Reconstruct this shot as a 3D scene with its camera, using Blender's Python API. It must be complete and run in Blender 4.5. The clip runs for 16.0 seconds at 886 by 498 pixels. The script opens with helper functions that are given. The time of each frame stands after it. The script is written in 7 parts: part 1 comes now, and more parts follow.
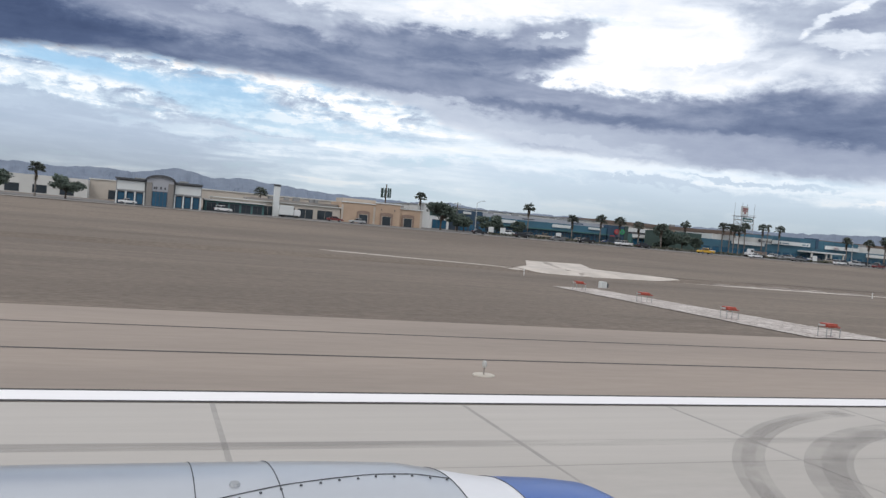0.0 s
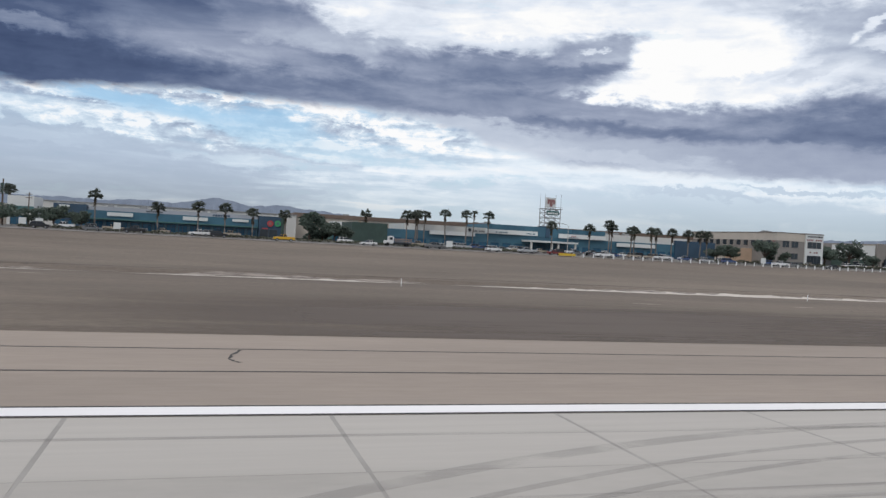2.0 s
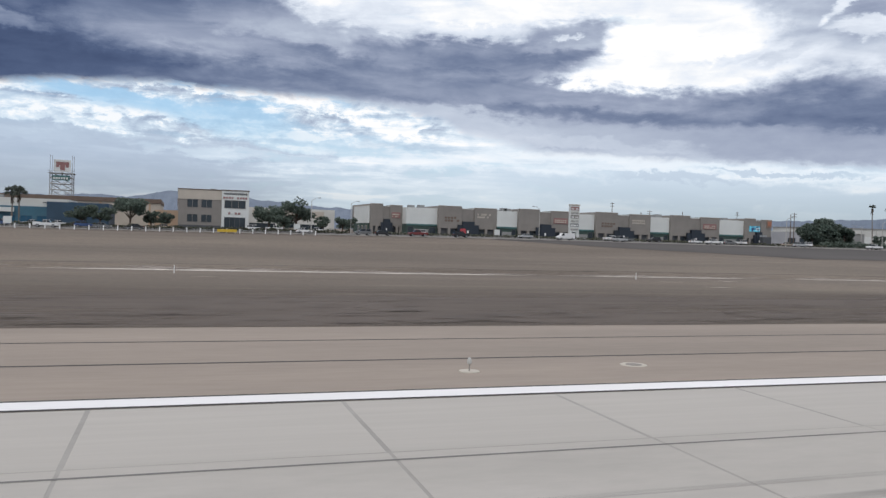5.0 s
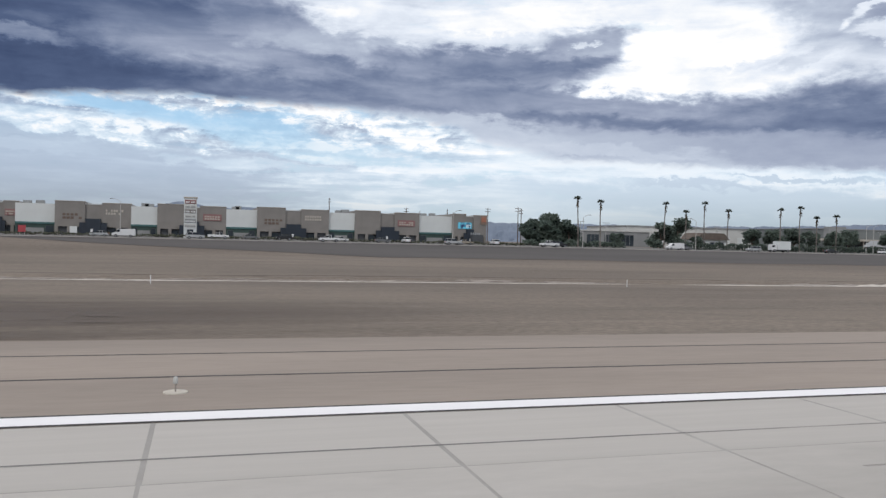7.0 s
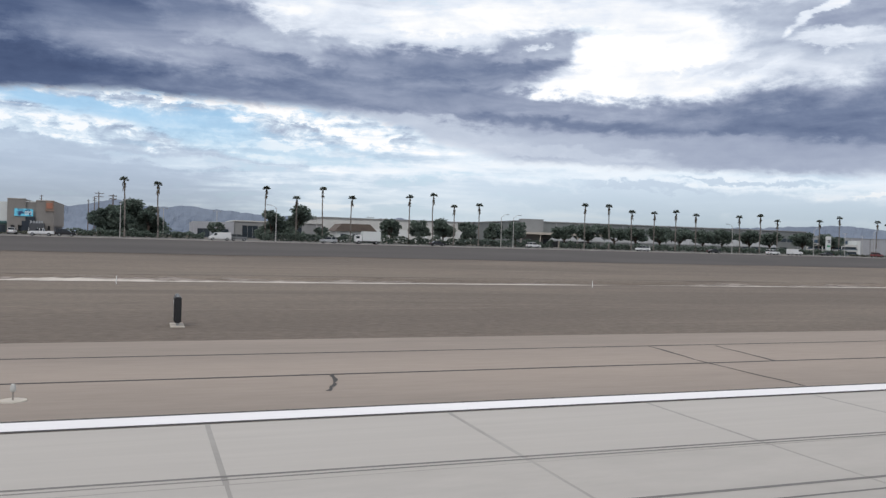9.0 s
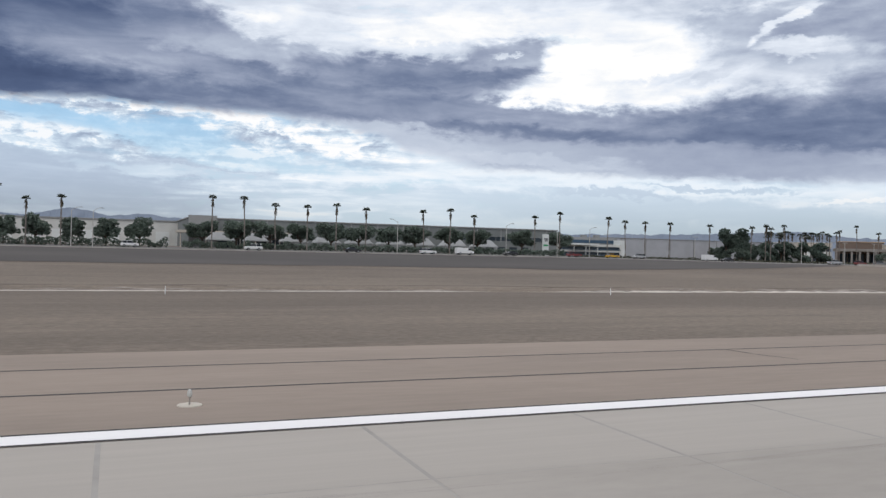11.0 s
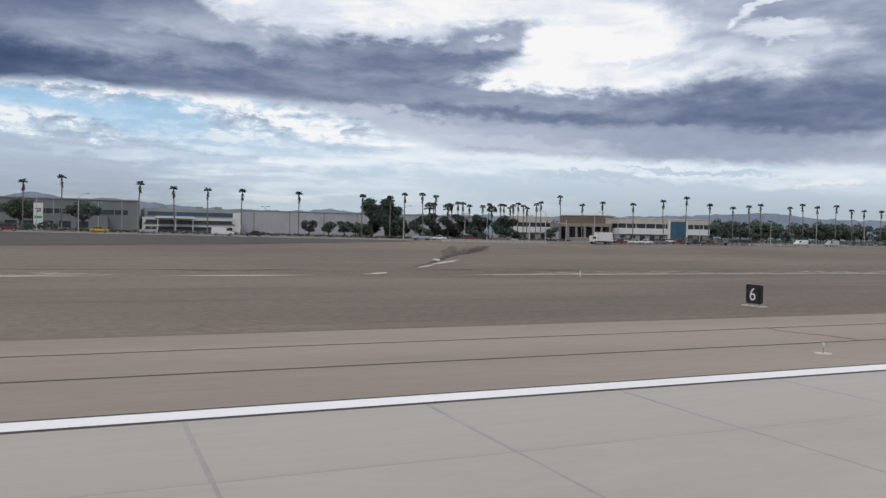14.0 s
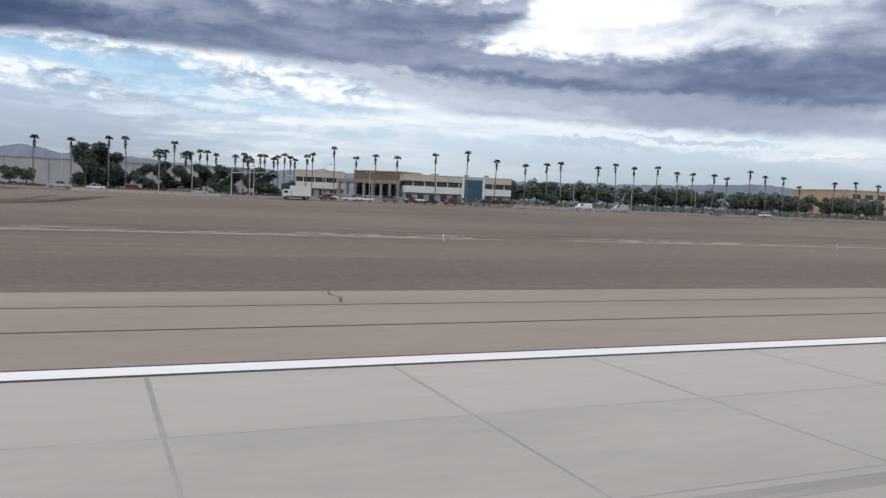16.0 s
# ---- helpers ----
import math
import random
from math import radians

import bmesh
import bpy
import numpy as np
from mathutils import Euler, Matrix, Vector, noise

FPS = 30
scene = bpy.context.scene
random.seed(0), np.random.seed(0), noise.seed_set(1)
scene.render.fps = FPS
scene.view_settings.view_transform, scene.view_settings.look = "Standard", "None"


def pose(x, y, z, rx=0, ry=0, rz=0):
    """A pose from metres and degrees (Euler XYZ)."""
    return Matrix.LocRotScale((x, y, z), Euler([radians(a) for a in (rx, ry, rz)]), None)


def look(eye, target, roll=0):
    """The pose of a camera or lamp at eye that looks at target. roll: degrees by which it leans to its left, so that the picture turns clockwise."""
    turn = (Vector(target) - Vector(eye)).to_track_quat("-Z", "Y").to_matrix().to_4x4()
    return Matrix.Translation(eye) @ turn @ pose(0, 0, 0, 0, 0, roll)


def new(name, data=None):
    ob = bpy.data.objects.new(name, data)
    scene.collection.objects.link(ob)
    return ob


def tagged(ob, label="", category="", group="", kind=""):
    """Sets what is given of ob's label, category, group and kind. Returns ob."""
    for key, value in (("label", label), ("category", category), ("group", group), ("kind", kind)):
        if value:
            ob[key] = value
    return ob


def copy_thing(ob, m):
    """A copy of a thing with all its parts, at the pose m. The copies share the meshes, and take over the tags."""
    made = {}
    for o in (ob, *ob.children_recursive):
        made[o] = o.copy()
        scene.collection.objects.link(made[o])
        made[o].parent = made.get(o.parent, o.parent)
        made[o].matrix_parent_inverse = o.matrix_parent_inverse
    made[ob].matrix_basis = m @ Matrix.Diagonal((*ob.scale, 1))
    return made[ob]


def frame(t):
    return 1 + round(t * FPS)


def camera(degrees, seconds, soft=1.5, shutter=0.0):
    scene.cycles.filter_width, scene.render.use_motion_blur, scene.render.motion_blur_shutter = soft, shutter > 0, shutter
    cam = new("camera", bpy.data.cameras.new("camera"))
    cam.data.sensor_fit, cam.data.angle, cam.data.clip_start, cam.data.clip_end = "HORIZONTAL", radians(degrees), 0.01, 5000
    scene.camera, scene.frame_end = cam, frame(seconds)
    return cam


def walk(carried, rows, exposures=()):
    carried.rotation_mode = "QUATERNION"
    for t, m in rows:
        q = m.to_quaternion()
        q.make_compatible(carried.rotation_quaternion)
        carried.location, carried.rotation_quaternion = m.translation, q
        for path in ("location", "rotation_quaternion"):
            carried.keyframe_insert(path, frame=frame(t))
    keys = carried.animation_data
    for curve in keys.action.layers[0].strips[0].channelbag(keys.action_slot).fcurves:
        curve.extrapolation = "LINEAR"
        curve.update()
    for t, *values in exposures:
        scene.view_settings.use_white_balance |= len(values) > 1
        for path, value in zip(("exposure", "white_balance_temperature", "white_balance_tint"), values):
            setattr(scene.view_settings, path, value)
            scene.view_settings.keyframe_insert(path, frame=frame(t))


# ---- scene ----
# The place is laid out in true metres and built at scale S, as a whole, for a very fast camera.
S = 0.45
cam = camera(57.33, 16.0, soft=1.4)
# seconds, along the runway, across it, turn to the right, tilt up, lean
ROWS = [
    (0.0, -0.67, 1.11, 20.09, -1.74, 5.05),
    (0.5, 35.85, 0.71, 18.02, -0.27, 2.06),
    (1.0, 69.04, 0.05, 18.40, -1.13, 4.43),
    (1.5, 108.63, 0.00, 17.26, -1.35, 2.41),
    (2.0, 143.95, -0.26, 16.53, -0.49, 3.10),
    (2.5, 179.47, -0.32, 16.16, -0.84, 4.44),
    (3.0, 214.27, -0.62, 15.82, -1.76, 3.87),
    (3.5, 246.87, -0.48, 16.07, -1.54, 3.12),
    (4.0, 284.07, -0.76, 16.78, -1.21, 2.43),
    (4.5, 317.33, -0.74, 17.57, -1.15, 2.13),
    (5.0, 350.51, -0.82, 18.14, -1.21, 1.87),
    (5.5, 382.90, -0.76, 17.98, -1.14, 1.82),
    (6.0, 414.78, -0.62, 17.60, -0.98, 1.69),
    (6.5, 446.15, -0.45, 17.14, -0.79, 1.54),
    (7.0, 477.00, -0.31, 16.76, -0.63, 1.41),
    (7.5, 507.32, -0.25, 16.60, -0.56, 1.36),
    (8.0, 537.82, -0.21, 17.02, -0.71, 1.20),
    (8.5, 565.53, -0.14, 18.17, -0.84, 1.27),
    (9.0, 596.42, -0.02, 20.13, -0.51, 1.61),
    (9.5, 625.07, 0.00, 20.36, -0.44, 1.58),
    (10.0, 653.19, 0.07, 20.93, -0.28, 1.51),
    (10.5, 680.78, 0.15, 21.61, -0.09, 1.43),
    (11.0, 707.86, 0.21, 22.17, 0.08, 1.36),
    (11.5, 734.43, 0.24, 22.41, 0.14, 1.33),
    (12.0, 759.70, 0.17, 22.69, 0.32, 1.19),
    (12.5, 785.19, 0.36, 22.94, 0.50, 0.86),
    (13.0, 808.46, 0.30, 23.27, 0.32, 0.69),
    (13.5, 834.13, 0.19, 23.47, -0.27, 0.78),
    (14.0, 858.00, 0.28, 23.51, -1.08, 1.08),
    (14.5, 881.96, 0.35, 23.52, -1.78, 1.45),
    (15.0, 905.50, 0.06, 23.44, -2.42, 1.77),
    (15.5, 926.83, 0.08, 23.38, -2.87, 2.01),
    (16.0, 950.71, 0.05, 23.65, -3.64, 2.55),
]
EYE = 4.19


def seat(x, y, turn, tilt, lean):
    eye = Vector((S * x, S * y, S * EYE))
    a, b = radians(turn), radians(tilt)
    return look(eye, eye + Vector((math.sin(a) * math.cos(b), math.cos(a) * math.cos(b), math.sin(b))), lean)


walk(cam, [(t, seat(x, y, turn, tilt, lean)) for t, x, y, turn, tilt, lean in ROWS], [(0.0, 0.08), (1.0, -0.04), (2.5, -0.02), (5.0, 0.02), (9.0, 0.03), (12.0, -0.04), (13.5, -0.12), (14.5, -0.1), (15.5, -0.1), (16.0, 0.02)])


# ---- light ----
def socket(tree, a, inp):
    if isinstance(a, (int, float)):
        inp.default_value = a
    else:
        tree.links.new(a, inp)


def calc(tree, op, a, b=0.0, c=0.0):
    n = tree.nodes.new("ShaderNodeMath")
    n.operation = op
    for v, i in zip((a, b, c), n.inputs):
        socket(tree, v, i)
    return n.outputs[0]


def ramp(tree, x, lo, hi, a=0.0, b=1.0, smooth=True):
    n = tree.nodes.new("ShaderNodeMapRange")
    n.interpolation_type = "SMOOTHSTEP" if smooth else "LINEAR"
    n.clamp = True
    for v, k in ((x, 0), (lo, 1), (hi, 2), (a, 3), (b, 4)):
        socket(tree, v, n.inputs[k])
    return n.outputs[0]


def noisy(tree, vec, scale, detail=6.0, rough=0.55, distort=0.0):
    n = tree.nodes.new("ShaderNodeTexNoise")
    tree.links.new(vec, n.inputs["Vector"])
    n.inputs["Scale"].default_value, n.inputs["Detail"].default_value = scale, detail
    n.inputs["Roughness"].default_value, n.inputs["Distortion"].default_value = rough, distort
    return n.outputs["Fac"]


def blend(tree, fac, a, b, mode="MIX"):
    n = tree.nodes.new("ShaderNodeMix")
    n.data_type, n.blend_type = "RGBA", mode
    socket(tree, fac, n.inputs[0])
    for v, i in ((a, n.inputs[6]), (b, n.inputs[7])):
        if isinstance(v, tuple):
            i.default_value = (*v, 1)
        else:
            tree.links.new(v, i)
    return n.outputs[2]


def combine(tree, x, y, z=0.0):
    n = tree.nodes.new("ShaderNodeCombineXYZ")
    for v, i in zip((x, y, z), n.inputs):
        socket(tree, v, i)
    return n.outputs[0]


def table(tree, x, lo, hi, pairs):
    """A smooth curve through (x, value) pairs; values up to 20."""
    n = tree.nodes.new("ShaderNodeValToRGB")
    n.color_ramp.interpolation = "EASE"
    e = n.color_ramp.elements
    e.remove(e[1])
    for k, (a, v) in enumerate(pairs):
        stop = e.new((a - lo) / (hi - lo)) if k else e[0]
        stop.position = (a - lo) / (hi - lo)
        stop.color = (v / 20, v / 20, v / 20, 1)
    socket(tree, ramp(tree, x, lo, hi, smooth=False), n.inputs[0])
    return calc(tree, "MULTIPLY", n.outputs[0], 20.0)


def build_sky():
    world = bpy.data.worlds.new("cloudy_sky")
    world.use_nodes = True
    scene.world = world
    t = world.node_tree
    t.nodes.clear()
    way = t.nodes.new("ShaderNodeTexCoord").outputs["Generated"]
    sep = t.nodes.new("ShaderNodeSeparateXYZ")
    t.links.new(way, sep.inputs[0])
    x, y, z = sep.outputs
    up = calc(t, "MAXIMUM", z, 0.0)
    az = calc(t, "MULTIPLY", calc(t, "ARCTAN2", x, y), 57.296)
    el = calc(t, "MULTIPLY", calc(t, "ARCSINE", up), 57.296)

    def flow(sx, sy, seed, detail=5, rough=0.5, distort=0.2):
        """Cloud noise about zero, stretched along the sky."""
        v = combine(t, calc(t, "MULTIPLY", az, sx), calc(t, "MULTIPLY", el, sy), seed)
        return calc(t, "SUBTRACT", noisy(t, v, 1.0, detail, rough, distort), 0.5)

    def add(*terms):
        out = None
        for v, k in terms:
            v = calc(t, "MULTIPLY", v, k)
            out = v if out is None else calc(t, "ADD", out, v)
        return out

    def tint(stops, v):
        """Cloud colour from its lightness, given as (lightness, r, g, b) on a 0 to 255 scale of the eye."""
        n = t.nodes.new("ShaderNodeValToRGB")
        e = n.color_ramp.elements
        e.remove(e[1])
        for k, (p, *rgb) in enumerate(stops):
            stop = e.new(p) if k else e[0]
            stop.position = p
            stop.color = (*[((c / 255 + 0.055) / 1.055) ** 2.4 for c in rgb], 1)
        t.links.new(v, n.inputs[0])
        return n.outputs[0]

    broad = flow(0.06, 0.16, 1.0, 4, 0.45, 0.3)
    folds = flow(0.13, 0.50, 4.0, 6, 0.55, 0.5)
    heap = flow(0.30, 0.62, 7.0, 8, 0.62, 0.3)
    puff = flow(0.62, 1.35, 9.0, 8, 0.62, 0.35)
    streak = flow(0.13, 1.35, 12.0, 7, 0.58, 0.5)
    wisp = flow(0.16, 0.80, 31.0, 5, 0.52, 0.7)
    drift = flow(0.30, 0.62, 17.0, 8, 0.62, 0.3)
    # ragged outlines: every region is drawn in a slightly torn copy of the sky's degrees
    torn = combine(t, calc(t, "ADD", az, add((broad, 1.5), (drift, 5.0), (puff, 1.6))),
                   calc(t, "ADD", el, add((folds, 1.1), (heap, 2.3), (puff, 1.0))))

    def region(a, e, ra, re, turn, soft):
        m = t.nodes.new("ShaderNodeMapping")
        m.vector_type = "TEXTURE"
        m.inputs["Location"].default_value = (a, e, 0)
        m.inputs["Rotation"].default_value = (0, 0, radians(turn))
        m.inputs["Scale"].default_value = (ra * 1.35, re * 1.35, 1)
        t.links.new(torn, m.inputs[0])
        g = t.nodes.new("ShaderNodeTexGradient")
        g.gradient_type = "SPHERICAL"
        t.links.new(m.outputs[0], g.inputs[0])
        return ramp(t, g.outputs["Fac"], 0.0, soft)

    def paint(under, a, e, ra, re, turn, value, strength=1.0, soft=0.5):
        """Draws a soft oval cloud mass of one lightness over what lies under it."""
        w = calc(t, "MULTIPLY", region(a, e, ra, re, turn, soft), strength)
        n = t.nodes.new("ShaderNodeMix")
        n.data_type = "FLOAT"
        socket(t, w, n.inputs[0])
        socket(t, under, n.inputs[2])
        socket(t, value, n.inputs[3])
        return n.outputs[0]

    sky = t.nodes.new("ShaderNodeTexSky")
    sky.sky_type, sky.sun_disc = "NISHITA", False
    sky.sun_elevation, sky.sun_rotation = radians(48), radians(-140)
    # the low open sky: blue gaps, white puffs with grey undersides, thin grey streaks
    clear = blend(t, ramp(t, el, 3.0, 9.0), (0.60, 0.77, 0.88), (0.38, 0.64, 0.90))
    clear = blend(t, 0.12, clear, blend(t, 1.0, sky.outputs[0], (0.10, 0.10, 0.10), "MULTIPLY"))
    gaps = calc(t, "MULTIPLY", ramp(t, add((puff, 0.5), (streak, 0.8), (wisp, 0.5)), -0.02, -0.16), ramp(t, az, 20.0, 28.0, 1.0, 0.25))
    gaps = calc(t, "MULTIPLY", gaps, 0.55)
    # the blue left open, and the parts quite closed by cloud
    gaps = paint(gaps, -3.9, 8.02, 5.25, 0.64, -5.2, 0.95, 0.9)
    gaps = paint(gaps, 3.4, 7.25, 4.43, 1.04, -3.2, 0.9, 0.85)
    gaps = paint(gaps, 7.4, 6.12, 4.82, 0.88, -1.2, 0.7, 0.7)
    gaps = paint(gaps, 14.9, 6.12, 3.62, 0.36, -1.2, 0.8, 0.7)
    gaps = paint(gaps, 30.2, 14.61, 2.48, 0.40, -1.2, 0.7, 0.7)
    gaps = paint(gaps, -8.6, 6.23, 7.64, 1.60, -1.2, 0.15, 0.8)
    gaps = paint(gaps, -7.9, 3.95, 12.01, 1.80, -1.2, 0.08, 0.8)
    gaps = paint(gaps, 31.2, 6.50, 19.30, 1.60, -1.2, 0, 1)
    gaps = paint(gaps, -3.6, 13.42, 18.48, 2.80, -1.2, 0, 1)
    low = calc(t, "MULTIPLY", add((streak, 0.9), (wisp, 0.45), (puff, 0.3)), ramp(t, az, 12.0, 26.0, 1.0, 0.30))
    low = calc(t, "ADD", low, ramp(t, az, 2.0, 20.0, 0.79, 0.90))
    low = paint(low, -9.8, 3.84, 13.61, 1.92, -1.2, 0.69, 0.75)
    low = paint(low, -1.7, 5.20, 7.22, 0.56, 0.8, 0.72, 0.45)
    low = paint(low, -9.4, 6.77, 5.23, 0.64, -3.2, 0.93, 0.75)
    low = paint(low, -9.9, 7.18, 3.62, 0.40, 2.8, 0.99, 0.6)
    low = paint(low, -1.4, 7.27, 3.62, 0.80, 2.8, 0.98, 0.75)
    low = paint(low, -8.9, 5.92, 6.43, 0.28, -2.2, 0.72, 0.7)
    low = paint(low, -1.7, 6.51, 4.83, 0.24, -1.2, 0.74, 0.6)
    low = paint(low, -10.5, 5.28, 4.41, 0.32, -1.2, 0.78, 0.5)
    low = paint(low, 8.0, 8.35, 4.44, 0.80, -4.2, 0.97, 0.8)
    low = paint(low, 1.1, 9.04, 3.24, 0.20, -4.2, 0.97, 0.8)
    low = paint(low, -8.3, 8.13, 3.63, 0.28, -3.2, 0.99, 0.7)
    low = paint(low, 10.3, 7.40, 2.42, 0.48, -3.2, 0.7, 0.75)
    low = paint(low, 14.7, 7.37, 2.42, 0.32, -1.2, 1, 0.8)
    low = paint(low, 3.8, 5.58, 4.01, 0.20, -1.2, 0.74, 0.6)
    low = paint(low, 6.5, 4.61, 9.62, 0.36, -2.2, 0.9, 0.5)
    low = paint(low, 19.1, 4.95, 13.23, 0.56, -3.2, 0.95, 0.7)
    low = paint(low, 36.7, 4.84, 13.23, 0.56, -4.2, 0.96, 0.7)
    low = paint(low, 19.6, 3.17, 13.20, 0.64, -1.2, 0.87, 0.5)
    low = paint(low, 36.7, 3.08, 16.80, 0.96, -3.2, 0.82, 0.7)
    low = paint(low, 34.2, 4.09, 4.81, 0.24, -4.2, 0.78, 0.7)
    low = paint(low, 40.8, 4.46, 4.81, 0.20, -3.2, 0.76, 0.7)
    low = paint(low, 48.8, 3.58, 2.00, 0.16, 3.31, 1, 0.8)
    puffs = calc(t, "MULTIPLY", region(2.0, 8.0, 17.0, 2.3, -2.0, 0.5), add((heap, 1.1), (puff, 0.9)))
    low = calc(t, "ADD", low, puffs)
    low_stops = ((0.3, 118, 128, 150), (0.6, 156, 169, 192), (0.75, 186, 200, 219), (0.85, 206, 221, 236), (0.93, 230, 240, 250), (1.0, 254, 254, 255))
    base = blend(t, gaps, tint(low_stops, low), clear)
    # the broken bank above it, dark to the left, open round a white window of light
    v = calc(t, "ADD", 0.80, add((folds, 0.5), (broad, 0.3)))
    # upper heaps and their grey folds
    v = paint(v, 11.0, 14.79, 10.33, 1.68, -1.2, 0.84)
    v = paint(v, 11.4, 14.55, 5.37, 0.64, -3.2, 0.91, 0.7)
    v = paint(v, 15.7, 15.92, 7.89, 1.36, -1.2, 0.88)
    v = paint(v, 8.4, 15.39, 1.66, 0.40, 6.8, 0.97, 0.7)
    v = paint(v, 20.3, 15.25, 3.93, 1.60, 8.8, 0.99, 0.95)
    v = paint(v, 25.2, 15.84, 9.55, 1.60, -1.2, 0.94)
    v = paint(v, 20.5, 13.77, 4.52, 0.64, -5.2, 0.86, 0.8)
    v = paint(v, 40.0, 12.14, 8.99, 3.20, -1.2, 0.9)
    v = paint(v, 36.1, 14.07, 4.12, 0.80, 12.8, 0.7, 0.9)
    v = paint(v, 41.6, 14.60, 6.19, 1.52, 6.8, 0.66, 0.85)
    v = paint(v, 47.7, 14.67, 4.54, 1.60, 23.31, 0.6, 0.85)
    v = paint(v, 44.5, 15.28, 2.28, 0.40, 27.31, 0.96, 0.8)
    v = paint(v, 45.4, 13.39, 2.46, 0.56, -4.69, 0.95, 0.8)
    v = paint(v, 49.7, 13.15, 3.69, 0.64, -4.69, 0.93, 0.8)
    v = paint(v, 47.8, 11.56, 6.12, 1.44, 5.31, 0.82, 0.9)
    v = paint(v, 52.8, 14.28, 3.71, 2.40, -0.69, 0.62, 0.9)
    v = paint(v, 52.2, 10.00, 4.46, 2.80, 9.31, 0.54, 0.9)
    # the white window
    v = paint(v, 32.3, 12.24, 6.34, 3.36, 8.8, 1.06, 1, 0.7)
    v = paint(v, 30.7, 10.74, 5.29, 1.20, -5.2, 1.06, 1, 0.6)
    v = paint(v, 35.0, 13.32, 4.93, 2.00, 8.8, 1.02, 0.9)
    v = paint(v, 38.1, 10.65, 4.47, 1.44, 2.8, 0.94, 0.9)
    v = paint(v, 37.6, 12.00, 2.45, 0.40, 8.8, 0.84, 0.6)
    v = paint(v, 41.3, 12.33, 2.45, 0.40, 20.8, 0.78, 0.6)
    # the dark bank
    v = paint(v, -11.8, 11.26, 22.81, 5.99, -5.2, 0.26)
    v = paint(v, -0.8, 13.17, 6.15, 3.60, -11.2, 0.33)
    v = paint(v, -9.3, 9.85, 17.44, 2.64, -4.2, 0.22)
    v = paint(v, 3.6, 14.27, 4.53, 2.00, -21.2, 0.53, 0.8)
    v = paint(v, 7.9, 13.45, 4.93, 0.64, -9.2, 0.62, 0.7)
    v = paint(v, -11.4, 12.15, 3.27, 0.56, -5.2, 0.58, 0.7)
    v = paint(v, 10.3, 10.48, 17.06, 2.40, -8.2, 0.54)
    v = paint(v, 4.8, 11.70, 6.12, 0.72, -5.2, 0.62, 0.8)
    v = paint(v, 11.0, 12.93, 8.20, 0.88, -4.2, 0.72, 0.8)
    v = paint(v, 7.9, 9.88, 10.54, 0.32, -6.2, 0.46, 0.6)
    v = paint(v, 14.2, 11.08, 7.33, 0.48, -6.2, 0.46, 0.7)
    v = paint(v, 20.2, 12.14, 7.76, 1.12, -1.2, 0.47, 0.9)
    v = paint(v, 26.2, 13.25, 3.28, 1.28, 12.8, 0.6, 0.85)
    v = paint(v, 26.0, 13.66, 0.58, 0.20, 4.8, 0.92, 0.7)
    v = paint(v, 24.9, 12.15, 2.86, 0.56, 6.8, 0.46, 0.9)
    v = paint(v, 19.8, 11.00, 5.70, 0.36, -5.2, 0.66, 0.7)
    v = paint(v, 23.4, 9.75, 9.73, 1.20, -9.2, 0.5, 0.95)
    v = paint(v, 33.0, 8.59, 16.97, 1.36, -2.2, 0.56, 0.95)
    v = paint(v, 30.0, 8.04, 8.07, 0.72, -3.2, 0.43, 0.8)
    v = paint(v, 42.7, 8.55, 9.70, 2.16, 4.8, 0.5, 0.95)
    v = paint(v, 47.5, 8.14, 8.88, 1.84, 3.31, 0.43, 0.85)
    low_edge = table(t, az, -20.0, 60.0, ((-20, 7.9), (-12, 8.4), (-6, 9.0), (-1.8, 9.2), (4, 9.1), (9, 9.0), (14, 8.5), (17, 7.9), (20, 6.7), (26, 5.7), (36, 5.3), (44, 4.9), (60, 4.5)))
    rag = calc(t, "ADD", el, add((heap, 1.1), (puff, 0.7), (streak, 0.5)))
    above = calc(t, "SUBTRACT", rag, low_edge)
    hem = calc(t, "MULTIPLY", ramp(t, above, 2.6, 0.9), ramp(t, az, 19.0, 11.0))
    v = add((v, calc(t, "SUBTRACT", 1.0, hem)), (hem, ramp(t, az, -8.0, 12.0, 0.25, 0.52)))
    v = calc(t, "ADD", v, add((folds, 0.30), (wisp, 0.26), (heap, 0.24)))
    # pale fringe under the bank
    v = paint(v, 32.3, 6.49, 20.91, 1.20, -4.2, 0.7, 0.85)
    v = paint(v, 19.5, 7.63, 6.05, 0.88, -7.2, 0.78, 0.8)
    v = paint(v, 25.4, 6.51, 10.45, 0.40, -3.2, 0.8, 0.6)
    v = paint(v, 42.7, 6.29, 9.24, 0.96, -3.2, 0.62, 0.8)
    v = calc(t, "ADD", v, add((puff, 0.09), (streak, 0.05)))
    stops = ((0.1, 60, 74, 106), (0.3, 83, 98, 130), (0.45, 116, 129, 157), (0.6, 153, 163, 186), (0.75, 190, 200, 217), (0.9, 229, 236, 247), (1.0, 255, 255, 255))
    bank = ramp(t, above, -0.30, 0.45)
    base = blend(t, bank, base, blend(t, calc(t, "MULTIPLY", ramp(t, calc(t, "MULTIPLY", gaps, ramp(t, el, 12.0, 14.0)), 0.3, 0.8), 0.6), tint(stops, v), (0.62, 0.80, 0.93)))
    # the rest of the vault, out of sight
    k = calc(t, "DIVIDE", 1.0, calc(t, "ADD", up, 0.10))
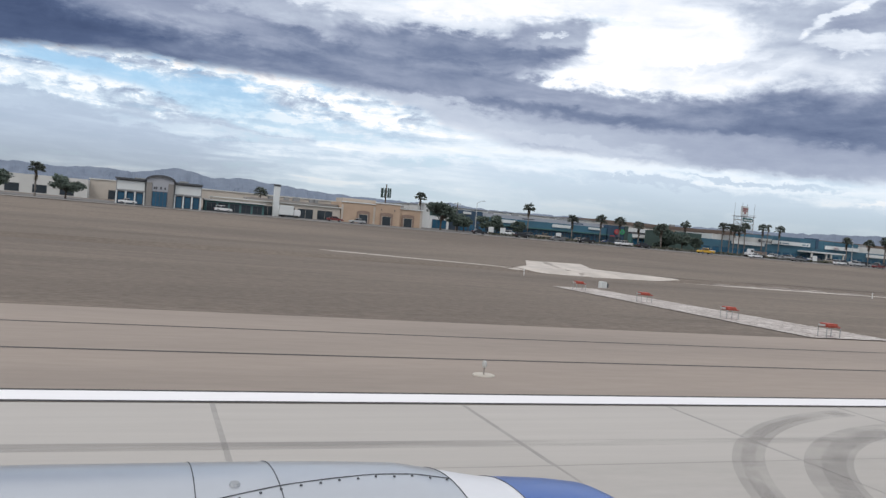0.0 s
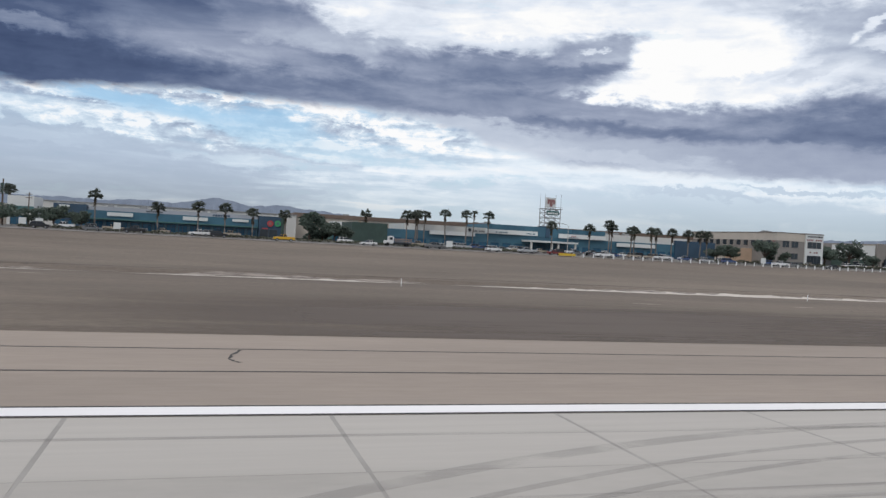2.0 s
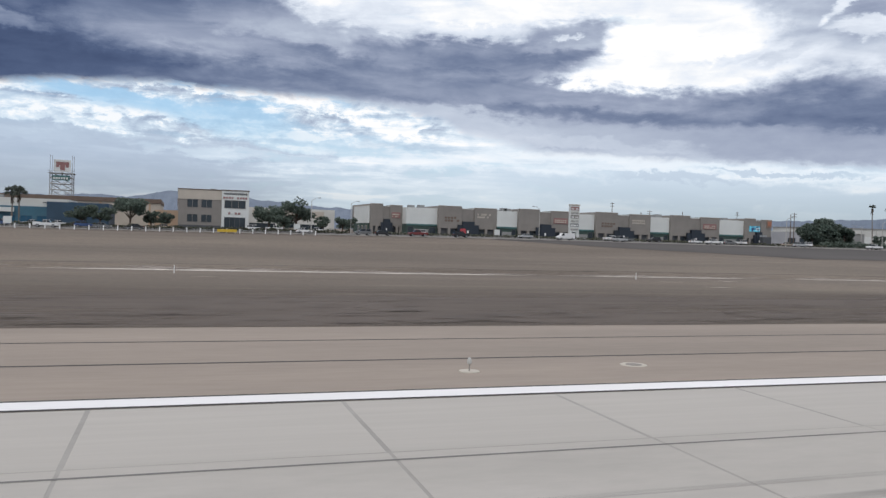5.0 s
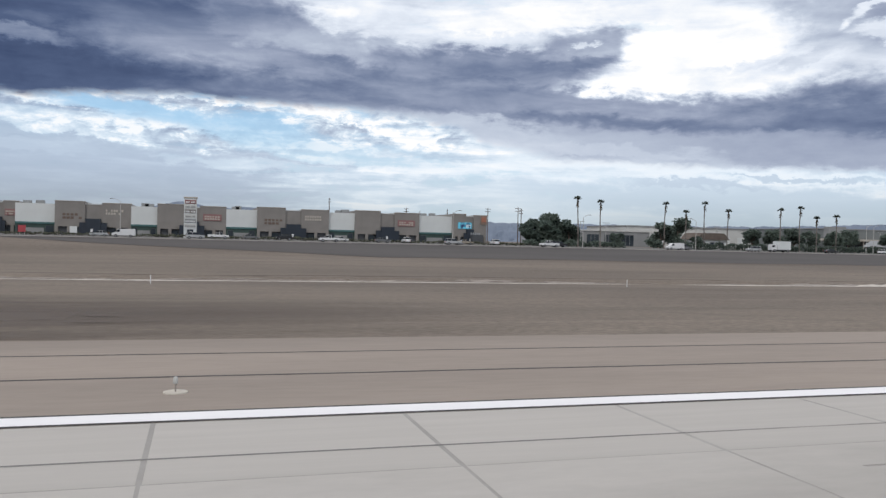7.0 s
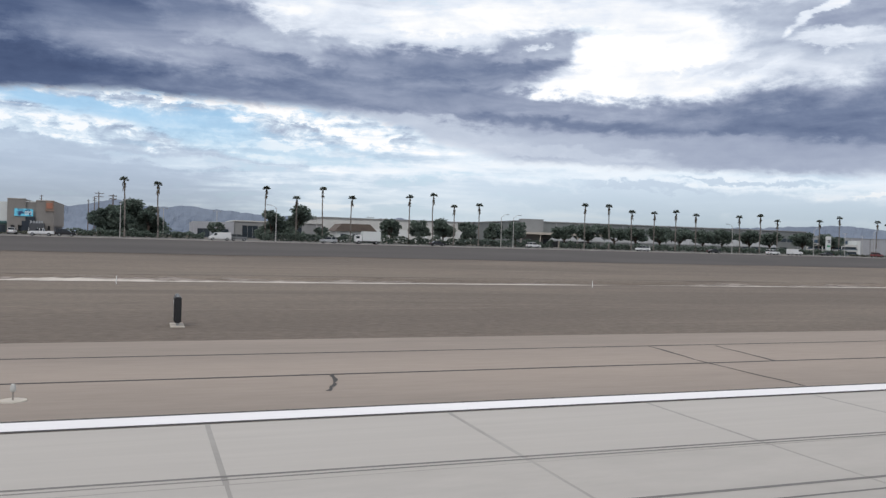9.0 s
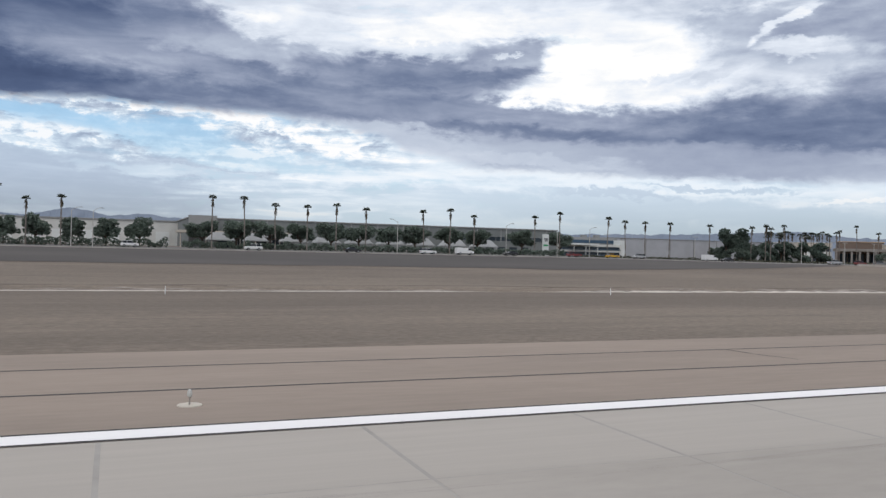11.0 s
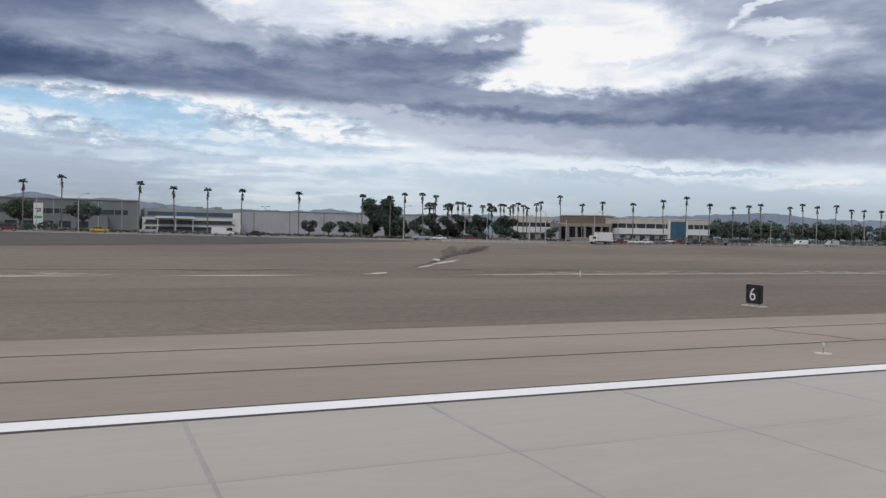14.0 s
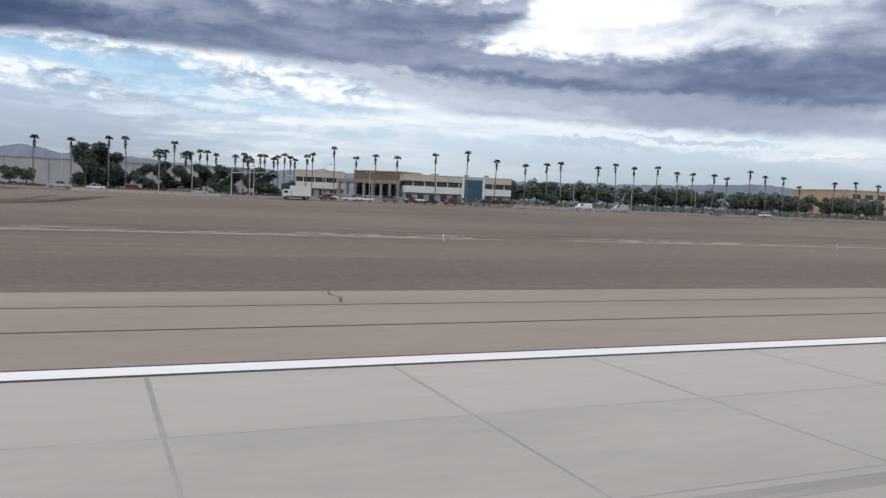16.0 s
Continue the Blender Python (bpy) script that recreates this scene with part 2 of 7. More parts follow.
    big = noisy(t, combine(t, calc(t, "MULTIPLY", x, k), calc(t, "MULTIPLY", y, k)), 1.9, 8, 0.56, 0.3)
    base = blend(t, ramp(t, el, 19.0, 27.0), base, blend(t, big, (0.44, 0.48, 0.57), (1.02, 1.03, 1.05)))
    # pale haze low over the horizon
    haze = ramp(t, el, 0.3, 5.0, 0.92, 0.0)
    murk = blend(t, ramp(t, az, 1.0, 13.0), (0.325, 0.372, 0.425), (0.51, 0.60, 0.66))
    murk = blend(t, ramp(t, az, 21.0, 33.0), murk, (0.40, 0.48, 0.535))
    base = blend(t, haze, base, murk)
    bg = t.nodes.new("ShaderNodeBackground")
    t.links.new(base, bg.inputs[0])
    bg.inputs[1].default_value = 1.0
    t.links.new(bg.outputs[0], t.nodes.new("ShaderNodeOutputWorld").inputs[0])


build_sky()
SUN_TURN, SUN_HEIGHT = radians(-140), radians(48)
sun_data = bpy.data.lights.new("sun", "SUN")
sun_data.energy, sun_data.angle, sun_data.color = 0.95, radians(16), (1.0, 0.955, 0.905)
sun = new("sun", sun_data)
sun.matrix_world = look((0, 0, 50), (-math.sin(SUN_TURN) * math.cos(SUN_HEIGHT), -math.cos(SUN_TURN) * math.cos(SUN_HEIGHT), 50 - math.sin(SUN_HEIGHT)))
scene.view_settings.exposure = 0.0


# ---- materials ----
def surface(name, col, rough=0.8, var=0.15, scale=0.5, fine=6.0, bump=0.15, metal=0.0, stretch=(1, 1, 1), col2=None, rand=0.0, spec=0.5, lot=None):
    """A mottled surface: broad patches, fine grain, and a fine relief, in true metres; lot (x0, x1, w, tint) multiplies
    dimmer light into the colour along a stretch.
    """
    m = bpy.data.materials.new(name)
    m.use_nodes = True
    t = m.node_tree
    bsdf = t.nodes["Principled BSDF"]
    pos = t.nodes.new("ShaderNodeTexCoord").outputs["Object"]
    mp = t.nodes.new("ShaderNodeMapping")
    mp.inputs["Scale"].default_value = stretch
    t.links.new(pos, mp.inputs[0])
    a = noisy(t, mp.outputs[0], scale, 5, 0.6)
    b = noisy(t, mp.outputs[0], fine, 4, 0.65)
    base = blend(t, ramp(t, a, 0.3, 0.7), col, col2 if col2 else tuple(c * (1 - var) for c in col))
    g = calc(t, "ADD", 1 - var * 0.6, calc(t, "MULTIPLY", b, var * 1.2))
    if rand:
        g = calc(t, "MULTIPLY", g, ramp(t, t.nodes.new("ShaderNodeObjectInfo").outputs["Random"], 0, 1, 1 - rand, 1 + rand, smooth=False))
    base = blend(t, 1.0, base, combine(t, g, g, g), "MULTIPLY")
    if lot:
        # dimming of the view along this stretch, put into the base colour
        x0, x1, w, shade = lot
        sep = t.nodes.new("ShaderNodeSeparateXYZ")
        t.links.new(t.nodes.new("ShaderNodeNewGeometry").outputs["Position"], sep.inputs[0])
        k = calc(t, "MULTIPLY", ramp(t, sep.outputs[0], S * x0, S * (x0 + w)), ramp(t, sep.outputs[0], S * x1, S * (x1 - w)))
        base = blend(t, k, base, blend(t, 1.0, base, shade, "MULTIPLY"))
    t.links.new(base, bsdf.inputs["Base Color"])
    bsdf.inputs["Roughness"].default_value, bsdf.inputs["Metallic"].default_value = rough, metal
    bsdf.inputs["Specular IOR Level"].default_value = spec
    if bump:
        bp = t.nodes.new("ShaderNodeBump")
        bp.inputs["Strength"].default_value, bp.inputs["Distance"].default_value = bump, 0.02
        t.links.new(b, bp.inputs["Height"])
        t.links.new(bp.outputs[0], bsdf.inputs["Normal"])
    return m


def glass(name, col, rough=0.08):
    m = bpy.data.materials.new(name)
    m.use_nodes = True
    t = m.node_tree
    bsdf = t.nodes["Principled BSDF"]
    pos = t.nodes.new("ShaderNodeTexCoord").outputs["Object"]
    v = noisy(t, pos, 0.35, 3)
    t.links.new(blend(t, v, tuple(c * 0.6 for c in col), tuple(c * 1.4 for c in col)), bsdf.inputs["Base Color"])
    bsdf.inputs["Roughness"].default_value = rough
    bsdf.inputs["Specular IOR Level"].default_value = 0.4
    return m


def worn(name, col, under, amount=0.5, scale=1.2, stretch=(1, 1, 1), rough=0.75, most=1.0, fade=None):
    """Paint or rubber worn through in a ragged pattern to nothing, so that the ground shows."""
    m = bpy.data.materials.new(name)
    m.use_nodes = True
    t = m.node_tree
    bsdf = t.nodes["Principled BSDF"]
    pos = t.nodes.new("ShaderNodeTexCoord").outputs["Object"]
    mp = t.nodes.new("ShaderNodeMapping")
    mp.inputs["Scale"].default_value = stretch
    t.links.new(pos, mp.inputs[0])
    n = noisy(t, mp.outputs[0], scale, 8, 0.7)
    t.links.new(blend(t, n, col, under), bsdf.inputs["Base Color"])
    bsdf.inputs["Roughness"].default_value = rough
    a = ramp(t, n, amount - 0.16, amount + 0.16, most, 0.0)
    if fade:
        # thins out towards the ends (x0, x1) and the far side y1, over w metres
        sep = t.nodes.new("ShaderNodeSeparateXYZ")
        t.links.new(pos, sep.inputs[0])
        x0, x1, y1, w = fade
        for e in (ramp(t, sep.outputs[0], x0, x0 + w * 2), ramp(t, sep.outputs[0], x1, x1 - w * 2), ramp(t, sep.outputs[1], y1, y1 - w)):
            a = calc(t, "MULTIPLY", a, e)
    t.links.new(a, bsdf.inputs["Alpha"])
    return m


def leafy(name, col, var=0.5):
    m = bpy.data.materials.new(name)
    m.use_nodes = True
    t = m.node_tree
    bsdf = t.nodes["Principled BSDF"]
    isl = t.nodes.new("ShaderNodeNewGeometry").outputs["Random Per Island"]
    rnd = t.nodes.new("ShaderNodeObjectInfo").outputs["Random"]
    c = blend(t, isl, tuple(v * (1 - var) for v in col), tuple(v * (1 + var) for v in col))
    g = ramp(t, rnd, 0, 1, 0.8, 1.25, smooth=False)
    t.links.new(blend(t, 1.0, c, combine(t, g, g, g), "MULTIPLY"), bsdf.inputs["Base Color"])
    bsdf.inputs["Roughness"].default_value = 0.7
    thin = t.nodes.new("ShaderNodeBsdfTranslucent")
    t.links.new(c, thin.inputs[0])
    both = t.nodes.new("ShaderNodeMixShader")
    both.inputs[0].default_value = 0.5
    t.links.new(bsdf.outputs[0], both.inputs[1])
    t.links.new(thin.outputs[0], both.inputs[2])
    t.links.new(both.outputs[0], t.nodes["Material Output"].inputs[0])
    return m


M = {
    "dirt": None,
    "rubble": None,
    "grit": worn("thin_gravel", (0.40, 0.35, 0.31), (0.34, 0.29, 0.26), 0.53, 0.5, (0.4, 1, 1), 0.95, most=0.8),
    "cowl": surface("nacelle_paint", (0.56, 0.58, 0.61), 0.28, 0.06, 0.6, 9, 0.02, metal=0.7),
    "cowlwhite": surface("nacelle_white", (0.74, 0.74, 0.76), 0.35, 0.05, 0.8, 9, 0.02),
    "lipblue": surface("intake_lip_blue", (0.03, 0.115, 0.40), 0.28, 0.08, 0.8, 9, 0.02, metal=0.25),
    "pale": surface("pale_gravel", (0.62, 0.56, 0.50), 0.95, 0.25, 0.3, 4, 0.4),
    "dull": surface("dull_gravel", (0.40, 0.35, 0.31), 0.95, 0.25, 0.3, 4, 0.4),
    "pad": surface("pad_concrete", (0.44, 0.39, 0.35), 0.9, 0.22, 0.4, 3, 0.4, stretch=(0.6, 1, 1)),
    "slab": surface("runway_concrete", (0.492, 0.460, 0.424), 0.82, 0.19, 0.07, 2.4, 0.15, stretch=(0.35, 1.0, 1), col2=(0.376, 0.351, 0.321), rand=0.018, lot=(610, 930, 90, (0.875, 0.855, 0.84))),
    "shoulder": surface("shoulder_pavement", (0.350, 0.290, 0.244), 0.9, 0.26, 0.07, 2.2, 0.3, stretch=(0.25, 1.2, 1), col2=(0.272, 0.227, 0.192), lot=(610, 930, 90, (0.93, 0.905, 0.89))),
    "asphalt": surface("dark_asphalt", (0.092, 0.082, 0.077), 0.92, 0.2, 0.06, 1.5, 0.3, stretch=(0.2, 1, 1), col2=(0.068, 0.06, 0.057)),
    "road": surface("road_asphalt", (0.17, 0.16, 0.15), 0.9, 0.15, 0.08, 2, 0.2, stretch=(0.3, 1, 1)),
    "kerb": surface("kerb_concrete", (0.36, 0.33, 0.30), 0.9, 0.15, 0.4, 4, 0.2),
    "white": surface("marking_white", (0.92, 0.90, 0.90), 0.7, 0.06, 0.25, 3, 0.1, stretch=(0.2, 1, 1), col2=(0.84, 0.82, 0.82)),
    "tar": surface("black_border", (0.055, 0.05, 0.05), 0.85, 0.2, 0.3, 5, 0.2),
    "damp": surface("damp_dirt", (0.105, 0.085, 0.073), 0.9, 0.25, 0.3, 2, 0.3),
    "wet_shaded": worn("wet_shaded_dirt", (0.10, 0.08, 0.07), (0.13, 0.105, 0.09), 0.54, 0.22, (0.5, 1.2, 1), 0.9, most=0.42),
    "joint": surface("joint_filler", (0.382, 0.360, 0.335), 0.9, 0.2, 0.3, 3, 0.1),
    "collar": surface("pale_collar", (0.58, 0.53, 0.46), 0.9, 0.15, 0.8, 6, 0.2),
    "lid": surface("dusty_lid", (0.30, 0.27, 0.245), 0.8, 0.2, 1, 6, 0.2),
    "seal": surface("crack_sealer", (0.06, 0.052, 0.048), 0.75, 0.25, 0.3, 5, 0.2),
    "rubber": worn("tyre_rubber", (0.17, 0.16, 0.155), (0.22, 0.21, 0.20), 0.58, 0.6, (0.06, 1.0, 1), most=0.8),
    "soil": worn("dark_soil", (0.135, 0.108, 0.092), (0.155, 0.126, 0.107), 0.54, 0.05, (0.3, 1.3, 1), 0.95, most=0.85, fade=(120, 500, 78, 22)),
    "stain": worn("wheel_track_stain", (0.26, 0.245, 0.235), (0.30, 0.285, 0.275), 0.47, 0.4, (0.12, 2.2, 1), most=0.40),
    "scuff": worn("tyre_scuff", (0.22, 0.21, 0.205), (0.28, 0.27, 0.26), 0.56, 0.5, (1, 1, 1), most=0.20),
    "black": surface("sign_black", (0.018, 0.018, 0.02), 0.45, 0.15, 1, 8, 0.05),
    "letter": surface("sign_white", (0.8, 0.8, 0.8), 0.5, 0.05, 1, 8, 0.0),
    "steel": surface("galvanised_steel", (0.42, 0.43, 0.44), 0.5, 0.15, 1, 8, 0.1, metal=0.6),
    "pole": surface("pole_paint", (0.46, 0.45, 0.43), 0.6, 0.1, 1, 8, 0.05),
    "wood": surface("pole_wood", (0.16, 0.12, 0.095), 0.9, 0.25, 0.6, 6, 0.3),
    "lampred": surface("signal_red_paint", (0.42, 0.085, 0.055), 0.5, 0.15, 1, 6, 0.05),
    "red": surface("red_paint", (0.30, 0.055, 0.045), 0.5, 0.15, 1, 6, 0.05),
    "lens": glass("lamp_lens", (0.5, 0.5, 0.48), 0.15),
    "taupe": surface("taupe_stucco", (0.262, 0.243, 0.226), 0.9, 0.12, 0.3, 5, 0.2),
    "cream": surface("cream_stucco", (0.52, 0.47, 0.41), 0.9, 0.1, 0.3, 5, 0.2),
    "tan": surface("tan_stucco", (0.50, 0.365, 0.265), 0.9, 0.12, 0.3, 5, 0.2),
    "brick": surface("brown_brick", (0.30, 0.215, 0.17), 0.9, 0.2, 0.6, 6, 0.3),
    "offwhite": surface("offwhite_wall", (0.60, 0.60, 0.575), 0.85, 0.1, 0.2, 4, 0.1),
    "whitewall": surface("white_panel", (0.66, 0.68, 0.67), 0.7, 0.07, 0.2, 4, 0.05),
    "green": surface("dark_green_band", (0.05, 0.085, 0.075), 0.8, 0.2, 0.4, 4, 0.1),
    "blue": surface("teal_blue_panel", (0.05, 0.145, 0.205), 0.55, 0.2, 0.15, 3, 0.05, col2=(0.038, 0.108, 0.16)),
    "navy": surface("dark_blue_panel", (0.035, 0.075, 0.125), 0.6, 0.2, 0.2, 3, 0.05),
    "teal": surface("sea_green_panel", (0.07, 0.17, 0.17), 0.6, 0.2, 0.2, 3, 0.05),
    "inky": surface("inky_blue_panel", (0.022, 0.032, 0.048), 0.6, 0.2, 0.2, 3, 0.05),
    "grey": surface("grey_wall", (0.28, 0.285, 0.285), 0.85, 0.12, 0.2, 4, 0.1),
    "palegrey": surface("pale_grey_wall", (0.40, 0.41, 0.44), 0.85, 0.12, 0.2, 4, 0.1),
    "darkgrey": surface("dark_grey_trim", (0.085, 0.09, 0.10), 0.7, 0.2, 0.3, 4, 0.05),
    "brownroof": surface("brown_metal_band", (0.17, 0.125, 0.10), 0.8, 0.15, 0.2, 3, 0.05),
    "olive": surface("grey_green_panel", (0.19, 0.205, 0.205), 0.85, 0.12, 0.1, 3, 0.1),
    "rooftile": surface("brown_roof_tile", (0.15, 0.12, 0.10), 0.9, 0.2, 0.5, 6, 0.3),
    "pane": glass("window_glass", (0.035, 0.045, 0.055)),
    "bluepane": glass("blue_window_glass", (0.03, 0.10, 0.17)),
    "screen": None,
    "bark": surface("bark", (0.12, 0.09, 0.07), 0.95, 0.3, 1, 6, 0.4),
    "palmbark": surface("palm_trunk", (0.22, 0.195, 0.175), 0.95, 0.3, 0.8, 5, 0.4),
    # frond, tree and pine greens are lightened and greyed to imitate distance haze
    "frond": leafy("palm_frond", (0.14, 0.16, 0.135), 0.3),
    "skirt": leafy("dead_fronds", (0.12, 0.095, 0.065), 0.3),
    "leaf": leafy("tree_leaf", (0.13, 0.165, 0.135), 0.35),
    "darkleaf": leafy("pine_leaf", (0.105, 0.14, 0.115), 0.35),
    "shrub": leafy("shrub_leaf", (0.11, 0.115, 0.085)),
    # the blue-grey of distance haze is put into the mountain colour
    "mount": surface("hazed_mountain", (0.19, 0.225, 0.285), 1.0, 0.25, 0.002, 0.012, 0.0, col2=(0.155, 0.19, 0.25)),
    "tyre": surface("tyre", (0.02, 0.02, 0.02), 0.85, 0.2, 2, 9, 0.1),
    "rim": surface("wheel_rim", (0.35, 0.35, 0.36), 0.4, 0.1, 2, 9, 0.0, metal=0.7),
    "carglass": glass("car_glass", (0.02, 0.025, 0.03)),
    "lamp": glass("head_lamp", (0.55, 0.55, 0.52), 0.2),
    "yellow": surface("yellow_paint", (0.62, 0.42, 0.04), 0.5, 0.1, 1, 6, 0.0),
    "pink": surface("faded_red_sign", (0.30, 0.155, 0.15), 0.7, 0.15, 0.6, 5, 0.05),
    "orange": surface("orange_sign", (0.40, 0.17, 0.11), 0.7, 0.1, 0.6, 5, 0.05),
    "signgreen": surface("green_sign", (0.05, 0.32, 0.14), 0.6, 0.1, 0.6, 5, 0.0),
    "signred": surface("red_sign", (0.42, 0.06, 0.07), 0.6, 0.1, 0.6, 5, 0.0),
    "canvas": surface("white_canopy", (0.36, 0.37, 0.38), 0.8, 0.1, 0.5, 4, 0.1),
}
PAINT = {n: surface("car_" + n, c, 0.3, 0.05, 1, 6, 0.0) for n, c in (
    ("white", (0.72, 0.72, 0.72)), ("silver", (0.42, 0.43, 0.44)), ("grey", (0.16, 0.165, 0.17)), ("black", (0.02, 0.02, 0.023)),
    ("red", (0.17, 0.03, 0.03)), ("blue", (0.04, 0.08, 0.2)), ("gold", (0.62, 0.36, 0.03)), ("tan", (0.36, 0.31, 0.25)))}


def led_screen():
    m = bpy.data.materials.new("led_screen")
    m.use_nodes = True
    t = m.node_tree
    pos = t.nodes.new("ShaderNodeTexCoord").outputs["Object"]
    n = ramp(t, noisy(t, pos, 0.55, 2), 0.4, 0.6)
    em = t.nodes["Principled BSDF"]
    t.links.new(blend(t, n, (0.01, 0.03, 0.12), (0.15, 0.65, 0.9)), em.inputs["Emission Color"])
    em.inputs["Emission Strength"].default_value = 0.6
    em.inputs["Base Color"].default_value = (0.02, 0.02, 0.03, 1)
    return m


def bare_dirt():
    """Graded desert dirt: broad tones, long scraped streaks, patches, fine stones."""
    m = bpy.data.materials.new("dirt")
    m.use_nodes = True
    t = m.node_tree
    bsdf = t.nodes["Principled BSDF"]
    pos = t.nodes.new("ShaderNodeTexCoord").outputs["Object"]

    def grain(sx, sy, scale, detail, rough, distort=0.0):
        mp = t.nodes.new("ShaderNodeMapping")
        mp.inputs["Scale"].default_value = (sx, sy, 1)
        t.links.new(pos, mp.inputs[0])
        return noisy(t, mp.outputs[0], scale, detail, rough, distort)

    broad = grain(0.3, 1.0, 0.03, 4, 0.55, 0.4)
    streak = grain(0.07, 1.0, 0.30, 7, 0.65, 0.6)
    patch = grain(0.45, 1.0, 0.16, 6, 0.6, 0.8)
    stones = grain(0.7, 1.0, 2.4, 5, 0.7)
    base = blend(t, ramp(t, broad, 0.33, 0.67), (0.204, 0.165, 0.130), (0.146, 0.116, 0.092))
    base = blend(t, ramp(t, streak, 0.50, 0.72, 0.0, 0.55), base, (0.116, 0.093, 0.074))
    base = blend(t, ramp(t, streak, 0.46, 0.28, 0.0, 0.45), base, (0.245, 0.204, 0.164))
    base = blend(t, ramp(t, patch, 0.55, 0.72, 0.0, 0.5), base, (0.125, 0.101, 0.081))
    g = ramp(t, stones, 0.25, 0.78, 0.72, 1.28)
    t.links.new(blend(t, 1.0, base, combine(t, g, g, g), "MULTIPLY"), bsdf.inputs["Base Color"])
    bsdf.inputs["Roughness"].default_value = 0.95
    bp = t.nodes.new("ShaderNodeBump")
    bp.inputs["Strength"].default_value, bp.inputs["Distance"].default_value = 0.6, 0.03
    t.links.new(stones, bp.inputs["Height"])
    t.links.new(bp.outputs[0], bsdf.inputs["Normal"])
    return m


def broken_stone():
    """Pale flat rubble with darker gaps between the pieces."""
    m = bpy.data.materials.new("broken_stone")
    m.use_nodes = True
    t = m.node_tree
    bsdf = t.nodes["Principled BSDF"]
    pos = t.nodes.new("ShaderNodeTexCoord").outputs["Object"]
    v = t.nodes.new("ShaderNodeTexVoronoi")
    v.feature = "DISTANCE_TO_EDGE"
    v.inputs["Scale"].default_value = 1.5
    t.links.new(pos, v.inputs["Vector"])
    tone = noisy(t, pos, 0.7, 6, 0.7)
    base = blend(t, ramp(t, tone, 0.35, 0.65), (0.62, 0.57, 0.53), (0.40, 0.355, 0.325))
    base = blend(t, ramp(t, v.outputs["Distance"], 0.10, 0.02, 0.0, 0.75), base, (0.23, 0.19, 0.165))
    t.links.new(base, bsdf.inputs["Base Color"])
    bsdf.inputs["Roughness"].default_value = 0.9
    bp = t.nodes.new("ShaderNodeBump")
    bp.inputs["Strength"].default_value, bp.inputs["Distance"].default_value = 0.7, 0.05
    t.links.new(v.outputs["Distance"], bp.inputs["Height"])
    t.links.new(bp.outputs[0], bsdf.inputs["Normal"])
    return m


M["screen"] = led_screen()
M["dirt"] = bare_dirt()
M["rubble"] = broken_stone()


# ---- shaping helpers ----
def part(name, bm, material, parent, label=""):
    me = bpy.data.meshes.new(name)
    bm.to_mesh(me)
    bm.free()
    me.materials.append(material)
    ob = new(name, me)
    ob.parent = parent
    if label:
        ob["label"] = label
    return ob


def thing(name, x, y, z, rz, label, category, group="", kind=""):
    ob = new(name)
    ob.matrix_world = pose(S * x, S * y, S * z, 0, 0, rz) @ Matrix.Diagonal((S, S, S, 1))
    return tagged(ob, label, category, group, kind)


def sheet(name, bm, material, label="", category="", kind="structure"):
    """A piece of the setting, given in true metres of the place."""
    me = bpy.data.meshes.new(name)
    bm.to_mesh(me)
    bm.free()
    me.materials.append(material)
    ob = new(name, me)
    ob.matrix_world = Matrix.Diagonal((S, S, S, 1))
    return tagged(ob, label, category, "", kind)


def box(bm, x0, y0, z0, x1, y1, z1):
    v = [bm.verts.new((x, y, z)) for z in (z0, z1) for y in (y0, y1) for x in (x0, x1)]
    for f in ((0, 2, 3, 1), (4, 5, 7, 6), (0, 1, 5, 4), (2, 6, 7, 3), (0, 4, 6, 2), (1, 3, 7, 5)):
        bm.faces.new([v[i] for i in f])


def one_box(*a):
    bm = bmesh.new()
    box(bm, *a)
    return bm


def soft_box(*a, r=0.05):
    bm = one_box(*a)
    bmesh.ops.bevel(bm, geom=bm.edges[:], offset=r, segments=2, affect="EDGES")
    return bm


def tube(bm, pts, radii, n=8, caps=True):
    rings = []
    for i, p in enumerate(pts):
        a = Vector(pts[max(i - 1, 0)])
        b = Vector(pts[min(i + 1, len(pts) - 1)])
        q = (b - a).to_track_quat("Z", "Y")
        rings.append([bm.verts.new(Vector(p) + q @ Vector((radii[i] * math.cos(k * math.tau / n), radii[i] * math.sin(k * math.tau / n), 0))) for k in range(n)])
    for r0, r1 in zip(rings, rings[1:]):
        for k in range(n):
            bm.faces.new((r0[k], r0[(k + 1) % n], r1[(k + 1) % n], r1[k]))
    if caps:
        bm.faces.new(rings[0][::-1])
        bm.faces.new(rings[-1])


def rod(p0, p1, r0, r1=None, n=8):
    bm = bmesh.new()
    tube(bm, (p0, p1), (r0, r0 if r1 is None else r1), n)
    return bm


def prism(bm, outline, y0, y1):
    """An outline of (x, z) drawn out from y0 to y1."""
    a = [bm.verts.new((x, y0, z)) for x, z in outline]
    b = [bm.verts.new((x, y1, z)) for x, z in outline]
    n = len(a)
    bm.faces.new(a)
    bm.faces.new(b[::-1])
    for i in range(n):
        bm.faces.new((a[(i + 1) % n], a[i], b[i], b[(i + 1) % n]))


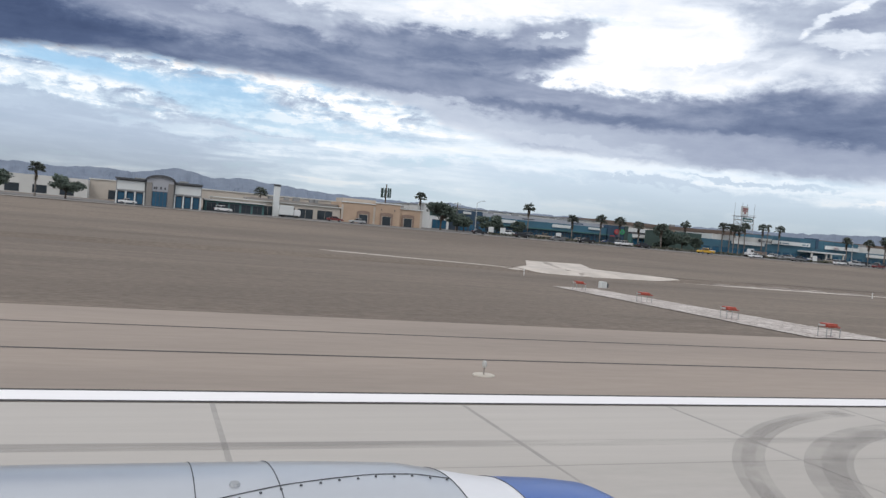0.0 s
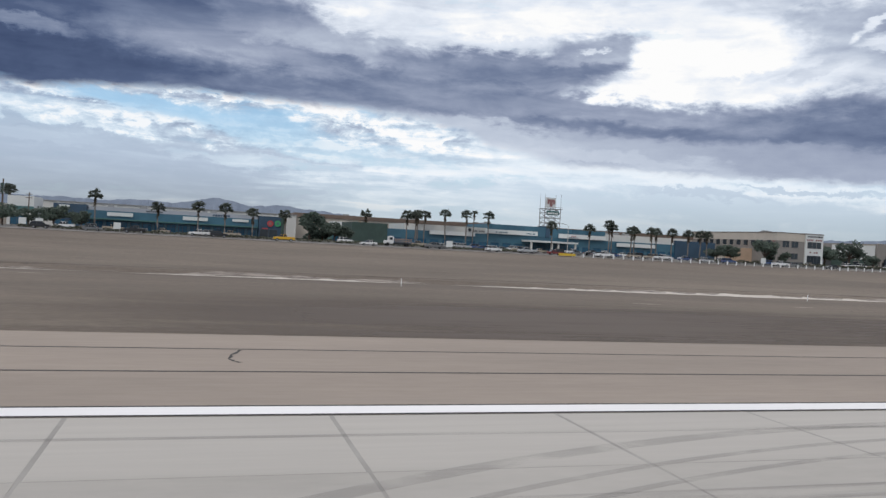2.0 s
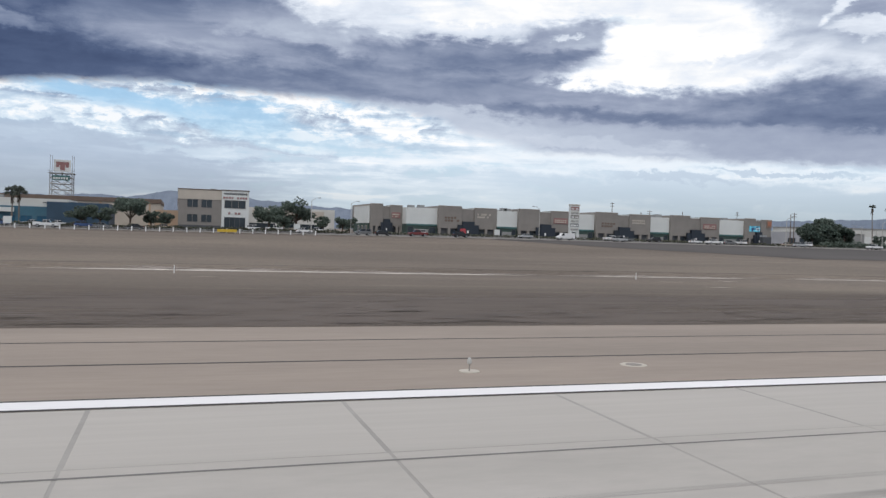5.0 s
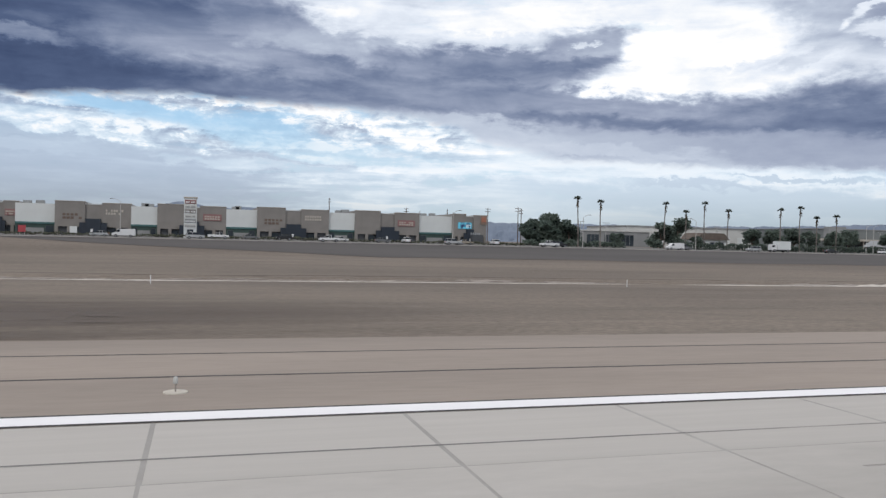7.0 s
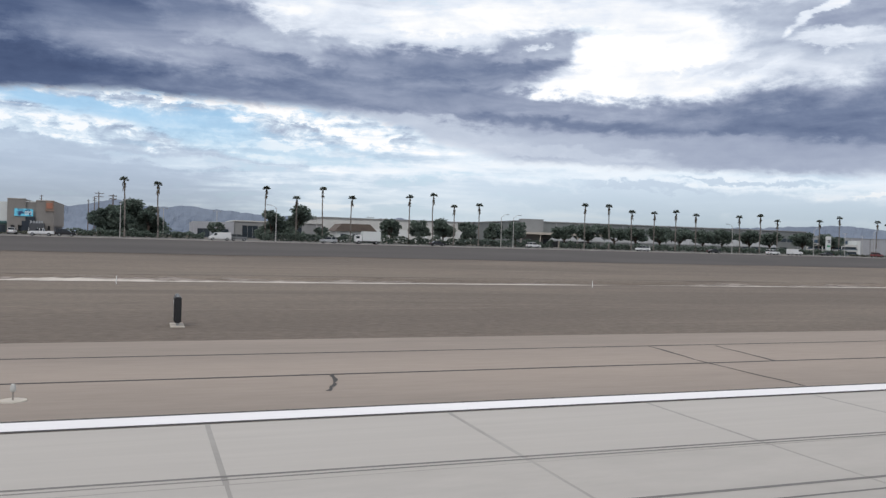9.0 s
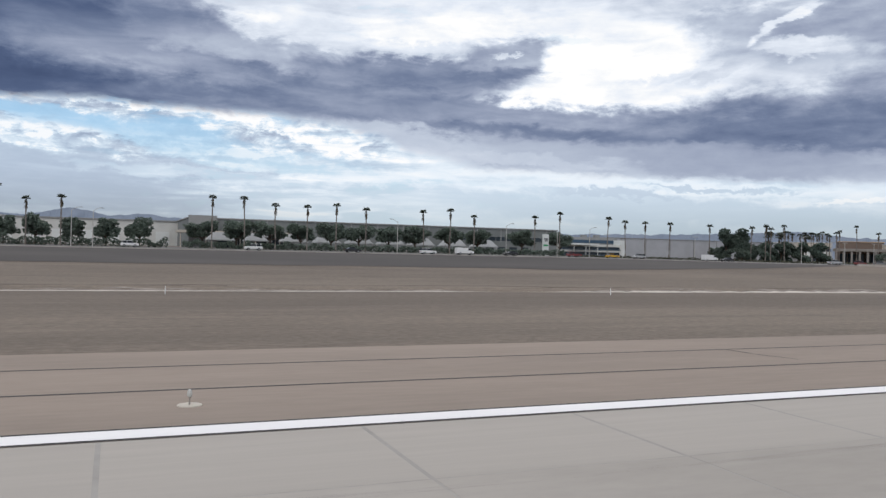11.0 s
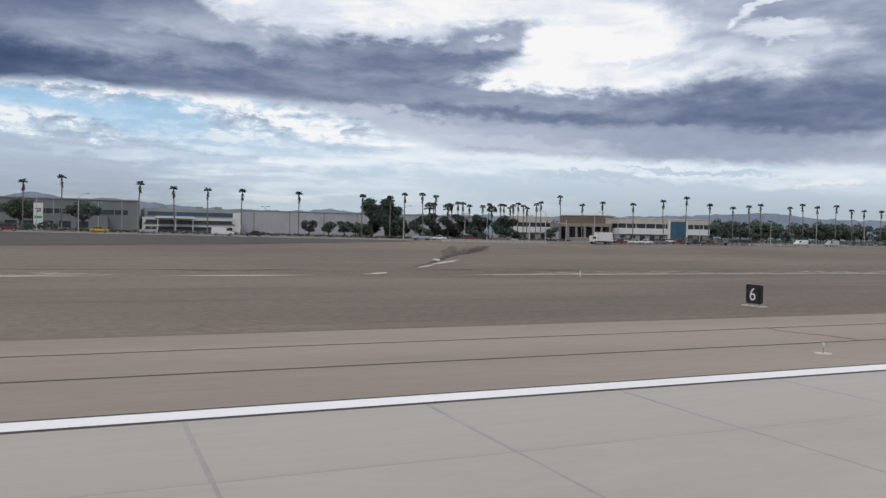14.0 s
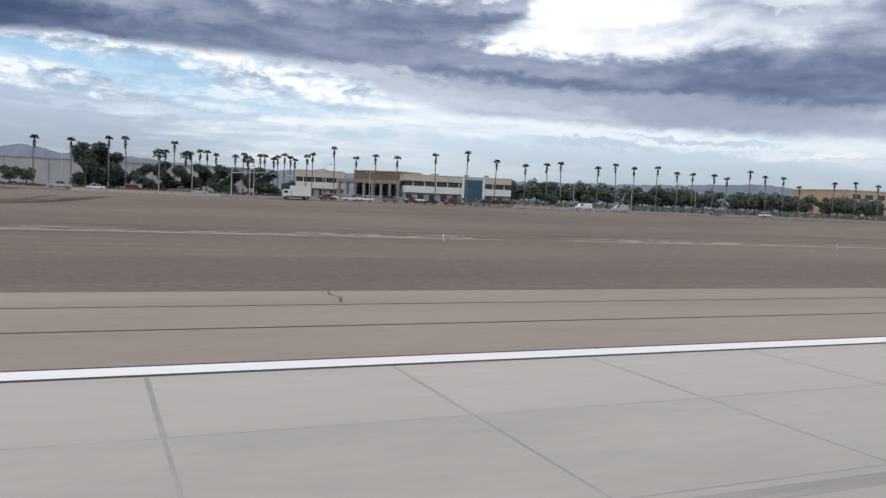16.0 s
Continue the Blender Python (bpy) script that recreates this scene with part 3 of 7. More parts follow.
def lay(y, x=0.0):
    """Height of the ground; the road bank stands higher along the middle of the place."""
    rise = 0.75 * min(max((x - 330) / 120, 0.0), 1.0) * min(max((960 - x) / 120, 0.0), 1.0)
    return rise * min(max((y - 176) / 31, 0.0), 1.0) + float(np.interp(y, (19.83, 38.6, 45, 100, 108.6, 110.6, 125, 176, 207, 230, 260, 500), (-0.277, -0.65, -0.76, -1.6, -1.75, -1.3, -1.2, -0.2, 2.05, 2.2, 2.5, 2.8)))


def out(y):
    """Stretch of the near pavement, about the eye: the runway lies a little lower than the ground beside it."""
    return float(np.interp(y, (24, 44), (1.066, 1.0)))


def near(x, y):
    return x + (out(y) - 1) * 0.36 * y, out(y) * y


def ribbon(bm, pts, half, lift):
    """A flat strip that follows pts (x, y) on the ground; half: half widths."""
    L = []
    for i, (x, y) in enumerate(pts):
        a, b = pts[max(i - 1, 0)], pts[min(i + 1, len(pts) - 1)]
        d = Vector((b[0] - a[0], b[1] - a[1], 0)).normalized()
        w = half[i] if isinstance(half, (list, tuple)) else half
        p, q = (x - d.y * w, y + d.x * w), (x + d.y * w, y - d.x * w)
        L.append((bm.verts.new((*p, lay(p[1], p[0]) + lift)), bm.verts.new((*q, lay(q[1], q[0]) + lift))))
    for (a, b), (c, d) in zip(L, L[1:]):
        bm.faces.new((a, b, d, c))


# ---- ground, runway and roads ----
GX = [-11000, -5000, -2000, -800, -300] + [-100 + 6 * i for i in range(251)] + [1500, 1800, 2600, 5000, 11000]
GY = [-9000, -2500, -600, -150, -40, 15, 19.83, 38.7, 41, 45, 52, 60, 68, 76, 84, 92, 97, 100, 104, 106.5, 108.6, 110.6, 113, 119, 125, 133, 142, 151, 160, 168, 176, 182, 190, 198, 207, 230, 260, 330, 500, 1200, 3000, 9000]


def relief(x, y):
    """The graded dirt is not quite even; flat round the approach lights."""
    z = lay(y, x)
    if y < 38:
        return z - 0.35
    if 40 < y < 95 and -100 <= x <= 1400:
        flat = min(max((abs(x - 41) - 6) / 12, 0.0), 1.0)
        z += flat * (0.10 * noise.noise((x * 0.03, y * 0.07, 0)) + 0.05 * noise.noise((x * 0.11, y * 0.2, 4)))
    return z


def lie_of_land(xs, ys, lift):
    bm = bmesh.new()
    rows = [[bm.verts.new((x, y, relief(x, y) + lift)) for x in xs] for y in ys]
    for r0, r1 in zip(rows, rows[1:]):
        for i in range(len(xs) - 1):
            bm.faces.new((r0[i], r0[i + 1], r1[i + 1], r1[i])).smooth = True
    return bm


sheet("ground", lie_of_land(GX, GY, 0.0), M["dirt"], "bare brown graded desert dirt beside the runway", "ground")


def strip(name, mat, x0, x1, y0, y1, lift, label, step=6.0, cat="pavement"):
    bm = bmesh.new()
    n = max(1, int((x1 - x0) / step))
    ny = max(1, int((y1 - y0) / 6))
    rows = []
    for j in range(ny + 1):
        y = y0 + (y1 - y0) * j / ny
        rows.append([bm.verts.new((x0 + (x1 - x0) * i / n, y, lay(y, x0 + (x1 - x0) * i / n) + lift)) for i in range(n + 1)])
    for r0, r1 in zip(rows, rows[1:]):
        for i in range(n):
            bm.faces.new((r0[i], r0[i + 1], r1[i + 1], r1[i]))
    return sheet(name, bm, mat, label, cat)


X0, X1 = -120.0, 1500.0
EDGE = out(18.6) * 18.6
runway = strip("runway", M["joint"], X0, X1, -34, EDGE, -0.005, "pale jointed concrete runway", 60)
strip("shoulder", M["shoulder"], X0, X1, EDGE, 38.6, 0.0, "brown-grey paved runway shoulder with two sealed seams", 6)
for y in (27.05, 33.1):
    bm = bmesh.new()
    ribbon(bm, [(x, y + 0.05 * noise.noise((x * 0.2, y, 0))) for x in range(-120, 1500, 3)], 0.105, 0.006)
    sheet("seam_trim", bm, M["seal"], "dark sealed seam along the shoulder", "seam")
for y0, y1, mat, lab in ((18.78, 19.70, "white", "white painted runway edge line"), (18.62, 18.78, "tar", "dark border of the edge line"), (19.70, 19.86, "tar", "dark border of the edge line")):
    strip("edge_line", M[mat], X0, X1, out(y0) * y0, out(y1) * y1, 0.008, lab, 12, "marking")
for x in (64.8, 221.2):
    z = lay(0)
    bm = bmesh.new()
    box(bm, x - 0.3, 11.68, z + 0.002, x + 24.7, 14.23, z + 0.006)
    sheet("touchdown_border", bm, M["tar"], "black border of a touchdown marking", "marking")
    bm = bmesh.new()
    box(bm, x, 11.89, z + 0.004, x + 24.4, 14.02, z + 0.012)
    sheet("touchdown_marking", bm, M["white"], "white painted touchdown bar on the runway", "marking")

# the road and the dark bank in front of it
bm = bmesh.new()
toe = [(x, 206.2 - 28 * min(1.0, max(0.02, (x - 432) / 85), max(0.02, (940 - x) / 110)) ** 0.7 + 1.5 * noise.noise((x * 0.04, 2, 0))) for x in range(432, 941, 6)]
cols = [[bm.verts.new((x, y0 + (206.4 - y0) * f, lay(y0 + (206.4 - y0) * f, x) + 0.06)) for f in (0, 0.25, 0.5, 0.75, 1)] for x, y0 in toe]
for c0, c1 in zip(cols, cols[1:]):
    for i in range(4):
        bm.faces.new((c0[i], c1[i], c1[i + 1], c0[i + 1]))
sheet("dark_bank", bm, M["asphalt"], "dark asphalt millings on the bank below the road", "bank")
strip("perimeter_road", M["road"], -400, 1500, 207, 223, 0.05, "grey asphalt perimeter road", 6, "road")
bm = bmesh.new()
ribbon(bm, [(x, 206.6) for x in range(-400, 1500, 10)], 0.5, 0.14)
sheet("kerb", bm, M["kerb"], "pale concrete edge of the road", "kerb")
strip("car_park", M["road"], -60, 1330, 224.5, 258, 0.04, "grey asphalt car parks before the shops", 6)


def pale_strip(x0, x1, y, w, seed, mat="pale"):
    pts, half = [], []
    n = int((x1 - x0) / 1.5)
    for i in range(n + 1):
        x = x0 + (x1 - x0) * i / n
        end = min(1.0, i / 8, (n - i) / 8)
        pts.append((x, y + 0.9 * noise.noise((x * 0.03, seed, 0))))
        half.append(max(0.05, end * 1.5 * w * (0.85 + 0.35 * noise.noise((x * 0.06, seed, 3)) + 0.35 * noise.noise((x * 0.7, seed, 5)))))
    bm = bmesh.new()
    ribbon(bm, pts, half, 0.03)
    sheet("gravel_strip", bm, M[mat], "pale dry gravel in the bottom of the swale", "gravel")
    if n > 14:
        bm = bmesh.new()
        ribbon(bm, [(px + 3, py + 1.9 + 0.5 * noise.noise((px * 0.1, seed, 9))) for px, py in pts], [0.05 + abs(h * (0.5 + 0.8 * noise.noise((k * 0.22, seed, 8)))) for k, h in enumerate(half)], 0.035)
        sheet("gravel_fringe", bm, M["grit"], "thin scattered gravel along the swale", "gravel")


for x0, x1, w in ((78, 131, 1.3), (134, 174, 1.5), (177, 259, 1.7), (261, 331, 1.6), (333, 400, 1.6), (402, 440, 1.1), (444, 542, 1.1),
                  (545, 664, 1.6), (667, 761, 1.1), (763, 862, 1.4), (866, 886, 1.6), (904, 1011, 1.3), (1014, 1130, 1.2)):
    pale_strip(x0, x1, 106.8, w, x0 * 0.37, "dull" if x0 > 900 else "pale")
bm = bmesh.new()
ribbon(bm, [(23.5 + 0.95 * k, 121.5 - 0.40 * k + 0.25 * noise.noise((k * 0.4, 3, 0))) for k in range(31)], [0.15 + min(1, k / 3, (30 - k) / 2) * (1.15 - 0.02 * k + 0.3 * noise.noise((k * 0.5, 8, 0))) for k in range(31)], 0.04)
sheet("gravel_strip", bm, M["pale"], "pale dry gravel leading to the drain apron", "gravel")

# dark ribbons that paint the shade of the swale's far slope
for x0, x1, seed in ((40, 92, 6), (88, 266, 1), (262, 406, 2), (400, 480, 3), (476, 704, 4), (700, 890, 7), (900, 1130, 5)):
    n = int((x1 - x0) / 2)
    bm = bmesh.new()
    ribbon(bm, [(x0 + 2 * i, 112.2 + 0.9 * noise.noise((i * 0.05, seed, 0))) for i in range(n)], [0.05 + min(1, i / 9, (n - i) / 9) * (2.3 + 1.6 * noise.noise((i * 0.09, seed, 4)) + 0.8 * noise.noise((i * 0.4, seed, 6))) for i in range(n)], 0.03)
    sheet("cut_bank", bm, M["wet_shaded"], "eroded edge of the shallow swale with painted shade", "soil")
for outline in (((51, 111), (58, 106), (64, 107), (61, 113), (68, 133), (64, 134), (57, 119)), ((61, 105), (80, 110), (71, 122), (76, 135), (67, 134), (62, 118))):
    bm = bmesh.new()
    bm.faces.new([bm.verts.new((x, y, 0)) for x, y in outline])
    bmesh.ops.triangulate(bm, faces=bm.faces[:])
    for _ in range(4):
        bmesh.ops.subdivide_edges(bm, edges=bm.edges[:], cuts=1, use_grid_fill=True)
    for v in bm.verts:
        v.co.z = lay(v.co.y, v.co.x) + 0.035
    sheet("channel_apron", bm, M["pale"], "pale concrete apron of a drain channel in the dirt", "pavement")


# ---- things on the airfield ----
def edge_light():
    t = thing("runway_edge_light", 0, 0, 0, 0, "short elevated runway edge light on a round base", "runway light", "runway edge lights")
    bm = bmesh.new()
    tube(bm, ((0, 0, -0.05), (0, 0, 0.035)), (0.36, 0.34), 20)
    part("base_plate", bm, M["collar"], t, "pale round concrete base")
    part("stem", rod((0, 0, 0.03), (0, 0, 0.30), 0.025, 0.02), M["lid"], t)
    bm = bmesh.new()
    tube(bm, ((0, 0, 0.25), (0, 0, 0.30), (0, 0, 0.38), (0, 0, 0.44), (0, 0, 0.47)), (0.05, 0.075, 0.072, 0.055, 0.02), 12)
    part("globe", bm, M["lens"], t, "clear glass lamp globe")
    return t


proto = edge_light()
spots = [9.4 + 58.38 * k + (0.3 if k == 13 else 0.0) for k in range(-1, 24)]
for i, x in enumerate(spots):
    y = 24.0
    m = pose(S * x, S * y, S * lay(y))
    if i:
        copy_thing(proto, m)
    else:
        proto.matrix_world = m @ Matrix.Diagonal((S, S, S, 1))

proto = thing("can_lid", 190.5, 24.62, lay(24.62), 0, "round pale lid of a buried light can", "can lid", "can lids")
bm = bmesh.new()
tube(bm, ((0, 0, -0.05), (0, 0, 0.02)), (0.50, 0.48), 20)
part("collar", bm, M["collar"], proto)
bm = bmesh.new()
tube(bm, ((0, 0, 0.0), (0, 0, 0.03)), (0.30, 0.29), 20)
part("lid", bm, M["lid"], proto, "dusty steel lid")
for x in (366.2, 540.9, 891.8):
    copy_thing(proto, pose(S * x, S * 24.62, S * lay(24.62)))


def distance_sign(x, y, digit):
    t = thing("distance_sign", x, y, lay(y), 0, "black distance-remaining sign with white numeral %s on a pad" % digit, "runway sign", "distance signs")
    part("pad", soft_box(-0.36, -1.0, -0.1, 0.36, 1.0, 0.07, r=0.03), M["collar"], t, "pale concrete pad")
    part("cabinet", soft_box(-0.19, -0.72, 0.22, 0.19, 0.72, 1.62, r=0.06), M["black"], t)
    for yy in (-0.5, 0.5):
        part("leg", rod((0, yy, 0.05), (0, yy, 0.25), 0.05), M["steel"], t)
    for yy in (-0.64, 0.64):
        part("cap", soft_box(-0.1, yy - 0.07, 1.6, 0.1, yy + 0.07, 1.70, r=0.02), M["steel"], t)
    cu = bpy.data.curves.new("numeral", "FONT")
    cu.body, cu.size, cu.align_x, cu.extrude = digit, 1.35, "CENTER", 0.004
    tmp = bpy.data.objects.new("numeral", cu)
    me = bpy.data.meshes.new_from_object(tmp)
    me.materials.append(M["letter"])
    o = new("numeral", me)
    o.parent = t
    o.matrix_local = Matrix.Translation((-0.197, 0.0, 0.46)) @ pose(0, 0, 0, 90, 0, -90)
    bpy.data.objects.remove(tmp)


for x, d in ((294.3, "8"), (598.1, "7"), (903.3, "6")):
    distance_sign(x, 46.2, d)


def papi_unit():
    t = thing("slope_light_unit", 0, 0, 0, 0, "red boxed approach slope light on four legs", "approach light", "approach slope lights")
    part("housing", soft_box(-0.5, -0.40, 0.62, 0.5, 0.40, 0.86, r=0.1), M["lampred"], t)
    part("lens_strip", one_box(-0.54, -0.26, 0.68, -0.495, 0.26, 0.80), M["lens"], t, "clear lens strip")
    part("side_tray", soft_box(0.42, -0.34, 0.60, 0.72, 0.34, 0.68, r=0.03), M["lampred"], t, "red tray behind the housing")
    for xx in (-0.42, 0.62):
        for yy in (-0.34, 0.34):
            part("leg", rod((xx, yy, 0), (xx, yy, 0.64), 0.026), M["steel"], t)
    return t


bm = bmesh.new()
rows = []
for k in range(39):
    y = 38.8 + 0.98 * k
    x0, x1 = 37.0 + 0.053 * k + 0.15 * noise.noise((y * 0.7, 1, 0)), 44.1 + 0.15 * noise.noise((y * 0.6, 2, 0))
    rows.append([bm.verts.new((x0 + (x1 - x0) * c / 6, y, lay(y) + 0.05)) for c in range(7)])
for r0, r1 in zip(rows, rows[1:]):
    for c in range(6):
        bm.faces.new((r0[c], r0[c + 1], r1[c + 1], r1[c]))
sheet("light_pad", bm, M["rubble"], "pale broken stone pad under the slope lights", "pavement")
proto = papi_unit()
for i, (x, y) in enumerate(((38.7, 39.3), (39.0, 48.7), (39.4, 60.0), (39.9, 72.0))):
    m = pose(S * x, S * y, S * (lay(y) + 0.05))
    if i:
        copy_thing(proto, m)
    else:
        proto.matrix_world = m @ Matrix.Diagonal((S, S, S, 1))
t = thing("control_cabinet", 45.7, 77.0, lay(77), 12, "small white and grey electrical cabinet standing on the dirt", "cabinet")
part("body", soft_box(-0.34, -0.34, 0.1, 0.34, 0.34, 0.80, r=0.04), M["whitewall"], t)
part("side_box", soft_box(0.35, -0.25, 0.2, 0.66, 0.25, 0.62, r=0.04), M["darkgrey"], t, "dark grey side box")
part("plinth", soft_box(-0.42, -0.42, -0.2, 0.74, 0.42, 0.12, r=0.02), M["pad"], t)

proto = None
for x in [107.0 + 60.8 * k for k in range(-1, 10)] + [713.5, 773.3, 847.0, 921.5, 993.4, 1065.0]:
    m = pose(S * x, S * 97.5, S * lay(97.5))
    if proto is None:
        proto = thing("marker_post", x, 97.5, lay(97.5), 0, "slim white marker post in the dirt", "marker post", "marker posts")
        part("post", rod((0, 0, -0.3), (0, 0, 0.85), 0.05, 0.042), M["letter"], proto)
        part("cap", rod((0, 0, 0.85), (0, 0, 0.92), 0.062, 0.05), M["letter"], proto)
    else:
        copy_thing(proto, m)


# ---- marks on the pavement ----
def mark(name, pts, half, mat, lift, label):
    bm = bmesh.new()
    ribbon(bm, [near(x, y) for x, y in pts], half, lift)
    sheet(name, bm, M[mat], label, "pavement mark")


def crack(pts, seed):
    r = random.Random(seed)
    line = []
    for (x0, y0), (x1, y1) in zip(pts, pts[1:]):
        for k in range(5):
            f = k / 5
            line.append((x0 + (x1 - x0) * f + r.uniform(-0.06, 0.06), y0 + (y1 - y0) * f + r.uniform(-0.05, 0.05)))
    line.append(pts[-1])
    mark("sealed_crack", line, [0.05 + r.uniform(-0.02, 0.045) for _ in line], "seal", 0.007, "dark sealed crack across the shoulder")


CRACKS = (((600.8, 25.6), (601.9, 25.5), (601.6, 23.7), (601.1, 22.3)), ((618.7, 31.6), (617.3, 25.4), (616.8, 19.9)), ((622.2, 31.2), (620.8, 25.6)), ((890.9, 32.0), (890.3, 30.2), (890.4, 29.0), (890.7, 27.6), (890.5, 25.7)), ((736.5, 31.8), (736.3, 29.6), (736.6, 27.0)),
          ((145.1, 31.5), (144.5, 28.8), (144.9, 27.7)), ((293.5, 37.8), (293.0, 32.2)), ((561.5, 25.5), (561.4, 23.6), (561.1, 22.2)), ((583.2, 37.6), (582.4, 36.2), (582.6, 35.2)), ((338.6, 25.3), (337.9, 22.2)), ((936.5, 32.2), (936.1, 30.6), (936.3, 29.2), (935.8, 27.4), (935.9, 25.9)), ((453.0, 31.7), (452.4, 28.0)), ((961.2, 37.6), (960.8, 36.0), (961.0, 34.8), (960.3, 32.6)), ((676.0, 37.6), (675.4, 32.0)))
for i, c in enumerate(CRACKS):
    crack(c, i)
for y, x0, x1, w, m in ((13.35, 330, 470, 0.05, "rubber"), (10.9, 340, 470, 0.12, "stain"), (10.0, 345, 480, 0.2, "stain"), (15.4, -40, 120, 0.25, "stain"), (12.0, 20, 190, 0.4, "stain"), (16.6, 120, 330, 0.12, "stain"),
                        (9.2, 640, 980, 0.25, "stain"), (7.6, 600, 900, 0.3, "stain"), (13.4, 660, 820, 0.18, "stain"), (8.6, 120, 420, 0.3, "stain")):
    mark("tyre_track", [(x, y + 0.12 * math.sin(x * 0.02 + y) - 0.001 * (x - x0)) for x in np.arange(x0, x1, 4.0)], w, m, 0.005, "long faint tyre track on the concrete")
# a pair of dark tracks that close up on each other and drift towards the middle of the runway
for x0, x1, ya, slope, w in ((470, 660, 15.30, -0.0105, 0.055), (500, 660, 15.02, -0.0095, 0.04), (490, 650, 12.25, -0.0085, 0.06), (520, 680, 11.6, -0.008, 0.04)):
    mark("tyre_track", [(x, ya + slope * (x - 520) - 0.00003 * (x - 560) ** 2) for x in np.arange(x0, x1, 4.0)], w, "rubber", 0.005, "dark narrow tyre track on the concrete")


def arc(cx, cy, r, a0, a1, w, m="rubber"):
    mark("skid_mark", [(cx + r * math.cos(radians(a)), cy + r * math.sin(radians(a))) for a in np.linspace(a0, a1, 40)], w, m, 0.0055, "curved dark tyre mark on the pavement")


for r, w in ((11.2, 0.34), (11.2, 0.15), (9.6, 0.5), (9.5, 0.25), (8.2, 0.3), (7.2, 0.35), (7.1, 0.16)):
    arc(20.0, 6.8, r, 98, 188, w, "scuff")
for r, w in ((30.0, 0.2), (28.2, 0.12), (27.4, 0.18)):
    arc(62.0, 8.6, r, 122, 172, w * 1.5, "scuff")
    arc(204.0, 9.0, r, 128, 172, w, "scuff")
for r, w in ((44.0, 0.25), (42.6, 0.12), (41.6, 0.12)):
    arc(165.0, -27.0, r, 92, 122, w, "scuff")

sheet("soil_patch", lie_of_land([x for x in GX if 116 <= x <= 506], [y for y in GY if 37.5 < y < 80], 0.02), M["soil"], "darker damp soil beside the shoulder", "soil")

# a shallow wet gully that opens out below the road, with washed gravel where it meets the swale
for n in range(8):
    f0, f1 = ((0.0, 1.0), (0.25, 1.0), (0.45, 1.0), (0.62, 1.0), (0.62, 1.0), (0.1, 0.6), (0.7, 1.0), (0.5, 0.95))[n]
    off = (0.0, 1.0, -1.4, -9.0, 2.0, -0.6, 1.2, -4.5)[n]
    fs = np.linspace(f0, f1, 40)
    bm = bmesh.new()
    ribbon(bm, [(900 + 53 * f + 1.0 * math.sin(8 * f) + off * f * f + 0.5 * noise.noise((f * 9, n, 0)), 114 + 80 * f) for f in fs],
           [0.05 + min(1.0, 5 * (f - f0), 7 * (f1 - f)) * (0.5 + 2.2 * f * f) * (0.8 + 0.6 * noise.noise((f * 12, n, 2))) for f in fs], 0.03 + 0.004 * n)
    sheet("gully", bm, M["wet_shaded"], "dark damp gully in the dirt", "gully")
for n, (xa, ya, xb, yb, w) in enumerate(((920, 146, 917, 138.4, 0.7), (911, 127, 923, 142, 0.8), (905, 118, 911, 126, 0.6), (892, 107.5, 897, 109.5, 0.5))):
    bm = bmesh.new()
    ribbon(bm, [(xa + (xb - xa) * k / 9 + 0.3 * noise.noise((k * 0.7, n, 1)), ya + (yb - ya) * k / 9) for k in range(10)],
           [0.05 + w * math.sin(math.pi * k / 9) * (1 + 0.5 * noise.noise((k * 0.9, n, 3))) for k in range(10)], 0.09)
    sheet("gravel_patch", bm, M["pale"], "pale washed gravel beside the gully", "gravel")
r = random.Random(9)
bm = bmesh.new()
for k in range(520):
    cx = (236, 268, 300, 345, 372, 410, 448)[k % 7]
    x, y = r.gauss(cx, 16), 39.5 + abs(r.gauss(0, 11))
    w, l = r.uniform(0.04, 0.22), r.uniform(0.6, 4.2)
    pts = [(x + l * (i / 5 - 0.5), y + 0.15 * noise.noise((x + i, y, 0))) for i in range(6)]
    ribbon(bm, pts, [0.02, w * 0.7, w, w * 0.8, w * 0.5, 0.02], 0.15)
sheet("damp_streaks", bm, M["damp"], "dark damp streaks on the dirt beside the shoulder", "stain", "stuff")
bm = bmesh.new()
for k in range(10):
    x, y = r.uniform(100, 480), r.uniform(66, 95)
    l = r.uniform(1.5, 5)
    ribbon(bm, [(x + l * (i / 5 - 0.5), y) for i in range(6)], [0.02, 0.15, 0.26, 0.22, 0.15, 0.02], 0.13)
sheet("pale_scars", bm, M["pale"], "pale scraped scars on the dirt", "stain", "stuff")


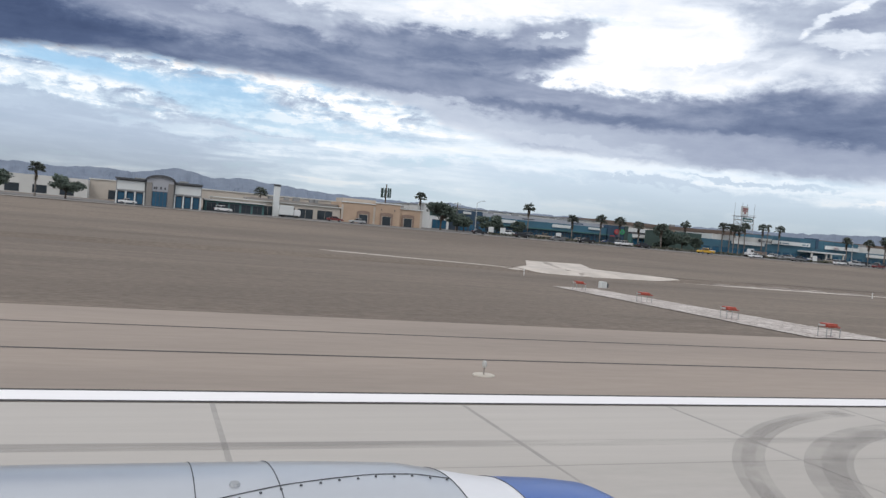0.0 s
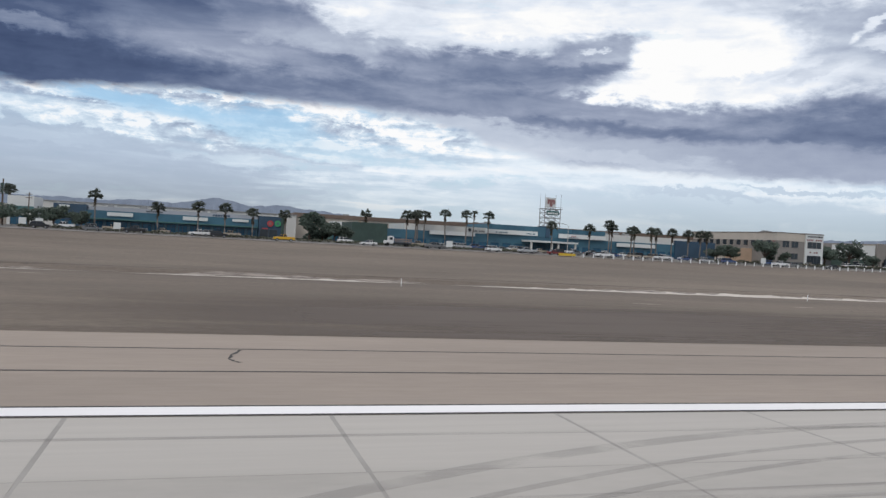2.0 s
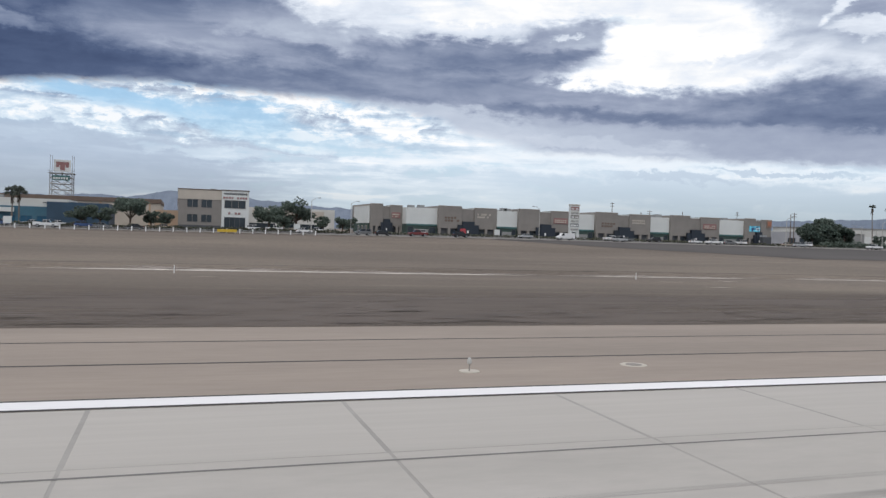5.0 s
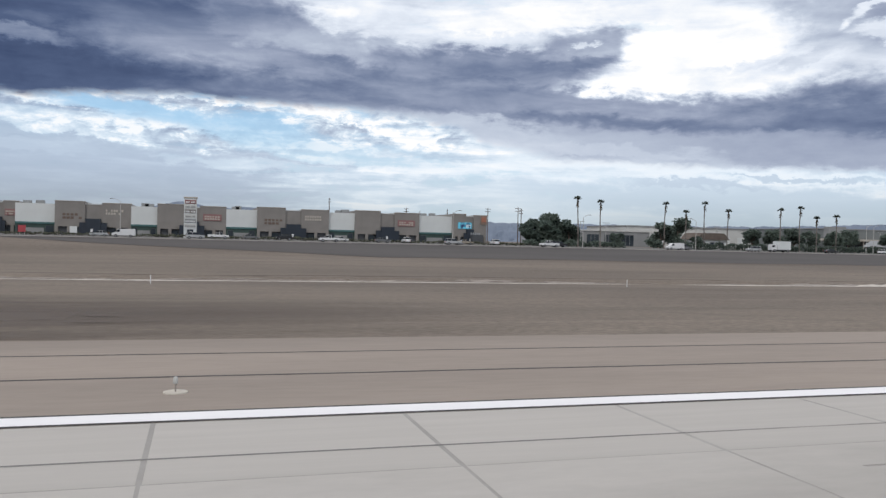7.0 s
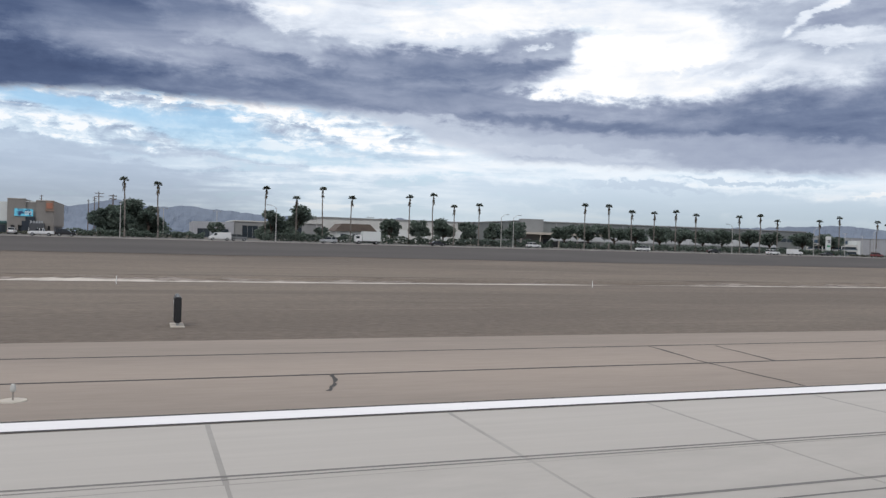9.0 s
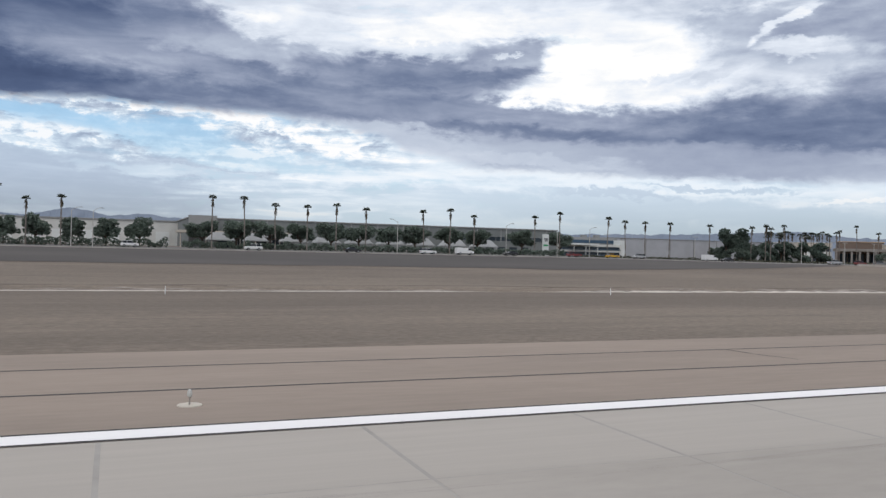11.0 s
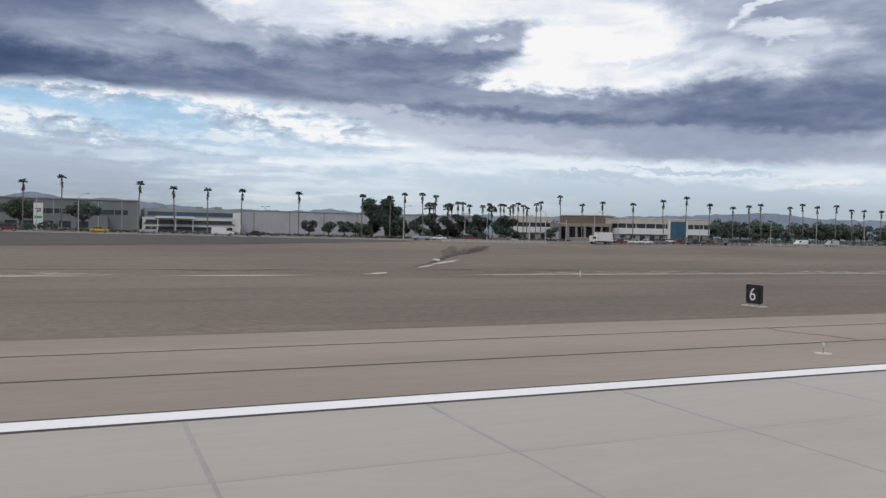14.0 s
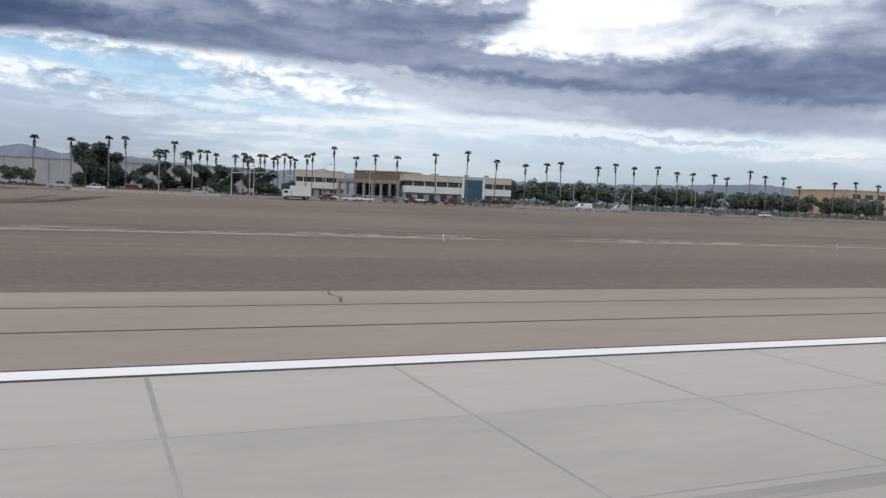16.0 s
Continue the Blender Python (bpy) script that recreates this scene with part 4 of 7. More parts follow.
# ---- the jet engine beside the cabin window ----
def jet_engine():
    """Nacelle of revolution about an axis along the runway; stands on its lower cowl."""
    t = thing("jet_engine", 0.044, 5.044, 1.309, 0, "silver-grey jet engine nacelle with riveted panels and blue intake lip", "jet engine")
    t.matrix_world = t.matrix_world @ Matrix.Diagonal((1.066, 1.066, 1.066, 1))
    prof_x = (-3.4, -2.4, -1.227, -0.407, -0.034, 0.363, 0.644, 0.84, 1.009, 1.147, 1.357, 1.537, 1.724, 1.821, 1.901, 1.93)
    prof_r = (1.15, 1.40, 1.488, 1.486, 1.485, 1.478, 1.468, 1.437, 1.407, 1.386, 1.378, 1.367, 1.344, 1.303, 1.246, 1.19)

    def radius(x):
        return float(np.interp(x, prof_x, prof_r))

    def shell(x0, x1, name, mat, label, n=24, a0=0.0, a1=math.tau, lift=0.0):
        bm = bmesh.new()
        m = 96
        rows = []
        for i in range(n + 1):
            x = x0 + (x1 - x0) * i / n
            r = radius(x) + lift
            rows.append([bm.verts.new((x, r * math.cos(a0 + (a1 - a0) * k / m), r * math.sin(a0 + (a1 - a0) * k / m))) for k in range(m + 1)])
        for r0, r1 in zip(rows, rows[1:]):
            for k in range(m):
                bm.faces.new((r0[k], r1[k], r1[k + 1], r0[k + 1])).smooth = True
        bmesh.ops.remove_doubles(bm, verts=bm.verts, dist=1e-5)
        bmesh.ops.recalc_face_normals(bm, faces=bm.faces)
        return part(name, bm, M[mat], t, label)

    shell(-3.4, -0.40, "rear_cowl", "cowl", "grey rear cowl")
    shell(-0.40, -0.034, "mid_cowl", "cowl", "grey cowl panel")
    shell(-0.034, 0.84, "fan_cowl", "cowl", "grey fan cowl")
    shell(0.84, 1.19, "inlet_cowl", "cowlwhite", "white inlet cowl")
    shell(1.19, 1.93, "inlet_lip", "lipblue", "polished blue intake lip")
    bm = bmesh.new()
    tube(bm, ((-0.6, 0, 0), (0.4, 0, 0), (1.5, 0, 0), (1.90, 0, 0), (1.925, 0, 0)), (0.98, 0.98, 1.02, 1.14, 1.187), 64, False)
    part("inlet_duct", bm, M["darkgrey"], t)
    part("fan_disc", rod((-0.62, 0, 0), (-0.5, 0, 0), 0.98, n=48), M["black"], t)
    part("spinner", rod((-0.5, 0, 0), (0.1, 0, 0), 0.4, 0.02, n=24), M["black"], t)
    part("exhaust", rod((-4.4, 0, 0), (-3.3, 0, 0), 0.6, 1.0, n=40), M["steel"], t)
    # panel seams round the barrel, and the long hinge seam with its rivets
    for x in (-0.40, -0.034, 0.84, 1.19):
        bm = bmesh.new()
        r = radius(x) + 0.001
        tube(bm, [(x, r * math.cos(a), r * math.sin(a)) for a in np.linspace(0.6, 2.9, 60)], [0.0025] * 60, 5)
        part("panel_seam", bm, M["darkgrey"], t)

    def on_skin(x, a, lift=0.0):
        r = radius(x) + lift
        return (x, r * math.cos(a), r * math.sin(a))

    def hinge(x):
        return float(np.interp(x, (-1.4, -0.40, -0.034, 0.2, 0.45, 0.84), (1.77, 1.75, 1.65, 1.60, 1.556, 1.54)))

    bm = bmesh.new()
    xs = np.linspace(-1.4, 0.84, 40)
    tube(bm, [on_skin(x, hinge(x), 0.001) for x in xs], [0.0025] * 40, 5)
    part("hinge_seam", bm, M["darkgrey"], t)
    for i in range(24):
        x = -1.35 + 0.094 * i
        a = hinge(x) + (0.022 if i % 2 else 0.026)
        p, q = on_skin(x, a, -0.004), on_skin(x, a, 0.005)
        part("rivet", rod(p, q, 0.008, 0.006, n=8), M["darkgrey"], t)
    p, q = on_skin(-0.23, 1.637, -0.004), on_skin(-0.23, 1.637, 0.012)
    part("latch", rod(p, q, 0.028, 0.02, n=10), M["steel"], t)


jet_engine()


# ---- buildings ----
def wall(parent, name, mat, x0, x1, y0, y1, z0, z1, label=""):
    return part(name, one_box(x0, y0, z0, x1, y1, z1), M[mat], parent, label)


def window(parent, x0, x1, z0, z1, y, pane="pane", casing="darkgrey", bars=0, name="window"):
    """A framed window on a wall that faces the runway at depth y."""
    f = 0.10
    bm = bmesh.new()
    box(bm, x0 - f, y - 0.10, z0 - f, x1 + f, y + 0.05, z0)
    box(bm, x0 - f, y - 0.10, z1, x1 + f, y + 0.05, z1 + f)
    box(bm, x0 - f, y - 0.10, z0, x0, y + 0.05, z1)
    box(bm, x1, y - 0.10, z0, x1 + f, y + 0.05, z1)
    for i in range(bars):
        xx = x0 + (x1 - x0) * (i + 1) / (bars + 1)
        box(bm, xx - 0.05, y - 0.08, z0, xx + 0.05, y + 0.05, z1)
    w = part(name, bm, M[casing], parent)
    part("pane", one_box(x0, y - 0.04, z0, x1, y + 0.02, z1), M[pane], w)
    return w


def side_window(parent, y0, y1, z0, z1, x):
    bm = bmesh.new()
    box(bm, x - 0.10, y0 - 0.1, z0 - 0.1, x + 0.04, y1 + 0.1, z1 + 0.1)
    w = part("window", bm, M["cream"], parent)
    part("pane", one_box(x - 0.13, y0, z0, x - 0.10, y1, z1), M["pane"], w)


def lettering(parent, x0, x1, z0, z1, y, mat, n=7, rows=1, name="sign_lettering"):
    """Unreadable writing, as plain bars of its size."""
    bm = bmesh.new()
    r = random.Random(int(x0 * 10 + z0 * 7))
    h = (z1 - z0) / (rows * 1.4)
    for j in range(rows):
        w = (x1 - x0) / n
        for i in range(n):
            if r.random() < 0.12:
                continue
            zz = z0 + j * h * 1.4
            box(bm, x0 + i * w, y - 0.09, zz, x0 + (i + r.uniform(0.6, 0.82)) * w, y - 0.02, zz + h * r.uniform(0.9, 1.0))
    return part(name, bm, M[mat], parent)


def roof_units(parent, x0, x1, y0, z, n, seed):
    r = random.Random(seed)
    for i in range(n):
        x = r.uniform(x0, x1 - 2)
        part("roof_unit", soft_box(x, y0, z, x + r.uniform(1.4, 2.6), y0 + 2, z + r.uniform(0.7, 1.2), r=0.06), M["grey"], parent)


def arch_store():
    b = thing("arched_store", -9.1, 228, lay(228), 0, "grey store with an arched gable, white panels and blue glass", "store")
    wall(b, "wall", "grey", 0, 21.4, 0.6, 20, -0.3, 6.4)
    for x0, x1 in ((0.2, 7.0), (14.6, 21.2)):
        wall(b, "upper_panel", "whitewall", x0, x1, 0.25, 0.62, 3.8, 6.1, "white upper facade panel")
        wall(b, "cornice", "darkgrey", x0 - 0.5, x1 + 0.4, -0.4, 2.0, 6.4, 6.85, "dark overhanging cornice")
        wall(b, "fascia", "grey", x0 - 0.1, x1 + 0.2, 0.0, 0.64, 3.4, 3.8)
        n = 3
        for i in range(n):
            a = x0 + (x1 - x0) * i / n
            window(b, a + 0.35, a + (x1 - x0) / n - 0.35, 0.2, 3.1, 0.55, "bluepane")
        for i in range(n + 1):
            a = x0 + (x1 - x0) * i / n
            part("column", rod((a, 0.0, -0.2), (a, 0.0, 3.4), 0.22, 0.2, 10), M["whitewall"], b, "white round column")
    bm = bmesh.new()
    prism(bm, [(7.4, -0.2), (14.2, -0.2), (14.2, 6.7)] + [(10.8 + 3.4 * math.cos(a), 6.7 + 1.25 * math.sin(a)) for a in np.linspace(0.25, math.pi - 0.25, 11)] + [(7.4, 6.7)], -0.5, 3.0)
    part("gable", bm, M["palegrey"], b, "pale arched entrance gable")
    bm = bmesh.new()
    arc = np.linspace(0.12, math.pi - 0.12, 13)
    prism(bm, [(10.8 + 3.9 * math.cos(a), 6.65 + 1.7 * math.sin(a)) for a in arc] + [(10.8 + 3.9 * math.cos(a), 6.3 + 1.6 * math.sin(a)) for a in arc[::-1]], -1.1, 3.4)
    part("arched_roof", bm, M["darkgrey"], b, "dark curved roof edge")
    for x in (8.1, 13.5):
        wall(b, "pier", "taupe", x - 0.7, x + 0.7, -0.75, -0.4, -0.2, 6.2)
    window(b, 9.0, 12.6, 0.1, 3.9, -0.55, "bluepane", bars=3, name="entrance")
    lettering(b, 9.2, 12.4, 4.6, 5.5, -0.52, "darkgrey", 6)
    roof_units(b, 2, 19, 8, 6.4, 3, 4)
    g = thing("forecourt_wall", 13.5, 232, lay(232), 0, "low dark green glazed front beside the arched store", "shopfront")
    wall(g, "wall", "teal", 0, 16, 0, 8, -0.3, 2.9)
    wall(g, "roof", "offwhite", -0.3, 16.4, -0.8, 8.2, 2.9, 3.3, "pale flat roof")
    for i in range(5):
        window(g, 0.6 + 3.1 * i, 3.0 + 3.1 * i, 0.2, 2.3, 0.0, "pane", "darkgrey", 1)


def low_shops():
    b = thing("garage_row", 16, 240, lay(240), 0, "low cream garage row with dark openings and pale roof", "garages")
    wall(b, "wall", "cream", 0, 37, 0, 14, -0.3, 3.9)
    bm = bmesh.new()
    prism(bm, [(0, 3.9), (37.4, 3.9), (37.4, 4.15), (0, 4.15)], -0.5, 14.4)
    part("roof", bm, M["offwhite"], b, "pale flat roof")
    wall(b, "parapet", "taupe", 10, 37, 3, 14.2, 4.15, 4.9)
    for i, x in enumerate((1.2, 7.0, 13.4, 19.0, 24.4, 30.2)):
        window(b, x, x + 4.4, 0.0, 2.7, 0.02, "pane", "taupe", 1, name="garage_door")
    roof_units(b, 2, 35, 6, 4.9, 5, 9)
    t = thing("white_pylon", 33.5, 237.5, lay(243), 0, "tall slim white tower with a dark cap", "tower")
    part("shaft", soft_box(-0.8, -1.0, -0.3, 0.8, 1.0, 8.6, r=0.06), M["whitewall"], t)
    part("cap", soft_box(-0.95, -1.1, 8.5, 0.95, 1.1, 9.1, r=0.05), M["darkgrey"], t, "dark cap")
    w = thing("truck_cab", 36.5, 231, lay(231), 0, "white delivery truck parked by the garages", "truck")
    part("cargo_box", soft_box(-3, -1.1, 0.7, 1.0, 1.1, 3.4, r=0.08), M["whitewall"], w)
    part("cab", soft_box(1.1, -1.05, 0.5, 3.0, 1.05, 2.4, r=0.25), PAINT["white"], w)
    for x in (-1.8, 2.0):
        for y in (-1.0, 0.8):
            part("wheel", rod((x, y, 0.45), (x, y + 0.25, 0.45), 0.45, n=14), M["tyre"], w)


def tan_shops():
    b = thing("tan_shop", 53.2, 239, lay(235), 0, "pale tan stucco shop with brick-framed dark doors and white coping", "shop")
    wall(b, "wall", "tan", 0, 10.5, 0.6, 16, -0.3, 6.0)
    wall(b, "centre_block", "tan", 10.5, 18.2, 0, 16, -0.3, 6.5)
    wall(b, "low_wing", "tan", 18.2, 25.6, 0.8, 16, -0.3, 5.4)
    wall(b, "rear_wall", "cream", 1.5, 12, 6, 16, 6.0, 7.4)
    wall(b, "coping", "whitewall", -0.2, 10.5, 0.35, 1.2, 6.0, 6.3, "white coping")
    wall(b, "coping", "whitewall", 10.3, 18.4, -0.25, 0.6, 6.5, 6.85, "white coping")
    wall(b, "coping", "whitewall", 18.4, 25.8, 0.5, 1.4, 5.4, 5.7, "white coping")
    wall(b, "side_wing", "cream", -7.5, 0, 3, 16, -0.3, 4.2)
    for x in (-6.6, -3.4):
        window(b, x, x + 2.6, 0.1, 2.2, 3.0, "pane", "taupe", 1)
    for x, y in ((6.8, 0.6), (13.9, 0.0), (21.0, 0.8)):
        bm = bmesh.new()
        prism(bm, [(x - 2.0, -0.2), (x + 2.0, -0.2), (x + 2.0, 3.4)] + [(x + 2.0 * math.cos(a), 3.4 + 0.5 * math.sin(a)) for a in np.linspace(0.1, math.pi - 0.1, 9)] + [(x - 2.0, 3.4)], y - 0.3, y + 0.1)
        part("brick_surround", bm, M["brick"], b, "faded brick surround of a doorway")
        window(b, x - 1.3, x + 1.3, 0.0, 2.7, y - 0.32, "pane", "cream", name="door")
    for x, y in ((0.0, 0.42), (9.9, 0.42), (25.0, 0.62)):
        wall(b, "pilaster", "cream", x, x + 0.6, y, y + 0.2, -0.2, 5.3)
    for x in (12.2, 16.4):
        part("wall_lamp", soft_box(x - 0.12, -0.28, 4.5, x + 0.12, -0.02, 4.9, r=0.03), M["darkgrey"], b)
    roof_units(b, 2, 22, 8, 6.0, 3, 2)


def blue_center():
    b = thing("blue_shops", 100.7, 266, lay(266), 0, "long teal-blue shop row with white sign bands", "shops")
    wall(b, "wall", "blue", 9, 60, 0, 20, -0.3, 5.7, "teal-blue lower wall")
    wall(b, "upper_wall", "palegrey", 9.2, 60, 2.5, 20, 5.7, 7.0, "grey set-back upper wall")
    wall(b, "corner_block", "navy", 0, 9, -0.6, 20, -0.3, 7.2, "dark blue corner block")
    for x0, x1, z0, z1 in ((1.5, 4.5, 6.0, 6.8), (15, 22.4, 4.2, 5.3), (37, 44.5, 4.2, 5.3), (52, 57, 4.6, 5.4)):
        y = -0.95 if x0 < 9 else -0.4
        wall(b, "sign_band", "whitewall", x0, x1, y, y + 0.35, z0, z1, "white sign band")
        wall(b, "bracket", "darkgrey", x0 + 0.4, x1 - 0.4, y + 0.33, 0.05, z0 + 0.2, z1 - 0.2)
    lettering(b, 26, 31, 6.0, 6.7, 2.5, "darkgrey", 8)
    lettering(b, 46, 53, 6.0, 6.8, 2.5, "navy", 9)
    for i in range(17):
        x = 0.8 + i * 3.5
        window(b, x, x + 2.6, 0.1, 2.5, -0.62 if x < 9 else 0.0, "bluepane", "darkgrey", 1)
    wall(b, "canopy", "teal", 9.5, 60, -2.0, 0.0, 3.0, 3.35, "sea-green canopy over the doors")
    for x in range(12, 60, 6):
        part("canopy_post", rod((x, -1.8, -0.2), (x, -1.8, 3.0), 0.1), M["navy"], b)
    roof_units(b, 14, 58, 6, 7.0, 4, 31)
    e = thing("corner_shop", 160.9, 265.4, lay(265), 0, "dark grey corner shop with round red and green signs", "shop")
    wall(e, "wall", "navy", 0, 8.4, 0, 20, -0.3, 6.9)
    wall(e, "side_fin", "green", 7.0, 8.6, -0.3, 0.0, -0.2, 7.0)
    for x, z, m in ((3.6, 4.6, "signred"), (6.0, 4.7, "signgreen")):
        bm = bmesh.new()
        tube(bm, ((x, -0.35, z), (x, -0.05, z)), (1.0, 1.0), 22)
        d = part("round_sign", bm, M[m], e, "round red sign" if m == "signred" else "round green sign")
        bm = bmesh.new()
        tube(bm, ((x, -0.42, z), (x, -0.36, z)), (0.45, 0.45), 16)
        part("sign_centre", bm, M["pink"] if m == "signred" else M["teal"], d)
    for x in (0.6, 3.4):
        window(e, x, x + 2.4, 0.1, 2.6, 0.0, "pane")
    wall(e, "poster_panel", "signred", 1.0, 3.0, -0.06, 0.0, 2.75, 3.1, "red panel under the sign")


def white_store():
    b = thing("white_store", 188, 291, lay(291), 0, "small store with stepped white fascia boards", "store")
    wall(b, "wall", "teal", 0, 12, 0, 10, -0.3, 4.6)
    wall(b, "fascia_gap", "darkgrey", 0.5, 11.6, 0.1, 8, 4.6, 5.4)
    wall(b, "top_fascia", "whitewall", 0.3, 11.8, -0.2, 8, 5.4, 7.0, "white top fascia")
    wall(b, "low_fascia", "whitewall", 0.3, 7.0, -1.0, 0.0, 3.2, 4.6, "white lower fascia")
    for x in (0.8, 3.2, 5.6, 8.0):
        window(b, x, x + 2.0, 0.1, 2.6, 0.0, "bluepane")


def blue_mall():
    b = thing("blue_mall", 203, 266, lay(266), 0, "long blue shopping mall with white sign bands and canopy", "shopping mall")
    wall(b, "wall", "blue", 0, 117, 0, 24, -0.4, 5.3, "blue lower wall")
    wall(b, "upper_wall", "offwhite", 6, 35.7, 0.5, 24, 5.3, 7.4, "pale upper wall")
    wall(b, "tall_block", "blue", 35.7, 58, -0.3, 24, 5.3, 8.9, "taller blue block")
    wall(b, "tall_block", "blue", 58.6, 81, -0.3, 24, 5.3, 8.6, "taller blue block")
    wall(b, "roof_notch", "navy", 57.6, 59.0, -0.6, 6, 5.3, 9.4)
    wall(b, "upper_wall", "offwhite", 81, 116, 0.6, 24, 5.3, 7.7, "pale upper wall")
    wall(b, "end_block", "navy", 110.2, 127.4, -0.5, 24, -0.4, 6.9, "dark blue end block")
    wall(b, "ivy_wall", "green", -12, 0, -0.8, 20, -0.4, 6.8, "dark ivy-green end wall")
    for x0, x1, z0, z1 in ((14.7, 30.9, 4.2, 5.5), (34.6, 54.3, 5.6, 7.1), (62.5, 81, 5.4, 6.9), (85.7, 101.5, 3.5, 4.8)):
        wall(b, "sign_band", "whitewall", x0, x1, -1.0, -0.55, z0, z1, "white sign band")
        wall(b, "bracket", "darkgrey", x0 + 0.5, x1 - 0.5, -0.56, 0.52, z0 + 0.2, z1 - 0.2)
    bm = bmesh.new()
    tube(bm, ((29.4, 0.38, 6.4), (29.4, 0.48, 6.4)), (0.62, 0.62), 18)
    part("round_emblem", bm, M["darkgrey"], b, "dark round emblem on the pale wall")
    lettering(b, 30.6, 35.0, 5.9, 6.7, 0.5, "grey", 8)
    lettering(b, 38.5, 43, 6.0, 6.6, -1.0, "blue", 7)
    lettering(b, 50.0, 53.4, 6.0, 6.6, -1.0, "blue", 7)
    lettering(b, 66.5, 70, 6.1, 6.5, -1.0, "signred", 5)
    lettering(b, 66.5, 70, 5.6, 6.0, -1.0, "navy", 5)
    lettering(b, 109, 112, 6.4, 6.9, 0.6, "darkgrey", 6)
    wall(b, "canopy", "whitewall", 48.6, 66.8, -8.0, -0.3, 3.4, 4.0, "flat white entrance canopy")
    for x in (49.4, 57, 59.5, 66.0):
        wall(b, "canopy_pier", "offwhite", x - 0.3, x + 0.3, -7.6, -7.0, -0.5, 3.4)
    for i in range(25):
        x = 2 + i * 4.4
        if x < 108:
            window(b, x, x + 2.9, 0.1, 2.4, 0.0, "bluepane", "navy", 1)
    for x in (37, 43, 49, 62, 68, 74):
        wall(b, "panel_joint", "navy", x, x + 0.12, -0.36, -0.3, 7.2, 8.5)
    roof_units(b, 84, 108, 10, 7.7, 3, 12)


def warehouse_rows():
    for x0, w, h in ((176, 60, 8.1), (236.5, 108, 8.3)):
        b = thing("brown_warehouse", x0, 302, lay(302), 0, "long beige warehouse with a brown band under the roof", "warehouse", "brown-banded warehouses")
        wall(b, "wall", "cream", 0, w, 0, 60, -0.4, h)
        wall(b, "roof_band", "brownroof", -0.2, w + 0.2, -0.4, 60, h, h + 1.5, "brown metal roof band")
        for x in range(8, w - 2, 16):
            wall(b, "pilaster", "tan", x, x + 0.7, -0.2, 0.0, -0.3, h)
        roof_units(b, 6, w - 6, 12, h + 1.5, 3, w)
    b = thing("white_warehouse", 92, 296, lay(296), 0, "long pale warehouse behind the blue shops", "warehouse")
    wall(b, "wall", "offwhite", 0, 84, 0, 50, -0.4, 8.3)
    wall(b, "coping", "grey", -0.3, 84.3, -0.3, 50, 8.3, 8.6)
    for x in range(5, 84, 9):
        wall(b, "pilaster", "whitewall", x, x + 0.5, -0.15, 0.0, -0.3, 8.3)
    b = thing("pale_warehouse", -20, 300, lay(300), 0, "wide low cream warehouse behind the garages", "warehouse")
    wall(b, "wall", "cream", 0, 100, 0, 60, -0.4, 6.4)
    wall(b, "coping", "offwhite", -0.3, 100.3, -0.3, 60, 6.4, 6.8)
    for x in range(6, 98, 12):
        window(b, x, x + 5, 0.2, 3.2, 0.0, "pane", "taupe", 1, name="dock_door")
    b = thing("white_block", 89, 262, lay(262), 0, "small white block beside a large tree", "building")
    wall(b, "wall", "whitewall", 0, 7, 0, 14, -0.3, 8.6)
    wall(b, "band", "teal", -0.1, 7.1, -0.12, 0.0, 4.4, 5.6)
    window(b, 1, 6, 0.2, 3.0, 0.0, "bluepane", bars=2)
    b = thing("grey_warehouse", -120, 290, lay(290), 0, "distant low white warehouse", "warehouse")
    wall(b, "wall", "offwhite", 0, 100, 0, 40, -0.4, 6.0)
    for x in range(4, 96, 8):
        window(b, x, x + 4, 0.4, 2.8, 0.0)


